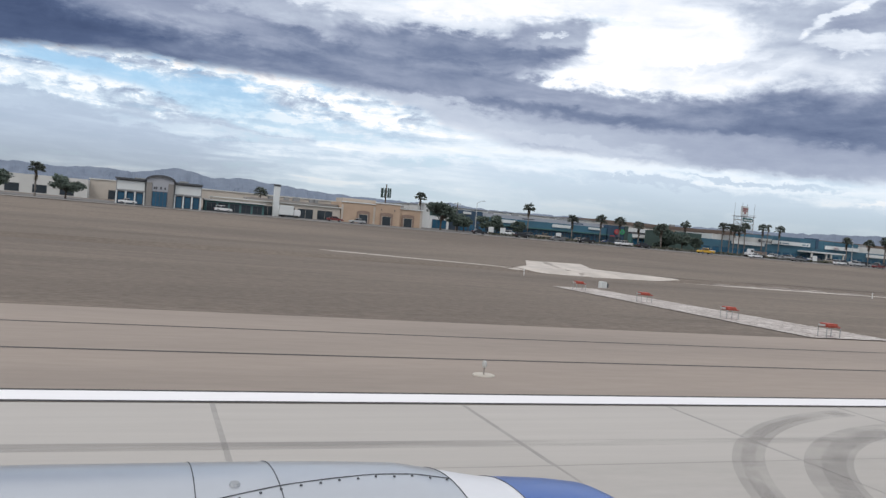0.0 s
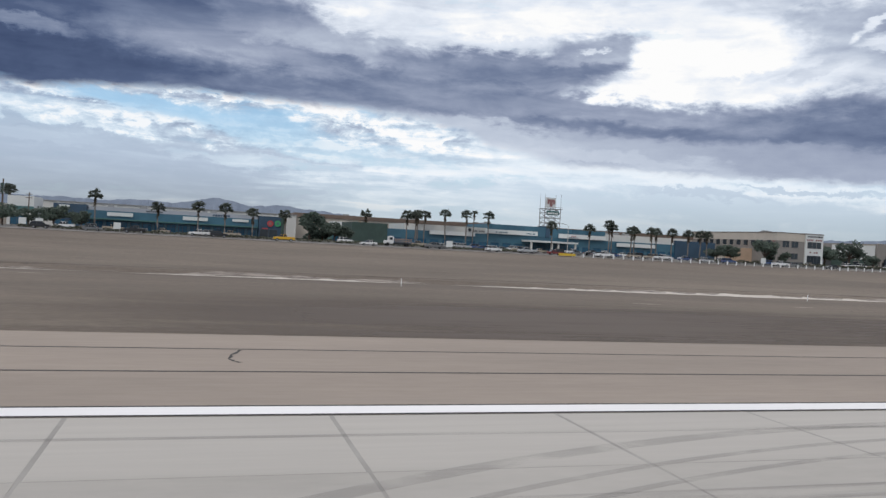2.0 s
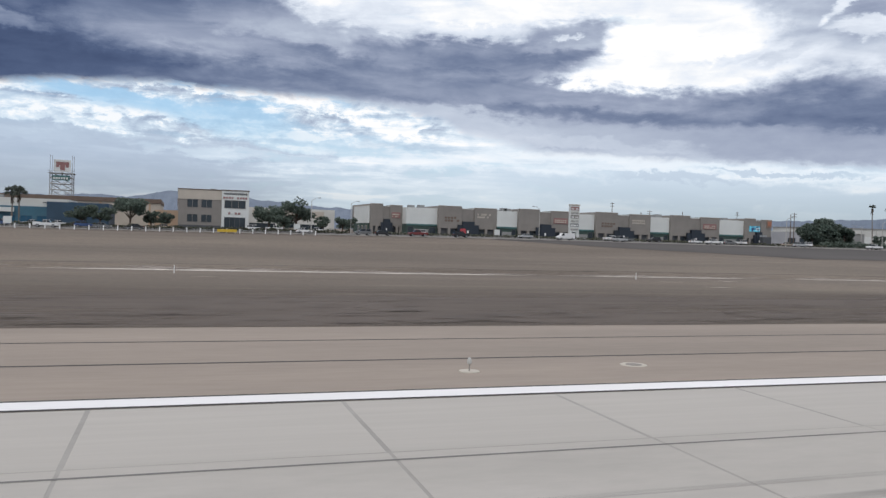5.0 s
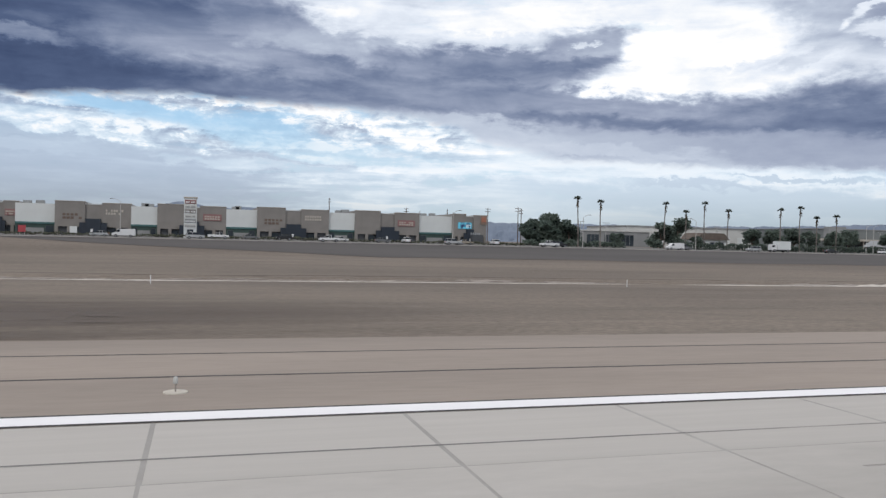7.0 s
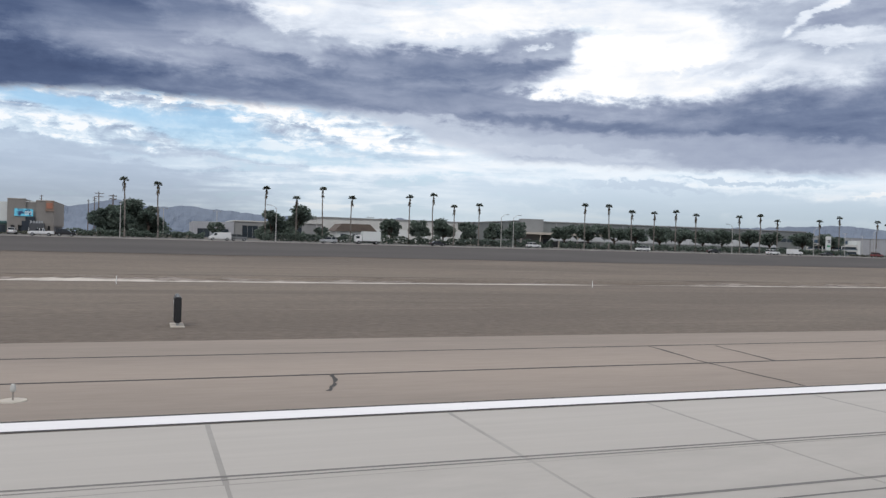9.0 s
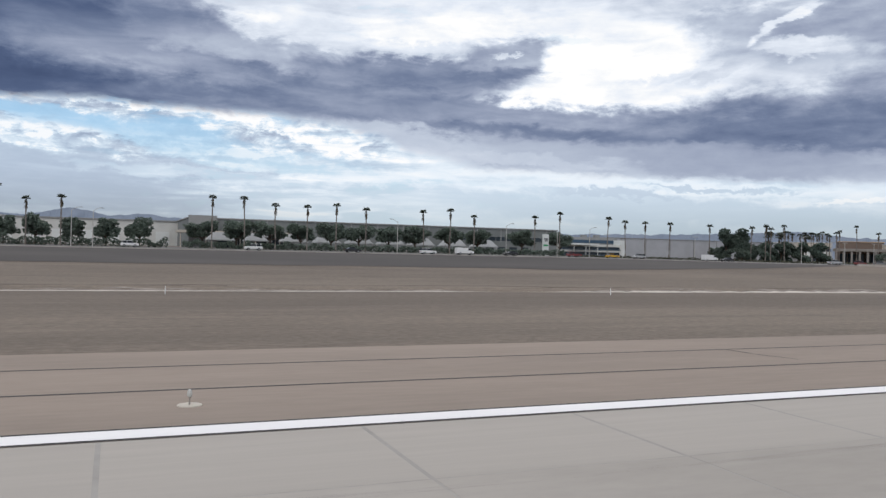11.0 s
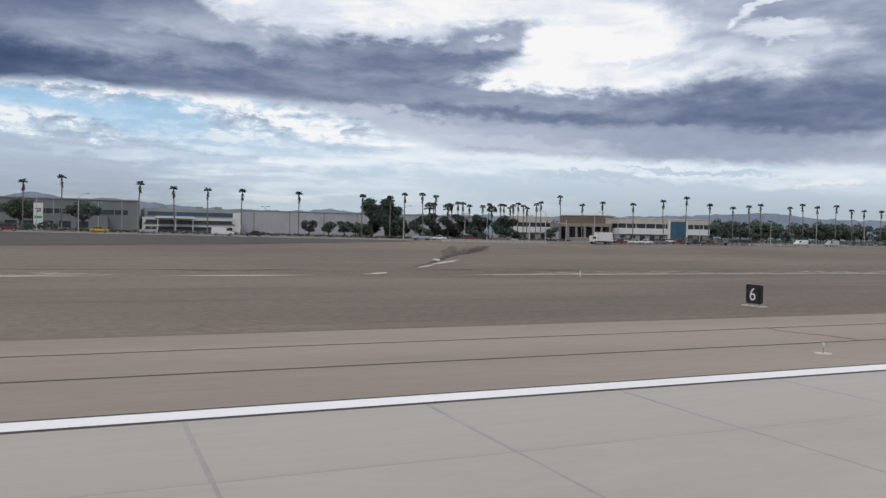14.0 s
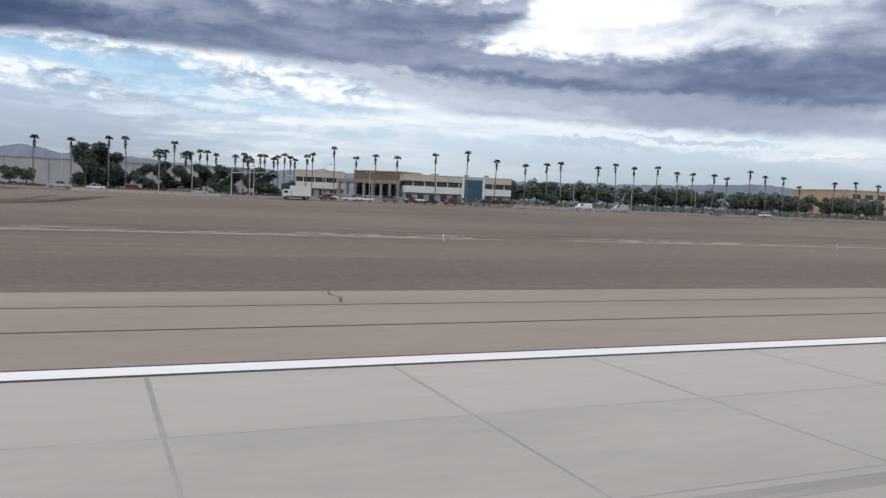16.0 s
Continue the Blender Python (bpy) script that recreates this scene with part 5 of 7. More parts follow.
def billboard():
    t = thing("billboard_tower", 305, 363, lay(363), 0, "open steel lattice tower carrying a white panel with a red emblem", "billboard")
    for x in (-4.1, 4.1):
        for y in (-3, 3):
            part("leg", rod((x, y, -0.5), (x, y, 20.8), 0.26, 0.2), M["steel"], t)
            part("mast", rod((x, y, 20.8), (x, y, 27.6), 0.09), M["steel"], t)
    for k in range(8):
        z = 1.6 + k * 2.4
        for y in (-3, 3):
            part("beam", rod((-4.3, y, z), (4.3, y, z), 0.15), M["steel"], t)
            for a, b in ((-4.1, 0), (0, 4.1)):
                part("brace", rod((a, y, z), (b, y, z + 2.4), 0.09), M["steel"], t)
                part("brace", rod((b, y, z), (a, y, z + 2.4), 0.09), M["steel"], t)
        for x in (-4.1, 4.1):
            part("side_beam", rod((x, -3, z), (x, 3, z), 0.12), M["steel"], t)
    part("walkway", one_box(-4.8, -3.8, 20.2, 4.8, 3.6, 20.4), M["steel"], t)
    part("rail", rod((-4.8, -3.8, 21.2), (4.8, -3.8, 21.2), 0.07), M["steel"], t)
    q = part("lower_sign", one_box(-3.2, -3.4, 17.4, 3.2, -3.1, 19.4), M["teal"], t, "grey-green lower sign board")
    lettering(q, -2.8, 2.8, 17.8, 19.0, -3.4, "whitewall", 6)
    part("spindle", rod((0, 0, 18), (0, 0, 25.5), 0.3), M["steel"], t)
    p = part("panel", soft_box(-3.2, -0.35, 20.9, 3.2, 0.35, 25.9, r=0.05), M["whitewall"], t, "white advertising panel")
    bm = bmesh.new()
    for a in ((-2.4, 23.7, 2.4, 25.0), (-2.4, 22.8, -1.2, 23.7), (1.2, 22.8, 2.4, 23.7), (-0.9, 21.6, 0.9, 23.7)):
        box(bm, a[0], -0.42, a[1], a[2], -0.36, a[3])
    part("emblem", bm, M["pink"], p, "faded red emblem")
    p.matrix_local = pose(0, 0, 0, 0, 0, 18)


def furniture_store():
    z = lay(256, 360)
    b = thing("showroom_building", 350.4, 256, z, 0, "two-storey beige showroom with a white sign tower", "showroom")
    wall(b, "wall", "taupe", 0, 12.6, 0, 55, -0.4, 9.0, "taupe lower wall")
    wall(b, "top_band", "cream", -0.12, 12.6, -0.12, 55.1, 9.0, 11.9, "cream top storey band")
    wall(b, "coping", "brownroof", -0.25, 12.7, -0.25, 55.2, 11.9, 12.15)
    wall(b, "sign_tower", "whitewall", 12.6, 20.7, -0.6, 12, -0.4, 12.0, "white sign tower")
    wall(b, "tower_coping", "brownroof", 12.4, 20.9, -0.8, 12.1, 12.0, 12.25)
    wall(b, "back_block", "cream", 12.6, 20.0, 12, 55, -0.4, 11.0)
    for x in (2.6, 6.7):
        window(b, x, x + 3.0, 6.6, 9.2, 0.0, "pane", "taupe", 1)
        window(b, x, x + 3.0, 2.2, 4.4, 0.0, "pane", "taupe", 1)
    wall(b, "plinth", "darkgrey", 0.3, 12.3, -0.2, 0.0, -0.3, 1.2)
    window(b, 13.5, 19.6, 6.7, 9.0, -0.62, "pane", "taupe", 2)
    window(b, 13.5, 19.6, 0.4, 3.8, -0.62, "pane", "darkgrey", 3, name="entrance")
    lettering(b, 13.3, 20.2, 10.8, 11.6, -0.6, "darkgrey", 12)
    lettering(b, 13.0, 20.4, 9.5, 10.4, -0.6, "pink", 9)
    lettering(b, 14.6, 18.4, 4.8, 5.7, -0.6, "pink", 4)
    for i in range(11):
        y = 3 + i * 4.5
        side_window(b, y, y + 2.6, 6.9, 9.0, -0.1)
    wall(b, "wall_sign", "pink", -0.2, -0.1, 0.6, 2.6, 6.9, 8.9, "faded red banner")
    wall(b, "porch", "tan", -7, 0, 14, 21, -0.4, 5.6)
    wall(b, "porch_wing", "cream", -4, 0, 26, 34, -0.4, 4.6)
    roof_units(b, 3, 16, 20, 12.1, 4, 77)


STRIP = ((413.3, 424.6, "t", 1), (424.6, 435.6, "w", 0), (435.6, 457, "t", 2), (457, 464.6, "w", 0), (464.6, 485, "t", 1), (485, 494.4, "w", 0), (494.4, 517, "t", 2), (517, 525.6, "w", 0),
         (525.6, 547.2, "t", 1), (547.2, 558.9, "w", 0), (558.9, 571, "t", 3))


def strip_mall():
    z = lay(258, 480)
    for x0, x1, kind, style in STRIP:
        w = x1 - x0
        front = 272.0 if x0 < 420 else float(np.interp(x0, (424, 464, 494, 571), (265.5, 262.6, 261.2, 260.8)))
        if kind == "w":
            b = thing("white_shop", x0, front + 1.0, z, 0, "white recessed shopfront over a dark green base", "shop", "strip mall shops")
            wall(b, "wall", "whitewall", 0, w, 0, 30, 3.4, 9.0, "white upper wall")
            wall(b, "base_wall", "green", 0, w, 0.05, 30, -0.4, 3.4, "dark green base")
            wall(b, "band", "teal", 0, w, -0.2, 0.0, 2.9, 3.45)
            wall(b, "panel", "grey", w * 0.25, w * 0.72, -0.15, 0.05, 0.0, 1.7)
            window(b, 0.6, w * 0.22, 0.0, 2.3, 0.05)
            window(b, w * 0.76, w - 0.6, 0.0, 2.3, 0.05)
            roof_units(b, 1, w - 1, 3, 9.0, 2, int(x0))
        else:
            b = thing("taupe_shop", x0, front, z, 0, "taupe stucco shop with stepped parapet and dark entrance", "shop", "strip mall shops")
            g = 0.11 * w
            m0, m1 = w / 2 - g, w / 2 + g
            wall(b, "wall", "taupe", 0, m0, 0, 31, 2.3, 9.9)
            wall(b, "wall", "taupe", m1, w, 0, 31, 2.3, 9.6)
            wall(b, "notch_wall", "taupe", m0, m1, 0.6, 31, 2.3, 9.1)
            wall(b, "coping", "whitewall", m0, m1, 0.5, 1.2, 9.1, 9.35, "white coping in the notch")
            wall(b, "coping", "cream", -0.1, m0, -0.12, 0.5, 9.9, 10.05)
            wall(b, "coping", "cream", m1, w + 0.1, -0.12, 0.5, 9.6, 9.75)
            wall(b, "base_wall", "darkgrey", 0.4, w - 0.4, 0.8, 31, -0.4, 2.3, "dark recessed ground floor")
            for x in (0, w * 0.16, w - 0.9, w * 0.80):
                wall(b, "pier", "taupe", x, x + 0.9, 0, 0.8, -0.4, 2.3)
            wall(b, "portal", "inky", w * 0.40, w * 0.60, -1.0, 0.0, -0.3, 4.8, "dark stepped entrance portal")
            wall(b, "portal_wing", "inky", w * 0.32, w * 0.68, -0.8, 0.0, -0.3, 3.6)
            wall(b, "portal_lamp", "letter", w * 0.47, w * 0.50, -1.1, -1.0, 0.8, 1.7, "small white notice")
            for x in (0.20, 0.70):
                window(b, w * x, w * (x + 0.1), 0.0, 1.9, 0.78)
            if style == 1:
                wall(b, "sign_board", "pink", w * 0.66, w * 0.93, -0.2, 0.0, 5.2, 7.2, "faded red sign board")
                lettering(b, w * 0.68, w * 0.91, 5.5, 6.9, -0.2, "cream", 6, 2)
            elif style == 2:
                lettering(b, w * 0.66, w * 0.90, 6.2, 8.0, 0.0, "cream", 7, 2)
                lettering(b, w * 0.10, w * 0.36, 4.6, 6.6, 0.0, "brownroof", 5, 2)
            else:
                sc = wall(b, "screen", "screen", w * 0.15, w * 0.55, -0.25, 0.0, 5.0, 7.1, "lit blue advertising screen")
                lettering(b, w * 0.38, w * 0.53, 5.4, 6.6, -0.25, "letter", 5, 2)
                wall(b, "corner_tower", "brick", w * 0.82, w, -0.3, 0.0, 6.6, 9.7, "brown corner tower")
                wall(b, "sign_board", "orange", w * 0.84, w * 0.97, -0.5, -0.3, 7.4, 9.0, "orange sign board")
                wall(b, "kiosk", "darkgrey", w * 0.50, w * 0.82, -3.0, -1.0, -0.3, 3.0)
                lettering(b, w * 0.5, w * 0.8, 3.0, 4.1, -1.0, "steel", 5)
    b = thing("white_end_wall", 413.2, 273, z, 0, "white end wall of the strip mall over a green base", "shop", "strip mall shops")
    wall(b, "wall", "whitewall", -0.5, 0.0, 0, 24, 3.2, 9.2)
    wall(b, "base_wall", "green", -0.45, 0.0, 0.1, 24, -0.4, 3.2, "dark green base")
    wall(b, "coping", "cream", -0.6, 0.05, -0.05, 24.1, 9.2, 9.4)
    for y in (2.0, 8.0, 14.0):
        side_window(b, y, y + 3.0, 0.2, 2.3, -0.5)
    t = thing("sign_pylon", 474.5, 240, lay(240, 474), 0, "tall white tenant sign pylon with arched base", "sign pylon")
    part("frame", soft_box(-1.75, -0.5, 2.4, 1.75, 0.5, 11.2, r=0.06), M["whitewall"], t)
    for x in (-1.3, 1.3):
        part("pier", soft_box(x - 0.45, -0.5, -0.4, x + 0.45, 0.5, 2.5, r=0.05), M["whitewall"], t)
    for i, m in enumerate(("offwhite", "grey", "offwhite", "taupe", "offwhite", "pink")):
        z0 = 2.9 + i * 1.35
        wall(t, "tenant_panel", m, -1.5, 1.5, -0.6, -0.5, z0, z0 + 1.1)
        lettering(t, -1.3, 1.3, z0 + 0.25, z0 + 0.85, -0.6, "grey" if m == "offwhite" else "letter", 7)
    part("cap", soft_box(-1.9, -0.6, 11.2, 1.9, 0.6, 11.6, r=0.05), M["cream"], t)
    b = thing("white_rear_building", 372, 300, lay(300), 0, "low white building behind trees", "building")
    wall(b, "wall", "offwhite", 0, 34, 0, 30, -0.4, 8.4)
    wall(b, "band", "cream", 4, 30, -0.15, 0, 5.4, 7.6)
    window(b, 3, 12, 0.2, 2.6, 0.0, bars=3)
    window(b, 16, 30, 0.2, 2.6, 0.0, bars=4)


def middle_buildings():
    z = lay(300, 640)
    b = thing("white_depot", 612, 300, z, 0, "low pale grey depot with grey loading bays", "depot")
    wall(b, "wall", "palegrey", 0, 14, 0, 30, -0.4, 5.8)
    wall(b, "long_wing", "grey", 14, 46, 0.6, 30, -0.4, 6.2)
    wall(b, "roof_edge", "offwhite", 13.8, 46.3, 0.2, 31, 6.2, 6.6)
    for x in (1.5, 8.0):
        window(b, x, x + 4, 0.3, 3.2, 0.0, "pane", "darkgrey", 1, name="loading_bay")
    for x in (17, 25, 33):
        window(b, x, x + 5.5, 0.3, 4.8, 0.6, "pane", "grey", 2, name="loading_bay")
    b = thing("gabled_house", 655, 262, lay(262, 655), 0, "small white house under a dark gabled roof", "house")
    wall(b, "wall", "whitewall", 0, 13, 0, 10, -0.3, 3.6)
    bm = bmesh.new()
    prism(bm, [(-0.8, 3.5), (13.8, 3.5), (11.2, 6.0), (1.8, 6.0)], -0.7, 10.7)
    part("roof", bm, M["rooftile"], b, "dark tiled roof")
    for x in (1.5, 5.5, 9.5):
        window(b, x, x + 1.8, 0.9, 2.5, 0.0)
    b = thing("white_works", 664, 330, z, 0, "wide pale works building behind round trees", "works")
    wall(b, "wall", "offwhite", 0, 82, 0, 40, -0.4, 9.2)
    wall(b, "roof_edge", "grey", -0.3, 82.3, -0.3, 40, 9.2, 9.8)
    for x in range(5, 80, 9):
        wall(b, "bay_panel", "whitewall", x, x + 5, -0.15, 0.0, 1.0, 5.4)
    b = thing("olive_warehouse", 731, 283, lay(283, 780), 0, "very long grey-green warehouse with a plain parapet", "warehouse")
    wall(b, "wall", "olive", 0, 141, 0, 60, -0.4, 9.6)
    wall(b, "coping", "grey", -0.3, 141.3, -0.3, 60, 9.6, 10.0)
    for x in range(6, 140, 10):
        wall(b, "rib", "grey", x, x + 0.4, -0.15, 0.0, -0.3, 9.6)
    wall(b, "tower_block", "grey", 0, 9, -3, 0, -0.4, 10.6)
    wall(b, "porch_roof", "cream", -4, 34, -9, 0, 4.7, 5.5, "cream flat porch roof")
    for x in (-3, 5, 13, 21, 29):
        part("porch_post", rod((x, -8.5, -0.5), (x, -8.5, 4.7), 0.18), M["cream"], b)
    for x in range(4, 34, 6):
        window(b, x, x + 4, 0.3, 3.0, 0.0, name="dock_door")
    window(b, 98, 138, 5.0, 6.6, -0.02, "pane", "grey", 9)
    wall(b, "low_wing", "olive", 100, 132, -4, 0, -0.4, 4.6)
    for x in range(103, 128, 5):
        window(b, x, x + 3.2, 0.8, 2.6, -4.0)
    b = thing("banded_office", 873.5, 284, lay(284, 890), 0, "low office with grey-blue window bands and white fascia", "office")
    wall(b, "wall", "offwhite", 0, 30, 0, 24, -0.4, 5.0)
    wall(b, "upper_wall", "grey", 1, 32, 6, 30, 5.0, 8.0)
    for z0 in (0.9, 3.1):
        wall(b, "window_band", "pane", 1.0, 29, -0.1, 0.0, z0, z0 + 1.0, "dark ribbon window")
        wall(b, "sill_band", "navy", 0.4, 29.6, -0.22, 0.0, z0 - 0.35, z0 - 0.05)
    wall(b, "upper_band", "navy", 2, 31, 5.85, 6.0, 5.6, 6.9, "grey-blue window band")
    wall(b, "canopy", "whitewall", 4, 16, -5, 0, 4.6, 5.3, "white entrance canopy")
    for x in (4.5, 10, 15.5):
        part("canopy_post", rod((x, -4.6, -0.5), (x, -4.6, 4.6), 0.14), M["whitewall"], b)
    wall(b, "end_pier", "whitewall", 30, 32, 0.5, 6, -0.4, 7.0)
    roof_units(b, 6, 28, 12, 8.0, 3, 5)
    b = thing("long_grey_wall", 906, 297, lay(292, 900), 0, "long plain grey-green building side", "building")
    wall(b, "wall", "palegrey", 0, 99, 0, 40, -0.4, 8.2)
    wall(b, "coping", "grey", -0.2, 99.2, -0.2, 40, 8.2, 8.5)
    for x in range(6, 82, 13):
        wall(b, "rib", "grey", x, x + 0.4, -0.15, 0.0, -0.3, 8.2)
    t = thing("sign_slab", 845, 244, lay(244, 845), 0, "tall white slab sign with a green panel", "sign")
    part("slab", soft_box(-1.15, -0.3, -0.4, 1.15, 0.3, 7.4, r=0.05), M["whitewall"], t)
    part("panel", one_box(-0.9, -0.36, 3.3, 0.9, -0.31, 3.9), M["signgreen"], t, "green band")
    lettering(t, -0.7, 0.7, 5.0, 6.2, -0.32, "darkgrey", 4, 2)
    proto = None
    for x in (739, 750.5, 762, 773, 784, 795, 806, 818, 830):
        if proto is None:
            proto = thing("shade_canopy", x, 262, lay(262, x), 0, "white pyramid shade canopy on posts among trees", "canopy", "shade canopies")
            bm = bmesh.new()
            base = [bm.verts.new((a * 4.1, b * 3.4, 2.6)) for a, b in ((-1, -1), (1, -1), (1, 1), (-1, 1))]
            top = [bm.verts.new((a * 2.1, b * 1.5, 4.9)) for a, b in ((-1, -1), (1, -1), (1, 1), (-1, 1))]
            for i in range(4):
                bm.faces.new((base[i], base[(i + 1) % 4], top[(i + 1) % 4], top[i]))
            bm.faces.new(top)
            part("roof", bm, M["canvas"], proto)
            part("valance", one_box(-4.2, -3.5, 2.3, 4.2, 3.5, 2.6), M["canvas"], proto)
            for a, c in ((-3.8, -3.1), (3.8, -3.1), (3.8, 3.1), (-3.8, 3.1)):
                part("post", rod((a, c, -0.4), (a, c, 2.35), 0.1), M["pole"], proto)
        else:
            copy_thing(proto, pose(S * x, S * 262, S * lay(262, x)))


def glass_office():
    z = lay(268, 1060)
    b = thing("office_building", 1092, 263, z, -13.5, "two-storey white office with dark window bands and angled portico", "office building")

    def wing(x0, x1, y, h):
        wall(b, "ground_floor", "grey", x0, x1, y + 0.6, y + 24, -0.5, 3.0)
        wall(b, "white_band", "whitewall", x0, x1, y, y + 24, 3.0, 5.4, "white spandrel band")
        wall(b, "window_band", "pane", x0 + 0.2, x1 - 0.2, y + 0.5, y + 23.8, 5.4, 7.2, "dark ribbon window")
        wall(b, "top_band", "cream", x0, x1, y, y + 24, 7.2, h, "cream top band")
        wall(b, "coping", "whitewall", x0 - 0.15, x1 + 0.15, y - 0.15, y + 24.1, h, h + 0.22)
        for x in np.arange(x0 + 3, x1, 4.2):
            wall(b, "mullion", "whitewall", x, x + 0.25, y + 0.38, y + 0.5, 5.4, 7.2)
            window(b, x - 2.2, x - 0.2, 0.4, 2.4, y + 0.6)

    wing(-39.3, 0.0, 0.0, 9.3)
    wing(-78.0, -59.5, 25.6, 9.7)
    # the portico and the brown core run aslant from the far wing to the near one
    m = Matrix.Translation((-60.0, 22.0, 0.0)) @ Matrix.Rotation(radians(-30.9), 4, "Z")

    def aslant(name, mat, u0, u1, v0, v1, z0, z1, label=""):
        bm = one_box(u0, v0, z0, u1, v1, z1)
        bmesh.ops.transform(bm, matrix=m, verts=bm.verts)
        part(name, bm, M[mat], b, label)

    aslant("core", "brownroof", 2.0, 22.0, 5.0, 24.0, -0.5, 10.4, "brown upper core")
    aslant("core_coping", "tan", 1.7, 22.3, 4.7, 24.2, 10.4, 10.8)
    aslant("portico_roof", "taupe", -0.6, 25.4, -4.2, 4.9, 5.9, 7.1, "taupe portico beam")
    aslant("portico_soffit", "cream", -0.4, 25.2, -4.0, 4.8, 5.7, 5.9)
    for k in range(8):
        u = 0.2 + 3.5 * k
        aslant("column", "taupe", u - 0.45, u + 0.45, -4.0, -3.1, -0.6, 5.7, "square taupe column")
    for k in range(5):
        u = 2.4 + 3.95 * k
        aslant("entrance_glass", "pane", u, u + 3.2, 4.9, 4.98, 0.0, 4.6, "dark entrance glass")
        aslant("glass_frame", "darkgrey", u - 0.2, u, 4.85, 4.98, 0.0, 4.8)
    wall(b, "glass_bay", "bluepane", -17.6, -11.0, -0.5, 0.4, -0.4, 8.4, "tall blue glass entrance bay")
    for x in (-18.5, -10.9):
        wall(b, "bay_pier", "whitewall", x, x + 0.9, -0.7, 0.3, -0.5, 8.9)
    for x in (-15.4, -13.2):
        wall(b, "bay_mullion", "darkgrey", x, x + 0.12, -0.56, -0.5, -0.2, 8.4)
    for zz in (2.2, 4.4, 6.6):
        wall(b, "bay_rail", "darkgrey", -17.6, -11.0, -0.58, -0.5, zz, zz + 0.12)
    roof_units(b, -34, -6, 9, 9.5, 3, 8)
    g = thing("garden_wall", 1024, 262, lay(262, 1030), -14, "low taupe garden wall before the office", "garden wall")
    wall(g, "wall", "taupe", 0, 24, 0, 0.5, -0.4, 1.1)
    wall(g, "coping", "cream", -0.1, 24.1, -0.08, 0.58, 1.1, 1.25)
    b = thing("tan_tower_block", 1332, 320, lay(320), 0, "distant tan office block with dark windows", "office block")
    wall(b, "wall", "tan", 0, 90, 0, 40, -0.4, 15.2)
    wall(b, "coping", "cream", -0.3, 90.3, -0.3, 40, 15.2, 15.8)
    for k in range(9):
        for j in range(3):
            window(b, 3 + k * 9.6, 9.4 + k * 9.6, 2.0 + j * 4.4, 4.6 + j * 4.4, 0.0, "pane", "cream", 1)


arch_store()
low_shops()
tan_shops()
blue_center()
white_store()
blue_mall()
warehouse_rows()
billboard()
furniture_store()
strip_mall()
middle_buildings()
glass_office()


# ---- palms, trees and shrubs ----
def palm_mesh(height, seed, crown):
    r = random.Random(seed)
    trunk = bmesh.new()
    lean = r.uniform(-0.03, 0.03) * height
    n = 7
    pts = [(lean * (i / n) ** 2, 0.3 * lean * math.sin(i), -0.4 + (height + 0.4) * i / n) for i in range(n + 1)]
    base = 0.24 if height < 11.5 else 0.22
    tube(trunk, pts, [base * (1.3 if i == 0 else 1 - 0.25 * i / n) for i in range(n + 1)], 8)
    head = Vector(pts[-1])
    fr = bmesh.new()
    sk = bmesh.new()
    for k in range(int(46 * crown)):
        a = r.uniform(0, math.tau)
        tall = crown < 1
        e = math.asin(r.uniform(0.0, 0.85) if tall else r.uniform(-0.35, 0.98))
        ln = r.uniform(1.0, 1.35) if tall else r.uniform(1.25, 1.75) * crown
        d = Vector((math.cos(a) * math.cos(e), math.sin(a) * math.cos(e), math.sin(e)))
        side = d.cross(Vector((0, 0, 1))).normalized()
        if side.length < 0.1:
            side = Vector((1, 0, 0))
        up = side.cross(d)
        stem = head + d * ln * 0.5
        # a folded fan of blades at the end of a stalk
        w = 0.05
        v = [fr.verts.new(p) for p in (head + side * w, head - side * w, stem - side * w, stem + side * w)]
        fr.faces.new(v)
        for s in (-1, -0.6, -0.2, 0.2, 0.6, 1):
            out = (d + side * s * 0.85 - Vector((0, 0, abs(s) * 0.25))).normalized()
            q = stem + out * ln * 0.62 - Vector((0, 0, (0.02 if tall else 0.12) * ln))
            wv = side * 0.10 + up * 0.05 * s
            f = [fr.verts.new(p) for p in (stem - wv * 0.3, stem + out * ln * 0.3 - wv * 1.6, q, stem + out * ln * 0.3 + wv * 1.6)]
            fr.faces.new(f)
    for k in range(int(26 * crown)):
        a = r.uniform(0, math.tau)
        zz = r.uniform(0.1, 1.2 + 1.1 * crown)
        p = head + Vector((math.cos(a) * 0.2, math.sin(a) * 0.2, -zz))
        q = p + Vector((math.cos(a) * 0.38, math.sin(a) * 0.38, -0.75))
        s = Vector((-math.sin(a), math.cos(a), 0)) * 0.16
        sk.faces.new([sk.verts.new(c) for c in (p - s, p + s, q + s * 0.4, q - s * 0.4)])
    return trunk, fr, sk


def make_palm(height, seed, crown, label):
    t = thing("palm_tree", 0, 0, 0, 0, label, "palm tree", "palms along the road")
    trunk, fr, sk = palm_mesh(height, seed, crown)
    part("trunk", trunk, M["palmbark"], t)
    part("crown", fr, M["frond"], t, "tuft of dark green fan fronds")
    part("skirt", sk, M["skirt"], t, "hanging dead brown fronds")
    return t


palm_kinds = {}


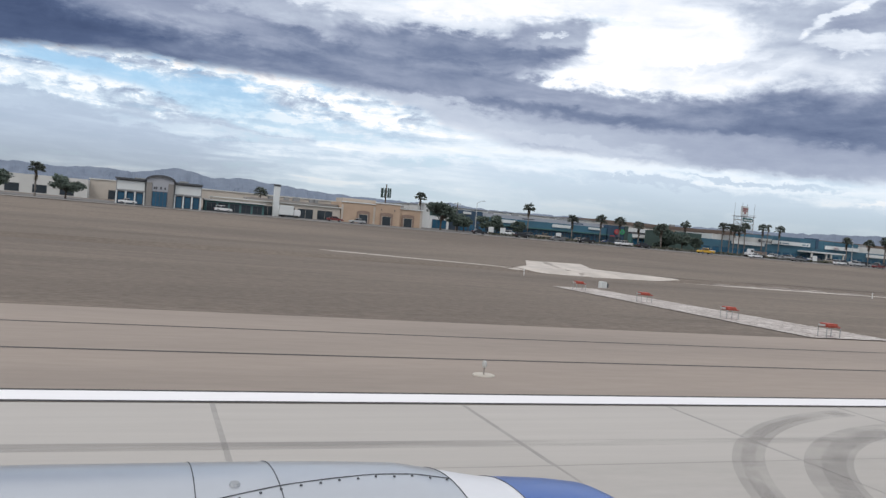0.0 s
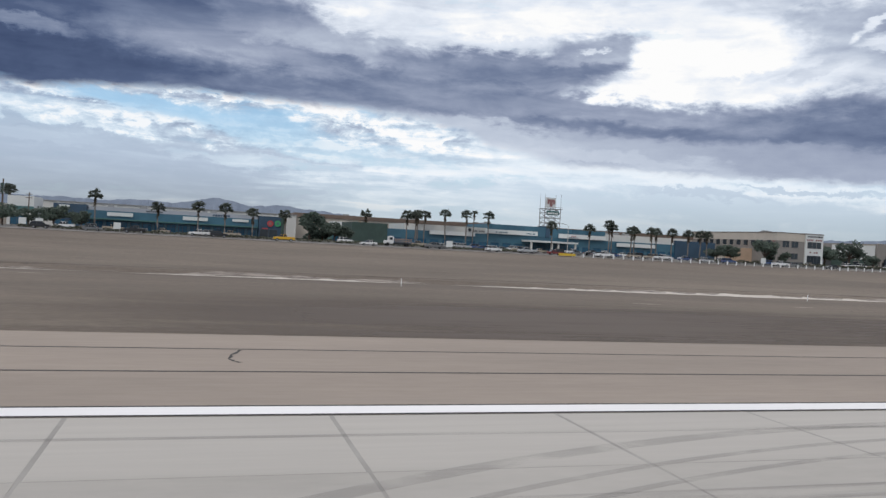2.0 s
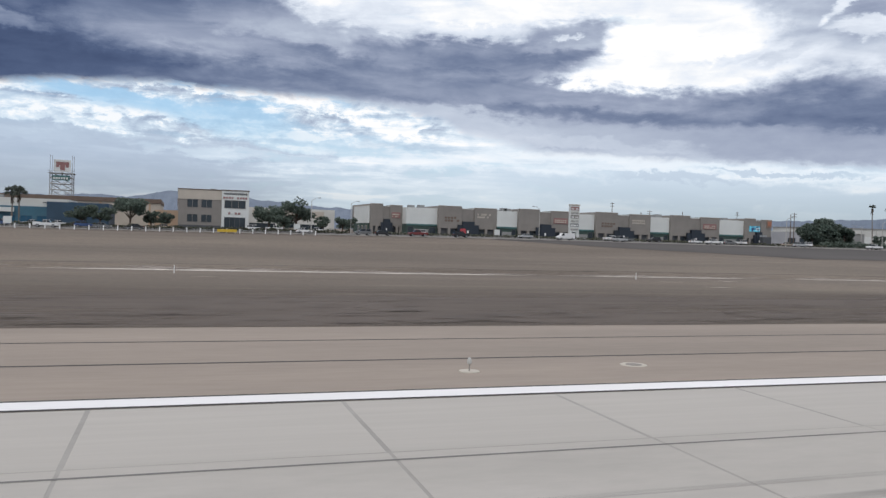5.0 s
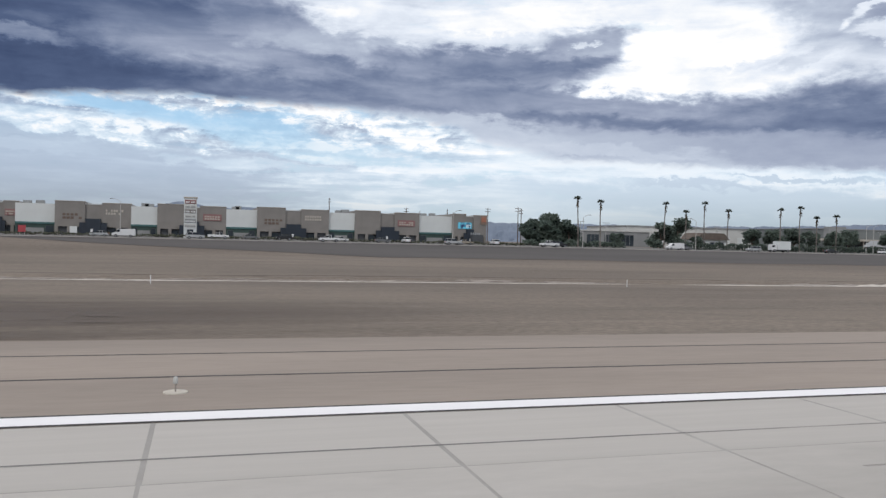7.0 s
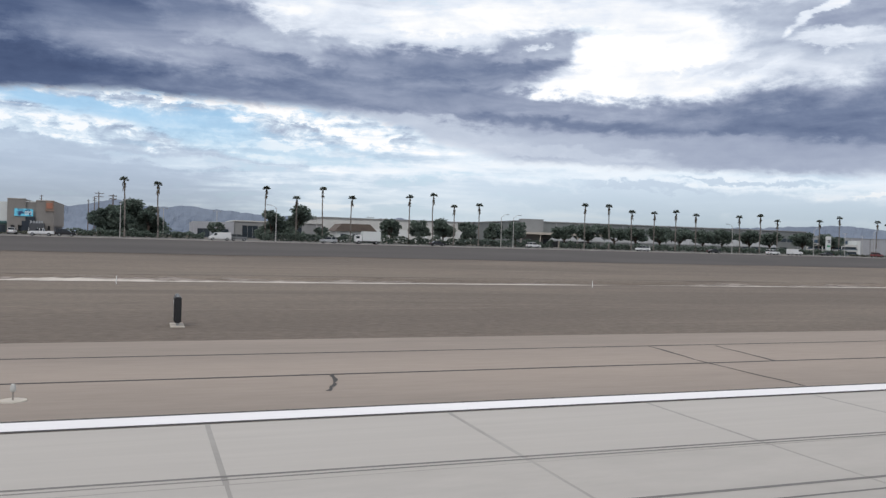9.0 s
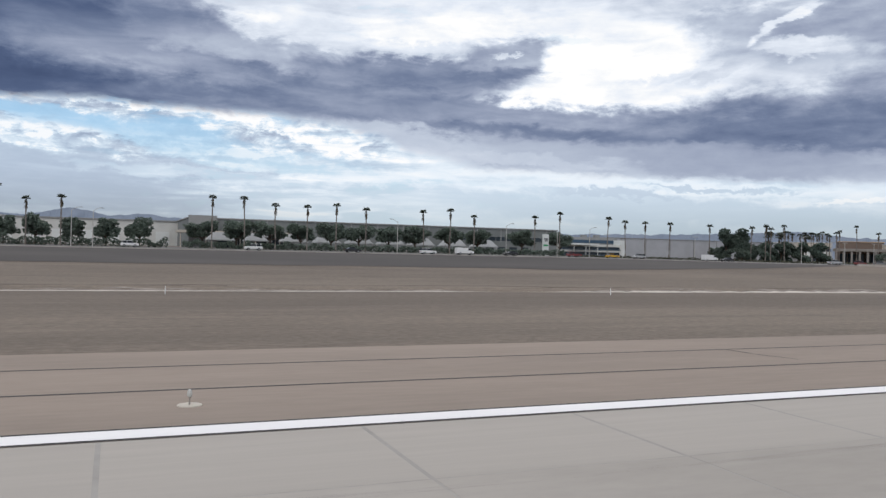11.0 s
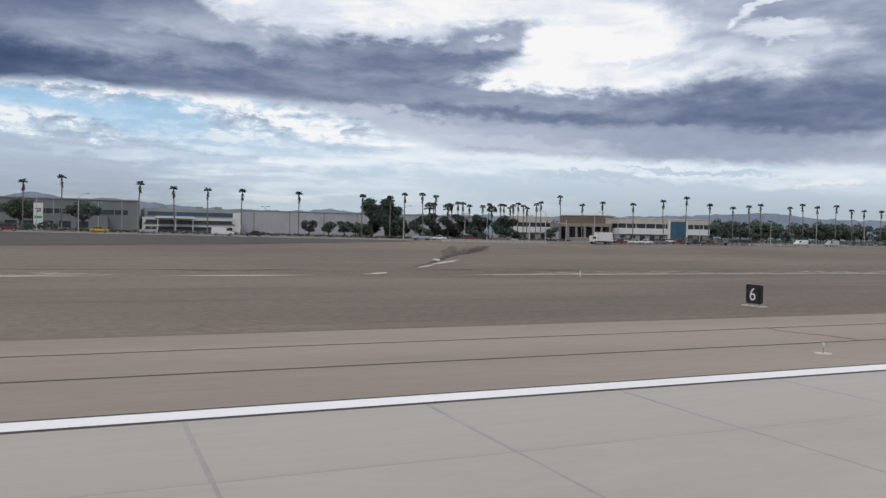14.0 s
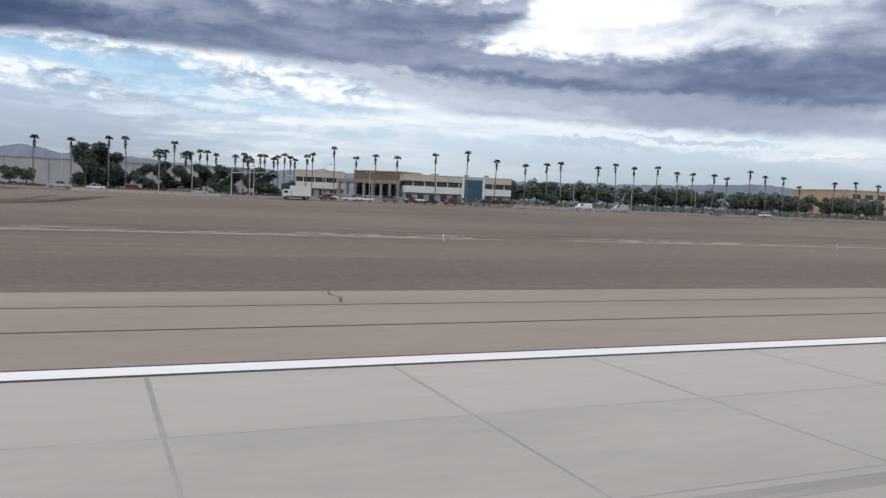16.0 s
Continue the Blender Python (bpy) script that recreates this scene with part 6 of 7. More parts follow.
def put_palm(x, y, top, i):
    g = lay(y, x)
    h = max(5.5, round((top - g - 1.0) / 0.8) * 0.8)
    short = h < 11.5
    key = (round(h, 1), i % 2)
    m = pose(S * x, S * y, S * g, 0, 0, (i * 67) % 360)
    if key not in palm_kinds:
        p = make_palm(h, int(h * 10) + i % 2, 1.3 if short else 0.82, "short full-crowned fan palm in front of shops" if short else "tall slender fan palm with a small ragged crown")
        p.matrix_world = m @ Matrix.Diagonal((S, S, S, 1))
        palm_kinds[key] = p
    else:
        copy_thing(palm_kinds[key], m)


PALMS_WEST = ((115.3, 240, 12.6), (131.6, 240, 10.9), (142.4, 240, 11), (149.8, 240, 11.4), (157.6, 240, 10.5), (166.8, 240, 10.9), (195.6, 266, 13), (205.8, 250, 13), (209, 251, 13.1), (213.5, 266, 14), (215.3, 264, 14.1), (222.8, 264, 15), (229.6, 262, 14.9), (232, 262, 15.5), (237.2, 261, 14.6), (252.1, 241.2, 12), (267.4, 245, 12.2), (273.6, 243, 13.6), (275, 244, 13.2), (280.7, 241, 12.2), (283, 243, 12), (288.5, 241, 12), (291.4, 243, 12.3), (296, 241, 11.8), (302.5, 241, 11.8), (308, 242, 11.8), (309.9, 241, 12.2))
PALMS_MID = ((591.0, 231.4, 18.8), (599.3, 232.6, 18.4), (629.3, 243.6, 19.5), (638.8, 245.2, 17.0), (647.1, 246.5, 19.8), (655.6, 245.1, 17.9), (672.4, 238.3, 18.4), (679.7, 237.4, 19.4), (686.7, 236.9, 16.3), (695.0, 236.7, 16.5), (733.8, 238.0, 18.1), (742.8, 237.2, 18.3), (751.6, 237.4, 17.2), (761.1, 238.0, 17.2), (769.9, 237.9, 17.9), (779.7, 239.6, 17.1), (798.5, 239.0, 16.9), (807.3, 238.7, 17.9), (816.3, 239.9, 16.3), (841.2, 244.8, 16.7), (850.7, 244.3, 18.4), (870.4, 244.7, 17.8), (880.3, 248.0, 16.4), (889.8, 249.3, 16.9), (899.3, 247.5, 16.8), (916.3, 245.5, 16.8))
PALMS_EAST = ((936.5, 245.7, 16.7), (945.8, 245.1, 15.9), (955.6, 258, 17.8), (960.2, 252.5, 17.5), (976, 278.8, 19), (1029.2, 277.4, 20.1), (1035, 270.8, 17.1), (1039.7, 263.6, 17.8), (1041.3, 246.5, 16.9), (1054.6, 245.9, 18.4), (1066.7, 247.7, 19.8), (1076.8, 246.5, 17.5), (1087.8, 245.5, 17.1), (1096.9, 246.1, 17.8), (1102.2, 245.4, 18.7), (1117.4, 245.5, 17.4), (1126.1, 246.5, 19.7), (1133.7, 246.5, 18.3), (1144.3, 246.5, 19.6), (1154.1, 246.5, 18), (1161.1, 246.5, 17.6), (1171.2, 246.5, 18), (1177.9, 246.5, 16.7), (1189.5, 246.5, 19.9), (1198.2, 246.5, 18.4), (1207.5, 246.5, 18.2), (1216.3, 246.5, 15.7), (1236, 247, 17.8), (1249, 247, 18.4), (1263, 247, 17.5), (1280, 248, 18.2), (1300, 248, 18))
PALMS_GROVE = ((970.6, 272, 14.8), (972.3, 272.4, 15.5), (978.9, 274.1, 14.7), (980.8, 274.6, 15.4), (983.2, 275.2, 16.5), (985.8, 275.9, 16.2), (988.7, 276.6, 15.6), (995.1, 278.2, 15.7), (998, 278.9, 16.1), (999.9, 279.3, 15), (1003.9, 280.2, 16.6), (1005.6, 280.6, 16.3), (1008.7, 281.4, 15.8), (1010.2, 281.7, 16.1), (1012.6, 282.2, 16.8), (1014.4, 281, 16.1), (1016, 281, 15.3), (1020, 281, 16.9), (1022.3, 281, 17.7))
for i, (x, y, top) in enumerate(PALMS_WEST):
    put_palm(x, y, top, i)
for i, (x, y, top) in enumerate(PALMS_MID):
    put_palm(x, y, top, i + 40)
for i, (x, y, top) in enumerate(PALMS_EAST):
    put_palm(x, y, top, i + 80)
for i, (x, y, top) in enumerate(PALMS_GROVE):
    put_palm(x, y, top, i + 120)
for x, y, top in ((-28, 229, 10.7), (30, 246, 9.6), (88, 270, 14.0)):
    put_palm(x, y, top, 7)


def tree_mesh(height, width, seed, leaf=0.55, count=1500, low=0.18):
    """Trunk with limbs, and a crown of many small leaves on lobes of uneven size."""
    r = random.Random(seed)
    wood = bmesh.new()
    tube(wood, ((0, 0, -0.4), (0.05, 0, height * 0.25), (0.1, 0.1, height * 0.55)), (0.05 * height ** 0.9, 0.04 * height ** 0.9, 0.02 * height ** 0.9), 8)
    lobes = []
    for k in range(13):
        a = k * 2.4 + r.uniform(-0.4, 0.4)
        zz = height * r.uniform(low + 0.18, 0.86)
        if low < 0.07:
            # bushy to the ground
            zz = height * (0.10 + 0.78 * ((k * 0.618) % 1.0))
            taper = (1.08 - zz / height) ** 0.55
        else:
            taper = math.sin(math.pi * min(0.92, max(0.15, (zz / height - low) / (1.05 - low)))) ** 0.6
        rad = 0.5 * width * taper * r.uniform(0.45, 0.8)
        c = Vector((math.cos(a) * rad, math.sin(a) * rad, zz))
        lobes.append((c, width * r.uniform(0.17, 0.27), height * r.uniform(0.10, 0.17)))
        if k % 2 == 0:
            tube(wood, ((0.05, 0, height * 0.28), tuple(c * 0.6 + Vector((0, 0, 0.1 * height))), tuple(c)), (0.02 * height, 0.012 * height, 0.004 * height), 5)
    lv = bmesh.new()
    for k in range(count):
        c, wr, hr = lobes[k % len(lobes)]
        d = Vector((r.gauss(0, 1), r.gauss(0, 1), r.gauss(0, 1))).normalized() * r.uniform(0.55, 1.08)
        p = c + Vector((d.x * wr, d.y * wr, d.z * hr))
        if p.z < height * low:
            p.z = height * low + r.uniform(0, 0.3)
        u = Vector((r.gauss(0, 1), r.gauss(0, 1), r.gauss(0, 0.6))).normalized()
        w = u.cross(Vector((r.gauss(0, 1), r.gauss(0, 1), r.gauss(0, 1)))).normalized()
        s = leaf * r.uniform(0.6, 1.25)
        lv.faces.new([lv.verts.new(q) for q in (p - u * s, p + w * s * 0.55, p + u * s, p - w * s * 0.55)])
    return wood, lv


def make_tree(name, height, width, seed, mat, label, cat, group="", **kw):
    t = thing(name, 0, 0, 0, 0, label, cat, group)
    wood, lv = tree_mesh(height, width, seed, **kw)
    part("trunk", wood, M["bark"], t)
    part("crown", lv, M[mat], t, "dense crown of small leaves")
    return t


def plant(kinds, spots):
    used = set()
    for i, (x, y) in enumerate(spots):
        k = i % len(kinds)
        m = pose(S * x, S * y, S * lay(y, x), 0, 0, (i * 71) % 360)
        if k in used:
            copy_thing(kinds[k], m)
        else:
            used.add(k)
            kinds[k].matrix_world = m @ Matrix.Diagonal((S, S, S, 1))


round_kinds = [make_tree("shade_tree", 7.6 + 0.5 * k, 6.6 + 0.4 * k, 20 + k, "leaf", "round clipped dark green shade tree beside a hedge", "tree", "round street trees") for k in range(3)]
plant(round_kinds, [(670, 250), (680, 251), (688, 250), (697, 251), (706, 250), (715, 252)])
wide_kinds = [make_tree("street_tree", 8.4 + 0.4 * k, 8.8 + 0.5 * k, 25 + k, "leaf", "round-headed dark green street tree on a bare trunk", "tree", "wide street trees", count=2300, leaf=0.5, low=0.30) for k in range(3)]
plant(wide_kinds, [(x, 249 + (k % 2)) for k, x in enumerate((732.3, 742.3, 752.3, 761.8, 771.2, 780.5, 790.2, 799.7, 811.5, 822.0))] + [(840.1, 252), (855.9, 253)])
big_kinds = [make_tree("broad_tree", 11.5, 12.5, 41, "leaf", "large dark green broadleaf tree beside the road", "tree", count=2600, leaf=0.6, low=0.04),
             make_tree("broad_tree", 9.6, 10, 42, "leaf", "dark green broadleaf tree with an uneven crown", "tree", count=2200, leaf=0.6, low=0.04)]
plant(big_kinds, [(591, 254), (598, 254), (594, 258), (632, 250), (640, 252), (586, 258)])
pine_kinds = [make_tree("pine_tree", 14.2, 11.0, 51, "darkleaf", "tall dark pine with a full ragged crown", "tree", count=3200, leaf=0.6, low=0.05),
              make_tree("pine_tree", 11.5, 10.0, 52, "darkleaf", "dark evergreen tree with a full ragged crown", "tree", count=2200, leaf=0.6, low=0.06)]
plant(pine_kinds, [(952.5, 268), (957.5, 271), (949.5, 274)])
low_kinds = [make_tree("evergreen_tree", 8.4 + k, 9.0, 55 + k, "darkleaf", "dark evergreen tree in a grove of palms", "tree", "evergreen grove", count=1800, leaf=0.55, low=0.05) for k in range(2)]
plant(low_kinds, [(966, 270), (972, 273), (978, 272), (984, 275), (994, 276), (1001, 274), (584, 253), (590, 251), (597, 250.5), (989, 272), (1006, 276), (175.5, 252), (180, 255)])
line_kinds = [make_tree("screen_tree", 9.8 + k * 0.9, 10.5, 61 + k, "leaf", "dark green tree in a dense screen of trees", "tree", "tree screen", count=1500, low=0.1) for k in range(3)]
plant(line_kinds, [(1098 + 6.2 * k, 274 + (k * 37) % 9) for k in range(34)] + [(378, 262), (386, 258)])
spread_kinds = [make_tree("spreading_tree", 6.2 + 0.4 * k, 8.2, 81 + k, "leaf", "low spreading green tree beside the road", "tree", "spreading trees", count=1300, leaf=0.45, low=0.22) for k in range(2)]
plant(spread_kinds, [(-21, 230), (-38, 231), (324, 255), (329, 254), (92, 243), (104, 246), (183, 250)])
lone_kinds = [make_tree("mop_tree", 9.2, 8.4, 91, "leaf", "round-headed green tree on a bare trunk beside the showroom", "tree", count=1700, leaf=0.5, low=0.34)]
plant(lone_kinds, [(337.5, 246), (84.5, 238)])
small_kinds = [make_tree("young_tree", 5.4, 4.6, 71 + k, "leaf", "small bushy green tree in a planting bed", "tree", "young trees", count=700, leaf=0.42) for k in range(2)]
plant(small_kinds, [(926, 246), (931, 246), (935, 247), (920, 247), (380, 240), (394, 256), (402, 252), (186, 246), (109, 250), (343, 250), (347, 247), (97, 250), (648, 252), (616, 252), (398, 243), (112, 240), (1006, 246), (1110, 240), (1098, 244)])


def shrub_row(name, x0, x1, y, h, w, seed, label, count, mat="shrub"):
    bm = bmesh.new()
    r = random.Random(seed)
    for k in range(count):
        x = r.uniform(x0, x1)
        lump = 0.6 + 0.4 * noise.noise((x * 0.35, seed, 0))
        p = Vector((x, y + r.uniform(-w, w), lay(y, x) + r.random() ** 0.7 * h * lump))
        u = Vector((r.gauss(0, 1), r.gauss(0, 1), r.gauss(0, 0.6))).normalized()
        q = u.cross(Vector((r.gauss(0, 1), r.gauss(0, 1), r.gauss(0, 1)))).normalized()
        s = 0.34 * r.uniform(0.6, 1.3)
        bm.faces.new([bm.verts.new(c) for c in (p - u * s, p + q * s * 0.6, p + u * s, p - q * s * 0.6)])
    sheet(name, bm, M[mat], label, "shrubs", "stuff")


shrub_row("shrubs", 98, 240, 232, 1.3, 1.0, 3, "low dusty green shrubs along the car park", 3200)
shrub_row("shrubs", 300, 398, 233, 1.7, 1.4, 4, "low grey-green shrubs before the showroom", 3600)
shrub_row("shrubs", 406, 575, 236, 1.4, 1.0, 5, "low dusty shrubs before the strip mall", 3600)
shrub_row("hedge", 576, 612, 240, 3.0, 1.5, 6, "dark green overgrown hedge by the road", 2600, "leaf")
shrub_row("hedge", 628, 722, 238, 3.6, 0.9, 7, "long clipped dark green hedge behind the road", 6500, "leaf")
shrub_row("hedge", 726, 850, 240, 3.2, 0.9, 8, "long dark green hedge behind the road", 7500, "leaf")
shrub_row("shrubs", 850, 1010, 240, 1.2, 1.2, 9, "low shrubs beside the road", 3000)
shrub_row("hedge", 1060, 1300, 250, 3.2, 2.0, 10, "dark undergrowth below the tree screen", 8000, "leaf")


# ---- far mountains ----
def ridge(dist, table, mat, seed, jag):
    az = np.array([a for a, _ in table])
    el = np.array([e for _, e in table])
    bm = bmesh.new()
    rows = []
    cx = 540.0
    for i in range(900):
        a = -35 + 110 * i / 899
        e = float(np.interp(a, az, el)) + jag * noise.fractal((a * 1.3, seed, 0), 0.9, 2.1, 6)
        h = dist * math.tan(radians(max(e, 0.3))) + EYE
        d = Vector((math.sin(radians(a)), math.cos(radians(a)), 0))
        col = []
        for k in range(7):
            f = k / 6
            rr = dist - (1 - f) * 900 * (1 + 0.3 * noise.noise((a * 2, k, seed)))
            zz = h * f ** 1.2 + (0 if k in (0, 6) else 30 * noise.noise((a * 2.2, k * 0.8, seed)))
            col.append(bm.verts.new((cx + d.x * rr, d.y * rr, max(zz, -5))))
        rows.append(col)
    for c0, c1 in zip(rows, rows[1:]):
        for k in range(6):
            bm.faces.new((c0[k], c1[k], c1[k + 1], c0[k + 1]))
    sheet("mountain_backdrop", bm, M[mat], "hazy blue-grey desert mountains on the horizon", "mountains")


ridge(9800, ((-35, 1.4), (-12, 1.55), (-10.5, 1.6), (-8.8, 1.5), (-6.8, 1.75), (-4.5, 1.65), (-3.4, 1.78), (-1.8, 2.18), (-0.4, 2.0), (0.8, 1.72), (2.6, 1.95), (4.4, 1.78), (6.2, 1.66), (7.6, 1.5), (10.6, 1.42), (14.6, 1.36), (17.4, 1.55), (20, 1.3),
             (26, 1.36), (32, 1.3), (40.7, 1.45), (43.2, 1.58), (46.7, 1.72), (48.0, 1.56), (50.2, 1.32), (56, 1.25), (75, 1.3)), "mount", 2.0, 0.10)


# ---- vehicles ----
PROFILE = {
    "car": ([(-2.25, 0.35), (2.3, 0.35), (2.32, 0.62), (2.1, 0.80), (1.05, 0.93), (-1.55, 0.98), (-2.2, 0.92), (-2.3, 0.6)],
            [(-1.75, 0.96), (0.98, 0.92), (0.30, 1.42), (-0.95, 1.44)], 0.88, 0.33),
    "suv": ([(-2.25, 0.42), (2.3, 0.42), (2.34, 0.78), (2.15, 1.0), (1.15, 1.10), (-2.2, 1.12), (-2.32, 0.7)],
            [(-2.2, 1.1), (1.1, 1.08), (0.45, 1.68), (-1.95, 1.72)], 0.92, 0.37),
    "pickup": ([(-2.8, 0.5), (2.75, 0.5), (2.8, 0.85), (2.65, 1.08), (1.35, 1.18), (-2.75, 1.16), (-2.82, 0.8)],
               [(-0.75, 1.16), (1.3, 1.16), (0.75, 1.78), (-0.55, 1.80)], 0.97, 0.40),
    "van": ([(-2.75, 0.45), (2.6, 0.45), (2.7, 0.8), (2.55, 1.1), (1.75, 1.30), (1.25, 2.05), (-2.7, 2.15), (-2.8, 0.8)],
            [(0.75, 1.36), (1.72, 1.30), (1.28, 1.92), (0.75, 1.95)], 0.98, 0.38),
}
car_kinds = {}


def make_car(kind, colour):
    lower, cabin, half, wr = PROFILE[kind]
    words = {"car": "sedan", "suv": "sport utility car", "pickup": "pickup truck", "van": "panel van"}[kind]
    t = thing("pickup_truck" if kind == "pickup" else "van" if kind == "van" else "car", 0, 0, 0, 0, "%s %s standing along the road" % (colour, words), "van" if kind == "van" else "pickup truck" if kind == "pickup" else "car", "cars by the road")
    bm = bmesh.new()
    prism(bm, lower, -half, half)
    bmesh.ops.recalc_face_normals(bm, faces=bm.faces[:])
    bmesh.ops.bevel(bm, geom=[e for e in bm.edges if abs(e.verts[0].co.y - e.verts[1].co.y) < 0.01], offset=0.09, segments=2, affect="EDGES")
    if kind == "pickup":
        box(bm, -2.72, -half + 0.12, 1.17, -0.8, -half + 0.2, 1.22)
    part("body", bm, PAINT[colour], t)
    if kind == "van":
        bm = bmesh.new()
        prism(bm, cabin, -half - 0.01, half + 0.01)
        part("cab_glass", bm, M["carglass"], t)
    else:
        bm = bmesh.new()
        prism(bm, cabin, -half * 0.86, half * 0.86)
        for v in bm.verts:
            if v.co.z > 1.3:
                v.co.y *= 0.86
        part("glasshouse", bm, M["carglass"], t, "dark window glass")
        top = max(z for _, z in cabin)
        xs = [x for x, z in cabin if z > top - 0.2]
        part("roof", soft_box(min(xs) - 0.06, -half * 0.75, top - 0.05, max(xs) + 0.06, half * 0.75, top + 0.05, r=0.03), PAINT[colour], t)
        for x in (min(xs) + 0.1, (min(xs) + max(xs)) / 2 + 0.1):
            part("pillar", one_box(x - 0.05, -half * 0.88, 0.95, x + 0.05, half * 0.88, top - 0.03), PAINT[colour], t)
    wb = 1.35 if kind in ("car", "suv") else 1.75
    for x in (-wb, wb):
        for y in (-half, half - 0.22):
            w = part("wheel", rod((x, y - 0.015, wr), (x, y + 0.235, wr), wr, n=16), M["tyre"], t)
            part("rim", rod((x, y - 0.03 if y < 0 else y + 0.236, wr), (x, y - 0.012 if y < 0 else y + 0.252, wr), wr * 0.6, n=12), M["rim"], w)
    fx = max(x for x, _ in lower) - 0.03
    for y in (-half * 0.75, half * 0.75):
        part("headlight", soft_box(fx - 0.1, y - 0.16, 0.66, fx + 0.02, y + 0.16, 0.82, r=0.02), M["lamp"], t)
        part("tail_light", one_box(-fx - 0.05, y - 0.12, 0.7, -fx + 0.06, y + 0.12, 0.9), M["red"], t)
    return t


def put_car(kind, colour, x, y, rz=0):
    m = pose(S * x, S * y, S * (lay(y, x) + 0.06), 0, 0, rz)
    if (kind, colour) not in car_kinds:
        c = make_car(kind, colour)
        c.matrix_world = m @ Matrix.Diagonal((S, S, S, 1))
        car_kinds[(kind, colour)] = c
    else:
        copy_thing(car_kinds[(kind, colour)], m)


CARS = (("car", "white", -6, 226, 0), ("suv", "white", 18, 226, 0), ("car", "silver", 55, 226, 180), ("car", "black", 91, 222, 0), ("car", "red", 49, 228, 0), ("pickup", "grey", 22, 233, 0), ("suv", "black", 105, 222, 0), ("car", "grey", 117, 222, 0), ("pickup", "black", 127, 222, 180),
        ("pickup", "white", 143, 226, 180), ("suv", "silver", 146, 232, 0), ("suv", "black", 148, 222, 0), ("pickup", "gold", 164, 212, 180), ("car", "white", 187, 216, 180), ("suv", "white", 184, 236, 0), ("pickup", "grey", 206, 217, 0), ("car", "silver", 212, 232, 0),
        ("suv", "white", 223, 216, 0), ("pickup", "silver", 235, 220, 180), ("car", "red", 243, 218, 0), ("suv", "grey", 239, 230, 0), ("suv", "black", 250, 232, 180), ("pickup", "white", 258, 216, 180), ("car", "grey", 262, 228, 0), ("pickup", "white", 285, 228, 180),
        ("car", "silver", 297, 222, 0))
CARS_MID = (("suv", "blue", 308, 226, 0), ("pickup", "white", 320, 216, 0), ("car", "grey", 332, 224, 0), ("car", "black", 340, 216, 180), ("suv", "blue", 327, 230, 0), ("car", "tan", 347, 234, 0), ("car", "white", 384, 226, 0),
        ("suv", "grey", 398, 214, 180), ("car", "black", 404, 216, 0), ("pickup", "red", 414, 216, 180), ("suv", "black", 426, 214, 0), ("suv", "white", 421, 236, 90), ("van", "white", 459, 215, 180), ("car", "silver", 452, 228, 180), ("suv", "silver", 476, 213, 0), ("pickup", "white", 482, 228, 0),
        ("car", "grey", 491, 234, 0), ("suv", "black", 500, 232, 180), ("pickup", "white", 510, 214, 180), ("car", "white", 516, 232, 0), ("car", "grey", 528, 230, 0), ("suv", "white", 536, 234, 90), ("suv", "silver", 545, 216, 0), ("car", "tan", 554, 232, 0),
        ("suv", "white", 564, 234, 90), ("pickup", "white", 573, 213, 180), ("suv", "black", 578, 217, 0), ("van", "white", 614, 213, 180), ("suv", "grey", 619, 216, 0), ("suv", "silver", 642, 213, 180), ("car", "black", 674, 216, 0), ("suv", "white", 712, 232, 0))
CARS_EAST = (("suv", "white", 742, 216, 180), ("car", "black", 769, 216, 0), ("suv", "white", 790, 213, 0), ("van", "white", 803, 217, 0), ("car", "black", 819, 219, 180), ("suv", "red", 840, 217, 0), ("car", "gold", 860, 226, 0), ("suv", "silver", 872, 228, 180), ("van", "white", 889, 213, 0), ("car", "black", 897, 214, 180),
             ("pickup", "silver", 944, 213, 0), ("car", "white", 952, 220, 180), ("suv", "red", 961, 217, 0), ("pickup", "grey", 972, 218, 0), ("car", "silver", 977, 222, 0), ("suv", "white", 1010, 213, 0), ("car", "white", 1015, 210, 0), ("car", "red", 1008, 208, 0), ("suv", "silver", 1021, 222, 0), ("car", "white", 1019, 210, 180),
             ("suv", "grey", 1027, 212, 0), ("car", "red", 1033, 211, 0), ("car", "black", 1038, 210, 180), ("pickup", "white", 1039, 224, 0), ("car", "red", 1045, 211, 0), ("car", "grey", 1050, 211, 0), ("suv", "black", 1054, 210, 180), ("pickup", "black", 1058, 209, 0), ("suv", "black", 1063, 212, 0), ("van", "white", 1094, 218, 180), ("van", "silver", 1105, 214, 180), ("car", "grey", 1144, 214, 0), ("suv", "white", 1168, 216, 0))
for c in CARS + CARS_MID + CARS_EAST:
    put_car(*c)


# rows of parked cars before the blue mall and the showroom
lot = random.Random(17)
for x0, x1, y in ((206, 250, 236), (214, 246, 246), (256, 300, 232), (262, 322, 246), (372, 396, 244), (108, 160, 238)):
    x = x0
    while x < x1:
        put_car(lot.choice(("car", "car", "suv", "pickup")), lot.choice(("white", "silver", "grey", "black", "white", "blue", "tan")), x, y + lot.uniform(-0.6, 0.6), lot.choice((0, 180)) + lot.uniform(-3, 3))
        x += lot.choice((6.0, 6.4, 7.2, 11.5))


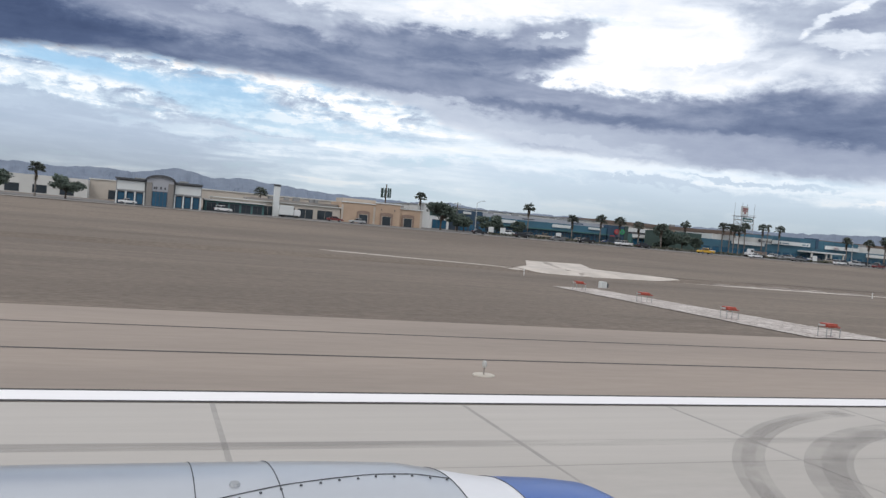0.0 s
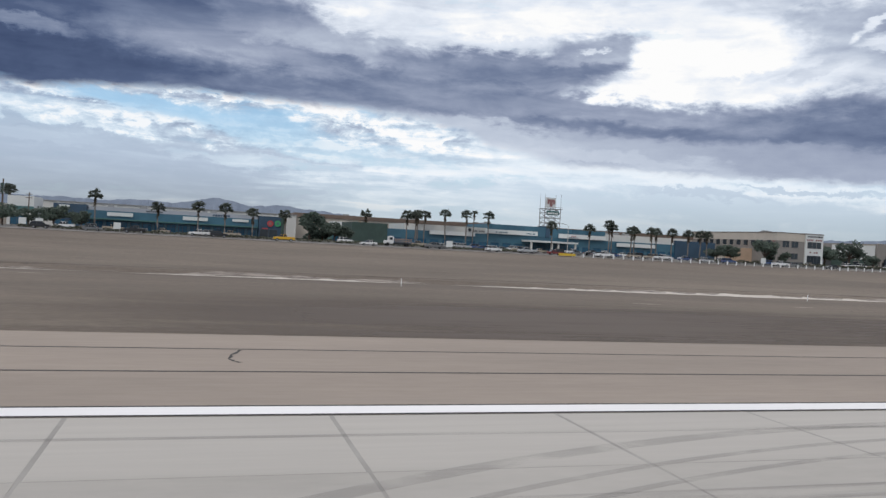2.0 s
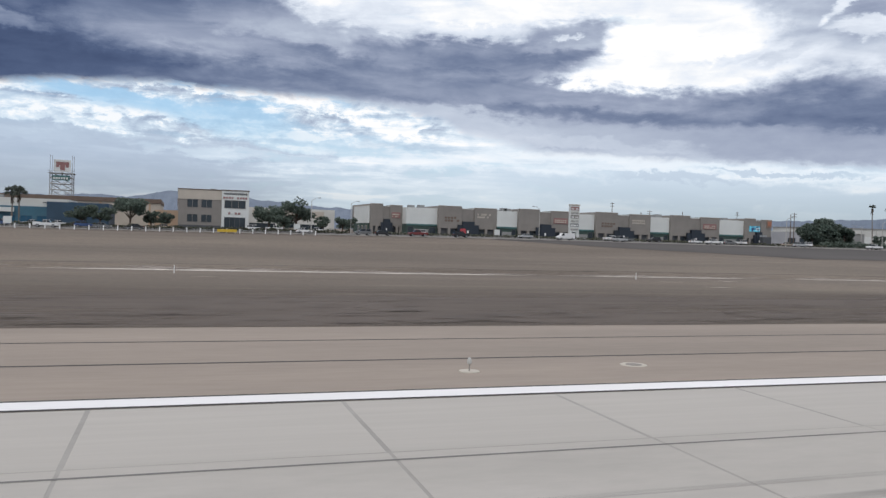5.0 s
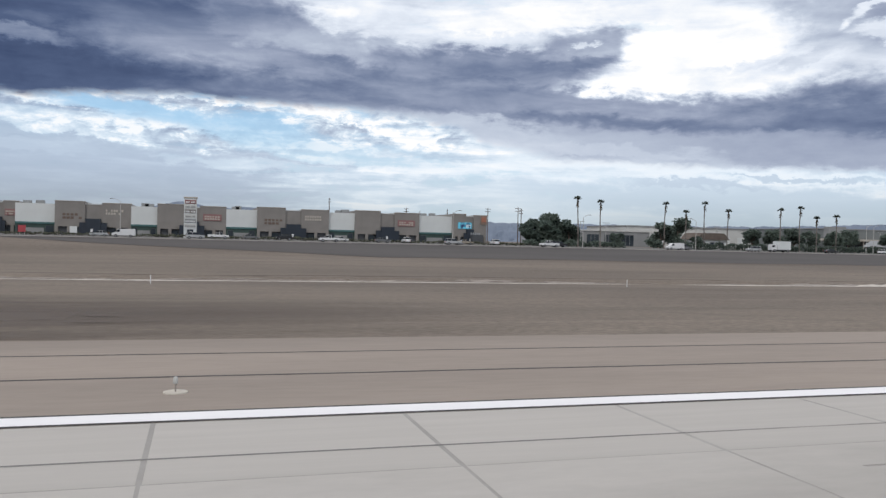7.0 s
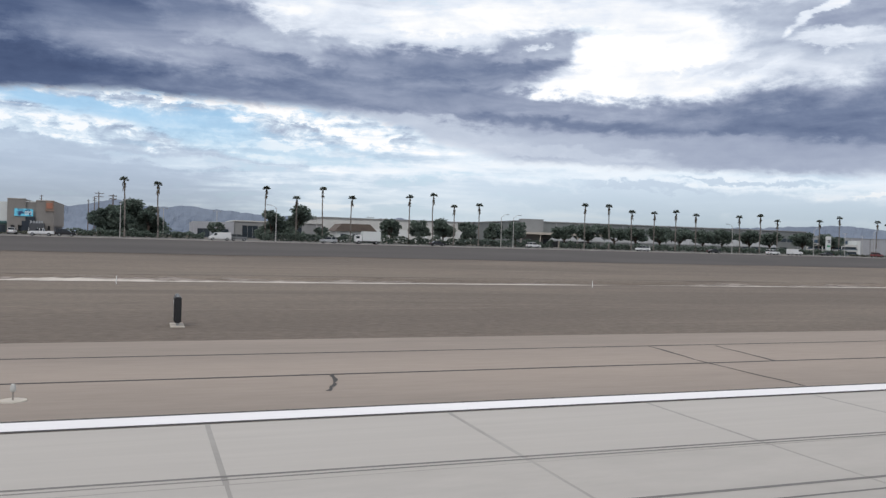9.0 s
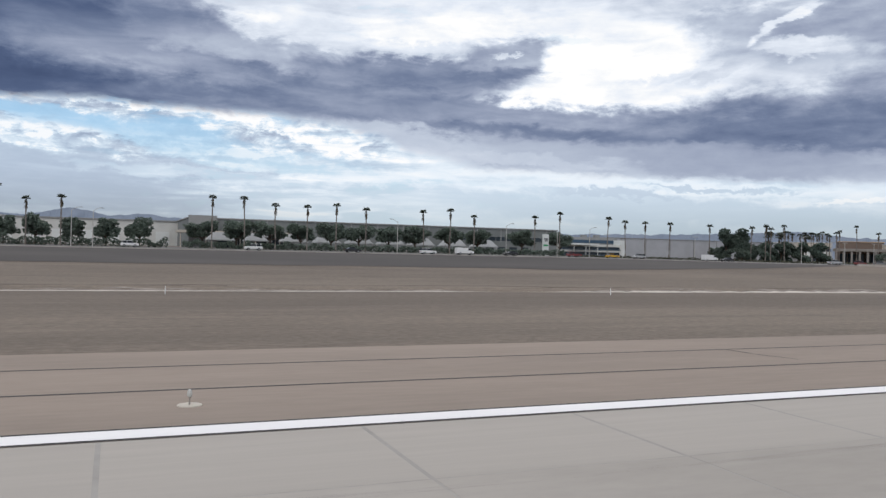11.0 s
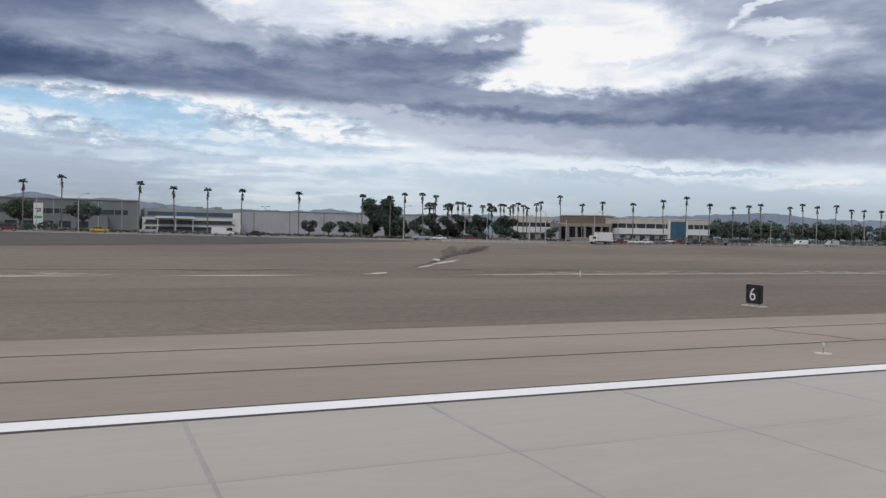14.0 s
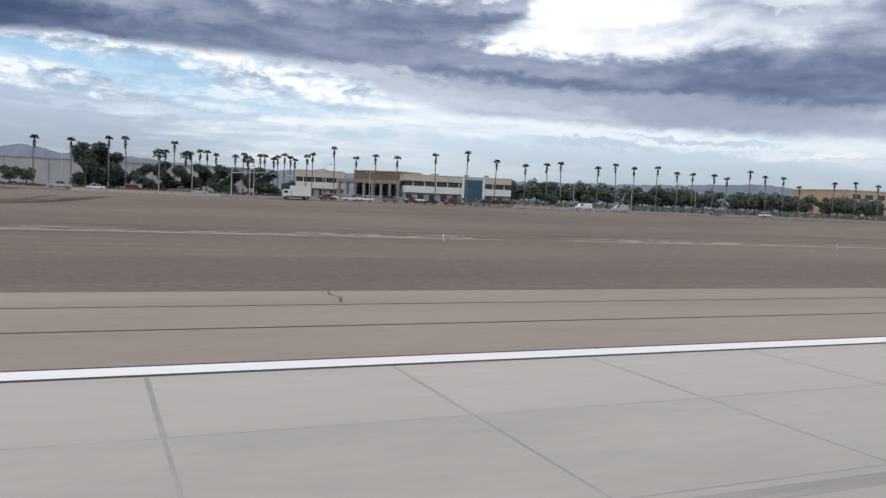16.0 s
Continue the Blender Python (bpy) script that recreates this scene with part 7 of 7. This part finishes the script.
def box_truck(x, y, rz, label):
    t = thing("box_truck", x, y, lay(y, x) + 0.06, rz, label, "truck", "box trucks")
    part("cargo_box", soft_box(-3.6, -1.2, 0.85, 1.4, 1.2, 3.5, r=0.06), M["whitewall"], t, "white cargo box")
    part("cab", soft_box(1.55, -1.1, 0.55, 3.4, 1.1, 2.5, r=0.22), PAINT["white"], t)
    part("windscreen", one_box(2.3, -1.11, 1.55, 3.2, 1.11, 2.2), M["carglass"], t, "dark cab glass")
    part("chassis", one_box(-3.6, -0.5, 0.5, 3.2, 0.5, 0.85), M["darkgrey"], t)
    for xx in (-2.4, 2.4):
        for yy in (-1.15, 0.9):
            w = part("wheel", rod((xx, yy, 0.48), (xx, yy + 0.26, 0.48), 0.48, n=16), M["tyre"], t)
            part("rim", rod((xx, yy - 0.02 if yy < 0 else yy + 0.26, 0.48), (xx, yy if yy < 0 else yy + 0.28, 0.48), 0.27, n=12), M["rim"], w)


box_truck(653, 215, 180, "white box truck on the perimeter road")
box_truck(999, 205.5, 180, "white box truck parked at the edge of the lot")


def flatbed(x, y, rz):
    t = thing("flatbed_truck", x, y, lay(y, x) + 0.06, rz, "white-cabbed truck with a dark red stake bed in the car park", "truck")
    part("bed", soft_box(-4.2, -1.15, 0.95, 0.9, 1.15, 1.15, r=0.03), M["darkgrey"], t)
    for i in range(6):
        for yy in (-1.12, 1.06):
            part("stake", one_box(-4.1 + i * 0.96, yy, 1.15, -3.98 + i * 0.96, yy + 0.06, 2.3), M["brick"], t)
    for zz in (1.45, 1.95):
        for yy in (-1.16, 1.12):
            part("side_rail", one_box(-4.2, yy, zz, 0.85, yy + 0.04, zz + 0.2), M["brick"], t, "dark red side rail")
    part("cab", soft_box(1.2, -1.1, 0.6, 2.7, 1.1, 2.9, r=0.2), PAINT["white"], t)
    part("hood", soft_box(2.6, -0.95, 0.6, 3.9, 0.95, 1.6, r=0.2), PAINT["white"], t)
    part("side_glass", one_box(1.6, -1.11, 1.75, 2.5, 1.11, 2.5), M["carglass"], t, "dark cab glass")
    part("chassis", one_box(-4.2, -0.45, 0.55, 3.6, 0.45, 0.95), M["darkgrey"], t)
    for xx in (-2.8, 3.0):
        for yy in (-1.12, 0.86):
            part("wheel", rod((xx, yy, 0.5), (xx, yy + 0.26, 0.5), 0.5, n=16), M["tyre"], t)


flatbed(198, 229, 180)


def traffic_signal(x, y, arm):
    t = thing("traffic_signal", x, y, lay(y, x), 0, "pale traffic signal mast with a long arm over the road", "traffic signal", "traffic signals")
    part("pole", rod((0, 0, -0.3), (0, 0, 7.4), 0.17, 0.12), M["pole"], t)
    part("mast_arm", rod((0, 0, 6.2), (arm, 0, 6.7), 0.12, 0.07), M["pole"], t)
    for f in (0.45, 0.7, 0.95):
        h = part("signal_head", soft_box(arm * f - 0.2, -0.18, 5.9, arm * f + 0.2, 0.18, 7.0, r=0.03), M["darkgrey"], t, "dark three-lens signal head")
        for k in range(3):
            part("lens", rod((arm * f, -0.22, 6.15 + 0.3 * k), (arm * f, -0.17, 6.15 + 0.3 * k), 0.1, n=10), M["lens"], h)


traffic_signal(986, 226, 9.5)
traffic_signal(1006, 236, -8.0)
for k in range(9):
    x = 948.5 + 3.75 * k
    t = thing("road_barrier", x, 205.6, lay(205.6, x), 0, "pale concrete road barrier section along the road", "barrier", "concrete barriers")
    bm = bmesh.new()
    prism(bm, [(-0.3, -0.1), (0.3, -0.1), (0.28, 0.12), (0.12, 0.35), (0.08, 0.82), (-0.08, 0.82), (-0.12, 0.35), (-0.28, 0.12)], -1.8, 1.8)
    bmesh.ops.rotate(bm, verts=bm.verts, matrix=Matrix.Rotation(math.pi / 2, 3, "Z"))
    part("barrier_body", bm, M["kerb"], t)
for k in range(12):
    x = 1049 + 4.5 * k
    t = thing("rail_panel", x, 205.6, lay(205.6, x), 0, "low pale rail panel on two posts", "fence", "roadside rail")
    for xx in (0.1, 4.3):
        part("post", one_box(xx, -0.06, -0.2, xx + 0.12, 0.06, 1.05), M["pole"], t)
    for zz in (0.5, 0.92):
        part("rail", one_box(0.0, -0.1, zz, 4.5, -0.06, zz + 0.12), M["pole"], t)


# ---- poles, posts and lamps ----
def street_lamp():
    t = thing("street_lamp", 0, 0, 0, 0, "tall grey street lamp with a curved arm", "street lamp", "street lamps")
    part("pole", rod((0, 0, -0.4), (0, 0, 9.3), 0.13, 0.08), M["pole"], t)
    bm = bmesh.new()
    tube(bm, [(1.9 * k / 6, 0, 9.2 + 0.9 * math.sin(k / 6 * math.pi / 2)) for k in range(7)], [0.06] * 7, 6)
    part("arm", bm, M["pole"], t)
    part("lamp_head", soft_box(1.7, -0.2, 9.98, 2.6, 0.2, 10.16, r=0.05), M["steel"], t)
    return t


def shoebox_lamp():
    t = thing("parking_lamp", 0, 0, 0, 0, "pale parking lot lamp with twin heads", "parking lamp", "parking lamps")
    part("pole", rod((0, 0, -0.4), (0, 0, 8.6), 0.12, 0.09), M["pole"], t)
    part("crossarm", rod((-0.9, 0, 8.55), (0.9, 0, 8.55), 0.05), M["pole"], t)
    for x in (-0.95, 0.95):
        part("lamp_head", soft_box(x - 0.35, -0.2, 8.45, x + 0.35, 0.2, 8.66, r=0.04), M["steel"], t)
    return t


def row_of(proto, spots, turn=0):
    for i, (x, y) in enumerate(spots):
        m = pose(S * x, S * y, S * lay(y, x), 0, 0, turn + (180 if i % 3 == 1 else 0))
        if i:
            copy_thing(proto, m)
        else:
            proto.matrix_world = m @ Matrix.Diagonal((S, S, S, 1))


row_of(street_lamp(), [(92, 228), (260, 246), (386, 227), (402, 250), (457, 229), (548, 226), (590, 226), (630, 226), (698, 226), (703, 228), (786, 228), (822, 228), (855, 232), (992, 226), (944, 228), (1012, 228)])
row_of(shoebox_lamp(), [(601, 250), (617, 262), (668, 268), (676, 280), (654, 290), (746, 268), (845, 236), (860, 262), (905, 240), (882, 262), (968, 236), (977, 238), (993, 238), (1030, 240), (1072, 246), (1108, 246), (1166, 250), (1133, 246)])


def utility_pole(x, y, h, i):
    t = thing("utility_pole", x, y, lay(y, x), 20 * i, "weathered wooden utility pole with crossarms", "utility pole", "utility poles")
    part("pole", rod((0, 0, -0.5), (0.1 * (i % 3 - 1), 0, h), 0.2, 0.13), M["wood"], t)
    for k, z in enumerate((h - 0.6, h - 1.6)):
        part("crossarm", soft_box(-1.3, -0.08, z, 1.3, 0.08, z + 0.16, r=0.02), M["wood"], t)
        for xx in (-1.1, -0.5, 0.5, 1.1):
            part("insulator", rod((xx, 0, z + 0.16), (xx, 0, z + 0.34), 0.05, 0.03), M["steel"], t)


for i, (x, y, h) in enumerate(((583, 262, 13.0), (585.5, 300, 14.0), (586.5, 268, 12.6), (578, 330, 14), (574, 360, 14), (523, 300, 15.5), (560, 330, 14), (96, 255, 9.5))):
    utility_pole(x, y, h, i)

t = thing("cell_tower", 81.3, 291.8, lay(291.8), 0, "slim mobile phone mast with panel antennas", "cell tower")
part("mast", rod((0, 0, -0.5), (0, 0, 14.5), 0.35, 0.22), M["wood"], t)
for z in (9.6, 11.2):
    for k in range(9):
        a = k * math.tau / 9
        part("antenna", soft_box(math.cos(a) * 1.7 - 0.22, math.sin(a) * 1.7 - 0.22, z, math.cos(a) * 1.7 + 0.22, math.sin(a) * 1.7 + 0.22, z + 1.9 if z > 10 else z + 1.5, r=0.04), M["green"], t)
for z in (9.9, 12.0):
    bm = bmesh.new()
    tube(bm, [(1.6 * math.cos(k * math.tau / 12), 1.6 * math.sin(k * math.tau / 12), z) for k in range(13)], [0.07] * 13, 5, False)
    part("ring", bm, M["steel"], t)
    for k in range(3):
        a = k * math.tau / 3
        part("spoke", rod((0, 0, z), (1.6 * math.cos(a), 1.6 * math.sin(a), z), 0.06, n=5), M["steel"], t)

# short posts with a rail along the road
proto = thing("bollard_post", 243, 205.8, lay(205.8, 243), 0, "short pale post of the roadside rail", "post", "roadside posts")
part("post", soft_box(-0.14, -0.14, -0.3, 0.14, 0.14, 1.05, r=0.03), M["letter"], proto)
part("cap", soft_box(-0.17, -0.17, 1.03, 0.17, 0.17, 1.12, r=0.02), M["letter"], proto)
for k in range(1, 46):
    x = 243 + 3.13 * k
    copy_thing(proto, pose(S * x, S * 205.8, S * lay(205.8, x)))
for k, (x, w) in enumerate(((241, 5.0), (362, 4.6))):
    t = thing("yellow_barrier", x, 205.6, lay(205.6, x), 0, "low yellow barrier at the end of the rail", "barrier", "yellow barriers")
    part("board", soft_box(-w / 2, -0.2, 0.25, w / 2, 0.2, 0.95, r=0.04), M["yellow"], t)
    for xx in (-w / 2 + 0.4, w / 2 - 0.4):
        part("foot", soft_box(xx - 0.2, -0.4, -0.2, xx + 0.2, 0.4, 0.28, r=0.03), M["kerb"], t)
bm = bmesh.new()
for k in range(45):
    x = 243 + 3.13 * k
    tube(bm, ((x, 205.8, lay(205.8, x) + 0.75), (x + 3.13, 205.8, lay(205.8, x + 3.13) + 0.75)), (0.035, 0.035), 5)
sheet("roadside_rail", bm, M["steel"], "thin rail strung along short roadside posts", "rail")
for i, (x, y, c) in enumerate(((99, 232, "whitewall"), (103, 232, "whitewall"), (122, 231, "whitewall"), (383, 234, "whitewall"), (433, 232, "signred"), (445, 234, "whitewall"), (209, 213, "whitewall"), (312, 214, "whitewall"))):
    t = thing("road_sign", x, y, lay(y, x), 0, "small white notice board on two posts" if c == "whitewall" else "small red notice board on two posts", "notice board", "notice boards")
    part("board", soft_box(-0.9, -0.06, 0.8, 0.9, 0.06, 2.5, r=0.02), M[c], t)
    for xx in (-0.6, 0.6):
        part("post", rod((xx, 0.1, -0.3), (xx, 0.1, 2.4), 0.05), M["pole"], t)


# ---- runway slabs, piece by piece ----
def slab_mesh(w, d):
    bm = one_box(0, 0, -0.03, w, d, 0.0)
    bmesh.ops.bevel(bm, geom=[e for e in bm.edges if all(v.co.z > -0.01 for v in e.verts)], offset=0.008, segments=1, affect="EDGES")
    me = bpy.data.meshes.new("slab")
    bm.to_mesh(me)
    bm.free()
    me.materials.append(M["slab"])
    return me


# joint positions along the runway; the panels vary a little in length
KNOWN = {0: 177.7, 28: 348.6, 59: 536.75, 64: 567.38, 96: 762.55, 104: 811.37, 116: 884.34, 123: 927.6}
JOINTS = [177.7 + 6.094 * k if k < 0 else 927.6 + 6.094 * (k - 123) if k > 123 else float(np.interp(k, list(KNOWN), list(KNOWN.values()))) for k in range(-48, 217)]
slab = slab_mesh(1.0, 4.86)
beside = [(a, b) for a, b in zip(JOINTS, JOINTS[1:]) if -40 < a < 1010]
for a, b in beside:
    o = new("slab", slab)
    o.parent = runway
    o.matrix_local = Matrix.Translation((a + 0.04, 14.91, lay(0))) @ Matrix.Diagonal((b - a - 0.08, 1, 1, 1))
bm = bmesh.new()
for a, b in zip(JOINTS, JOINTS[1:]):
    for j in range(10):
        if j or (a, b) not in beside:
            y = 14.91 - 4.92 * j
            box(bm, a + 0.04, y, lay(0) - 0.03, b - 0.04, y + 4.86, lay(0))
rest = part("slabs", bm, M["slab"], runway)
rest["kind"] = "stuff"
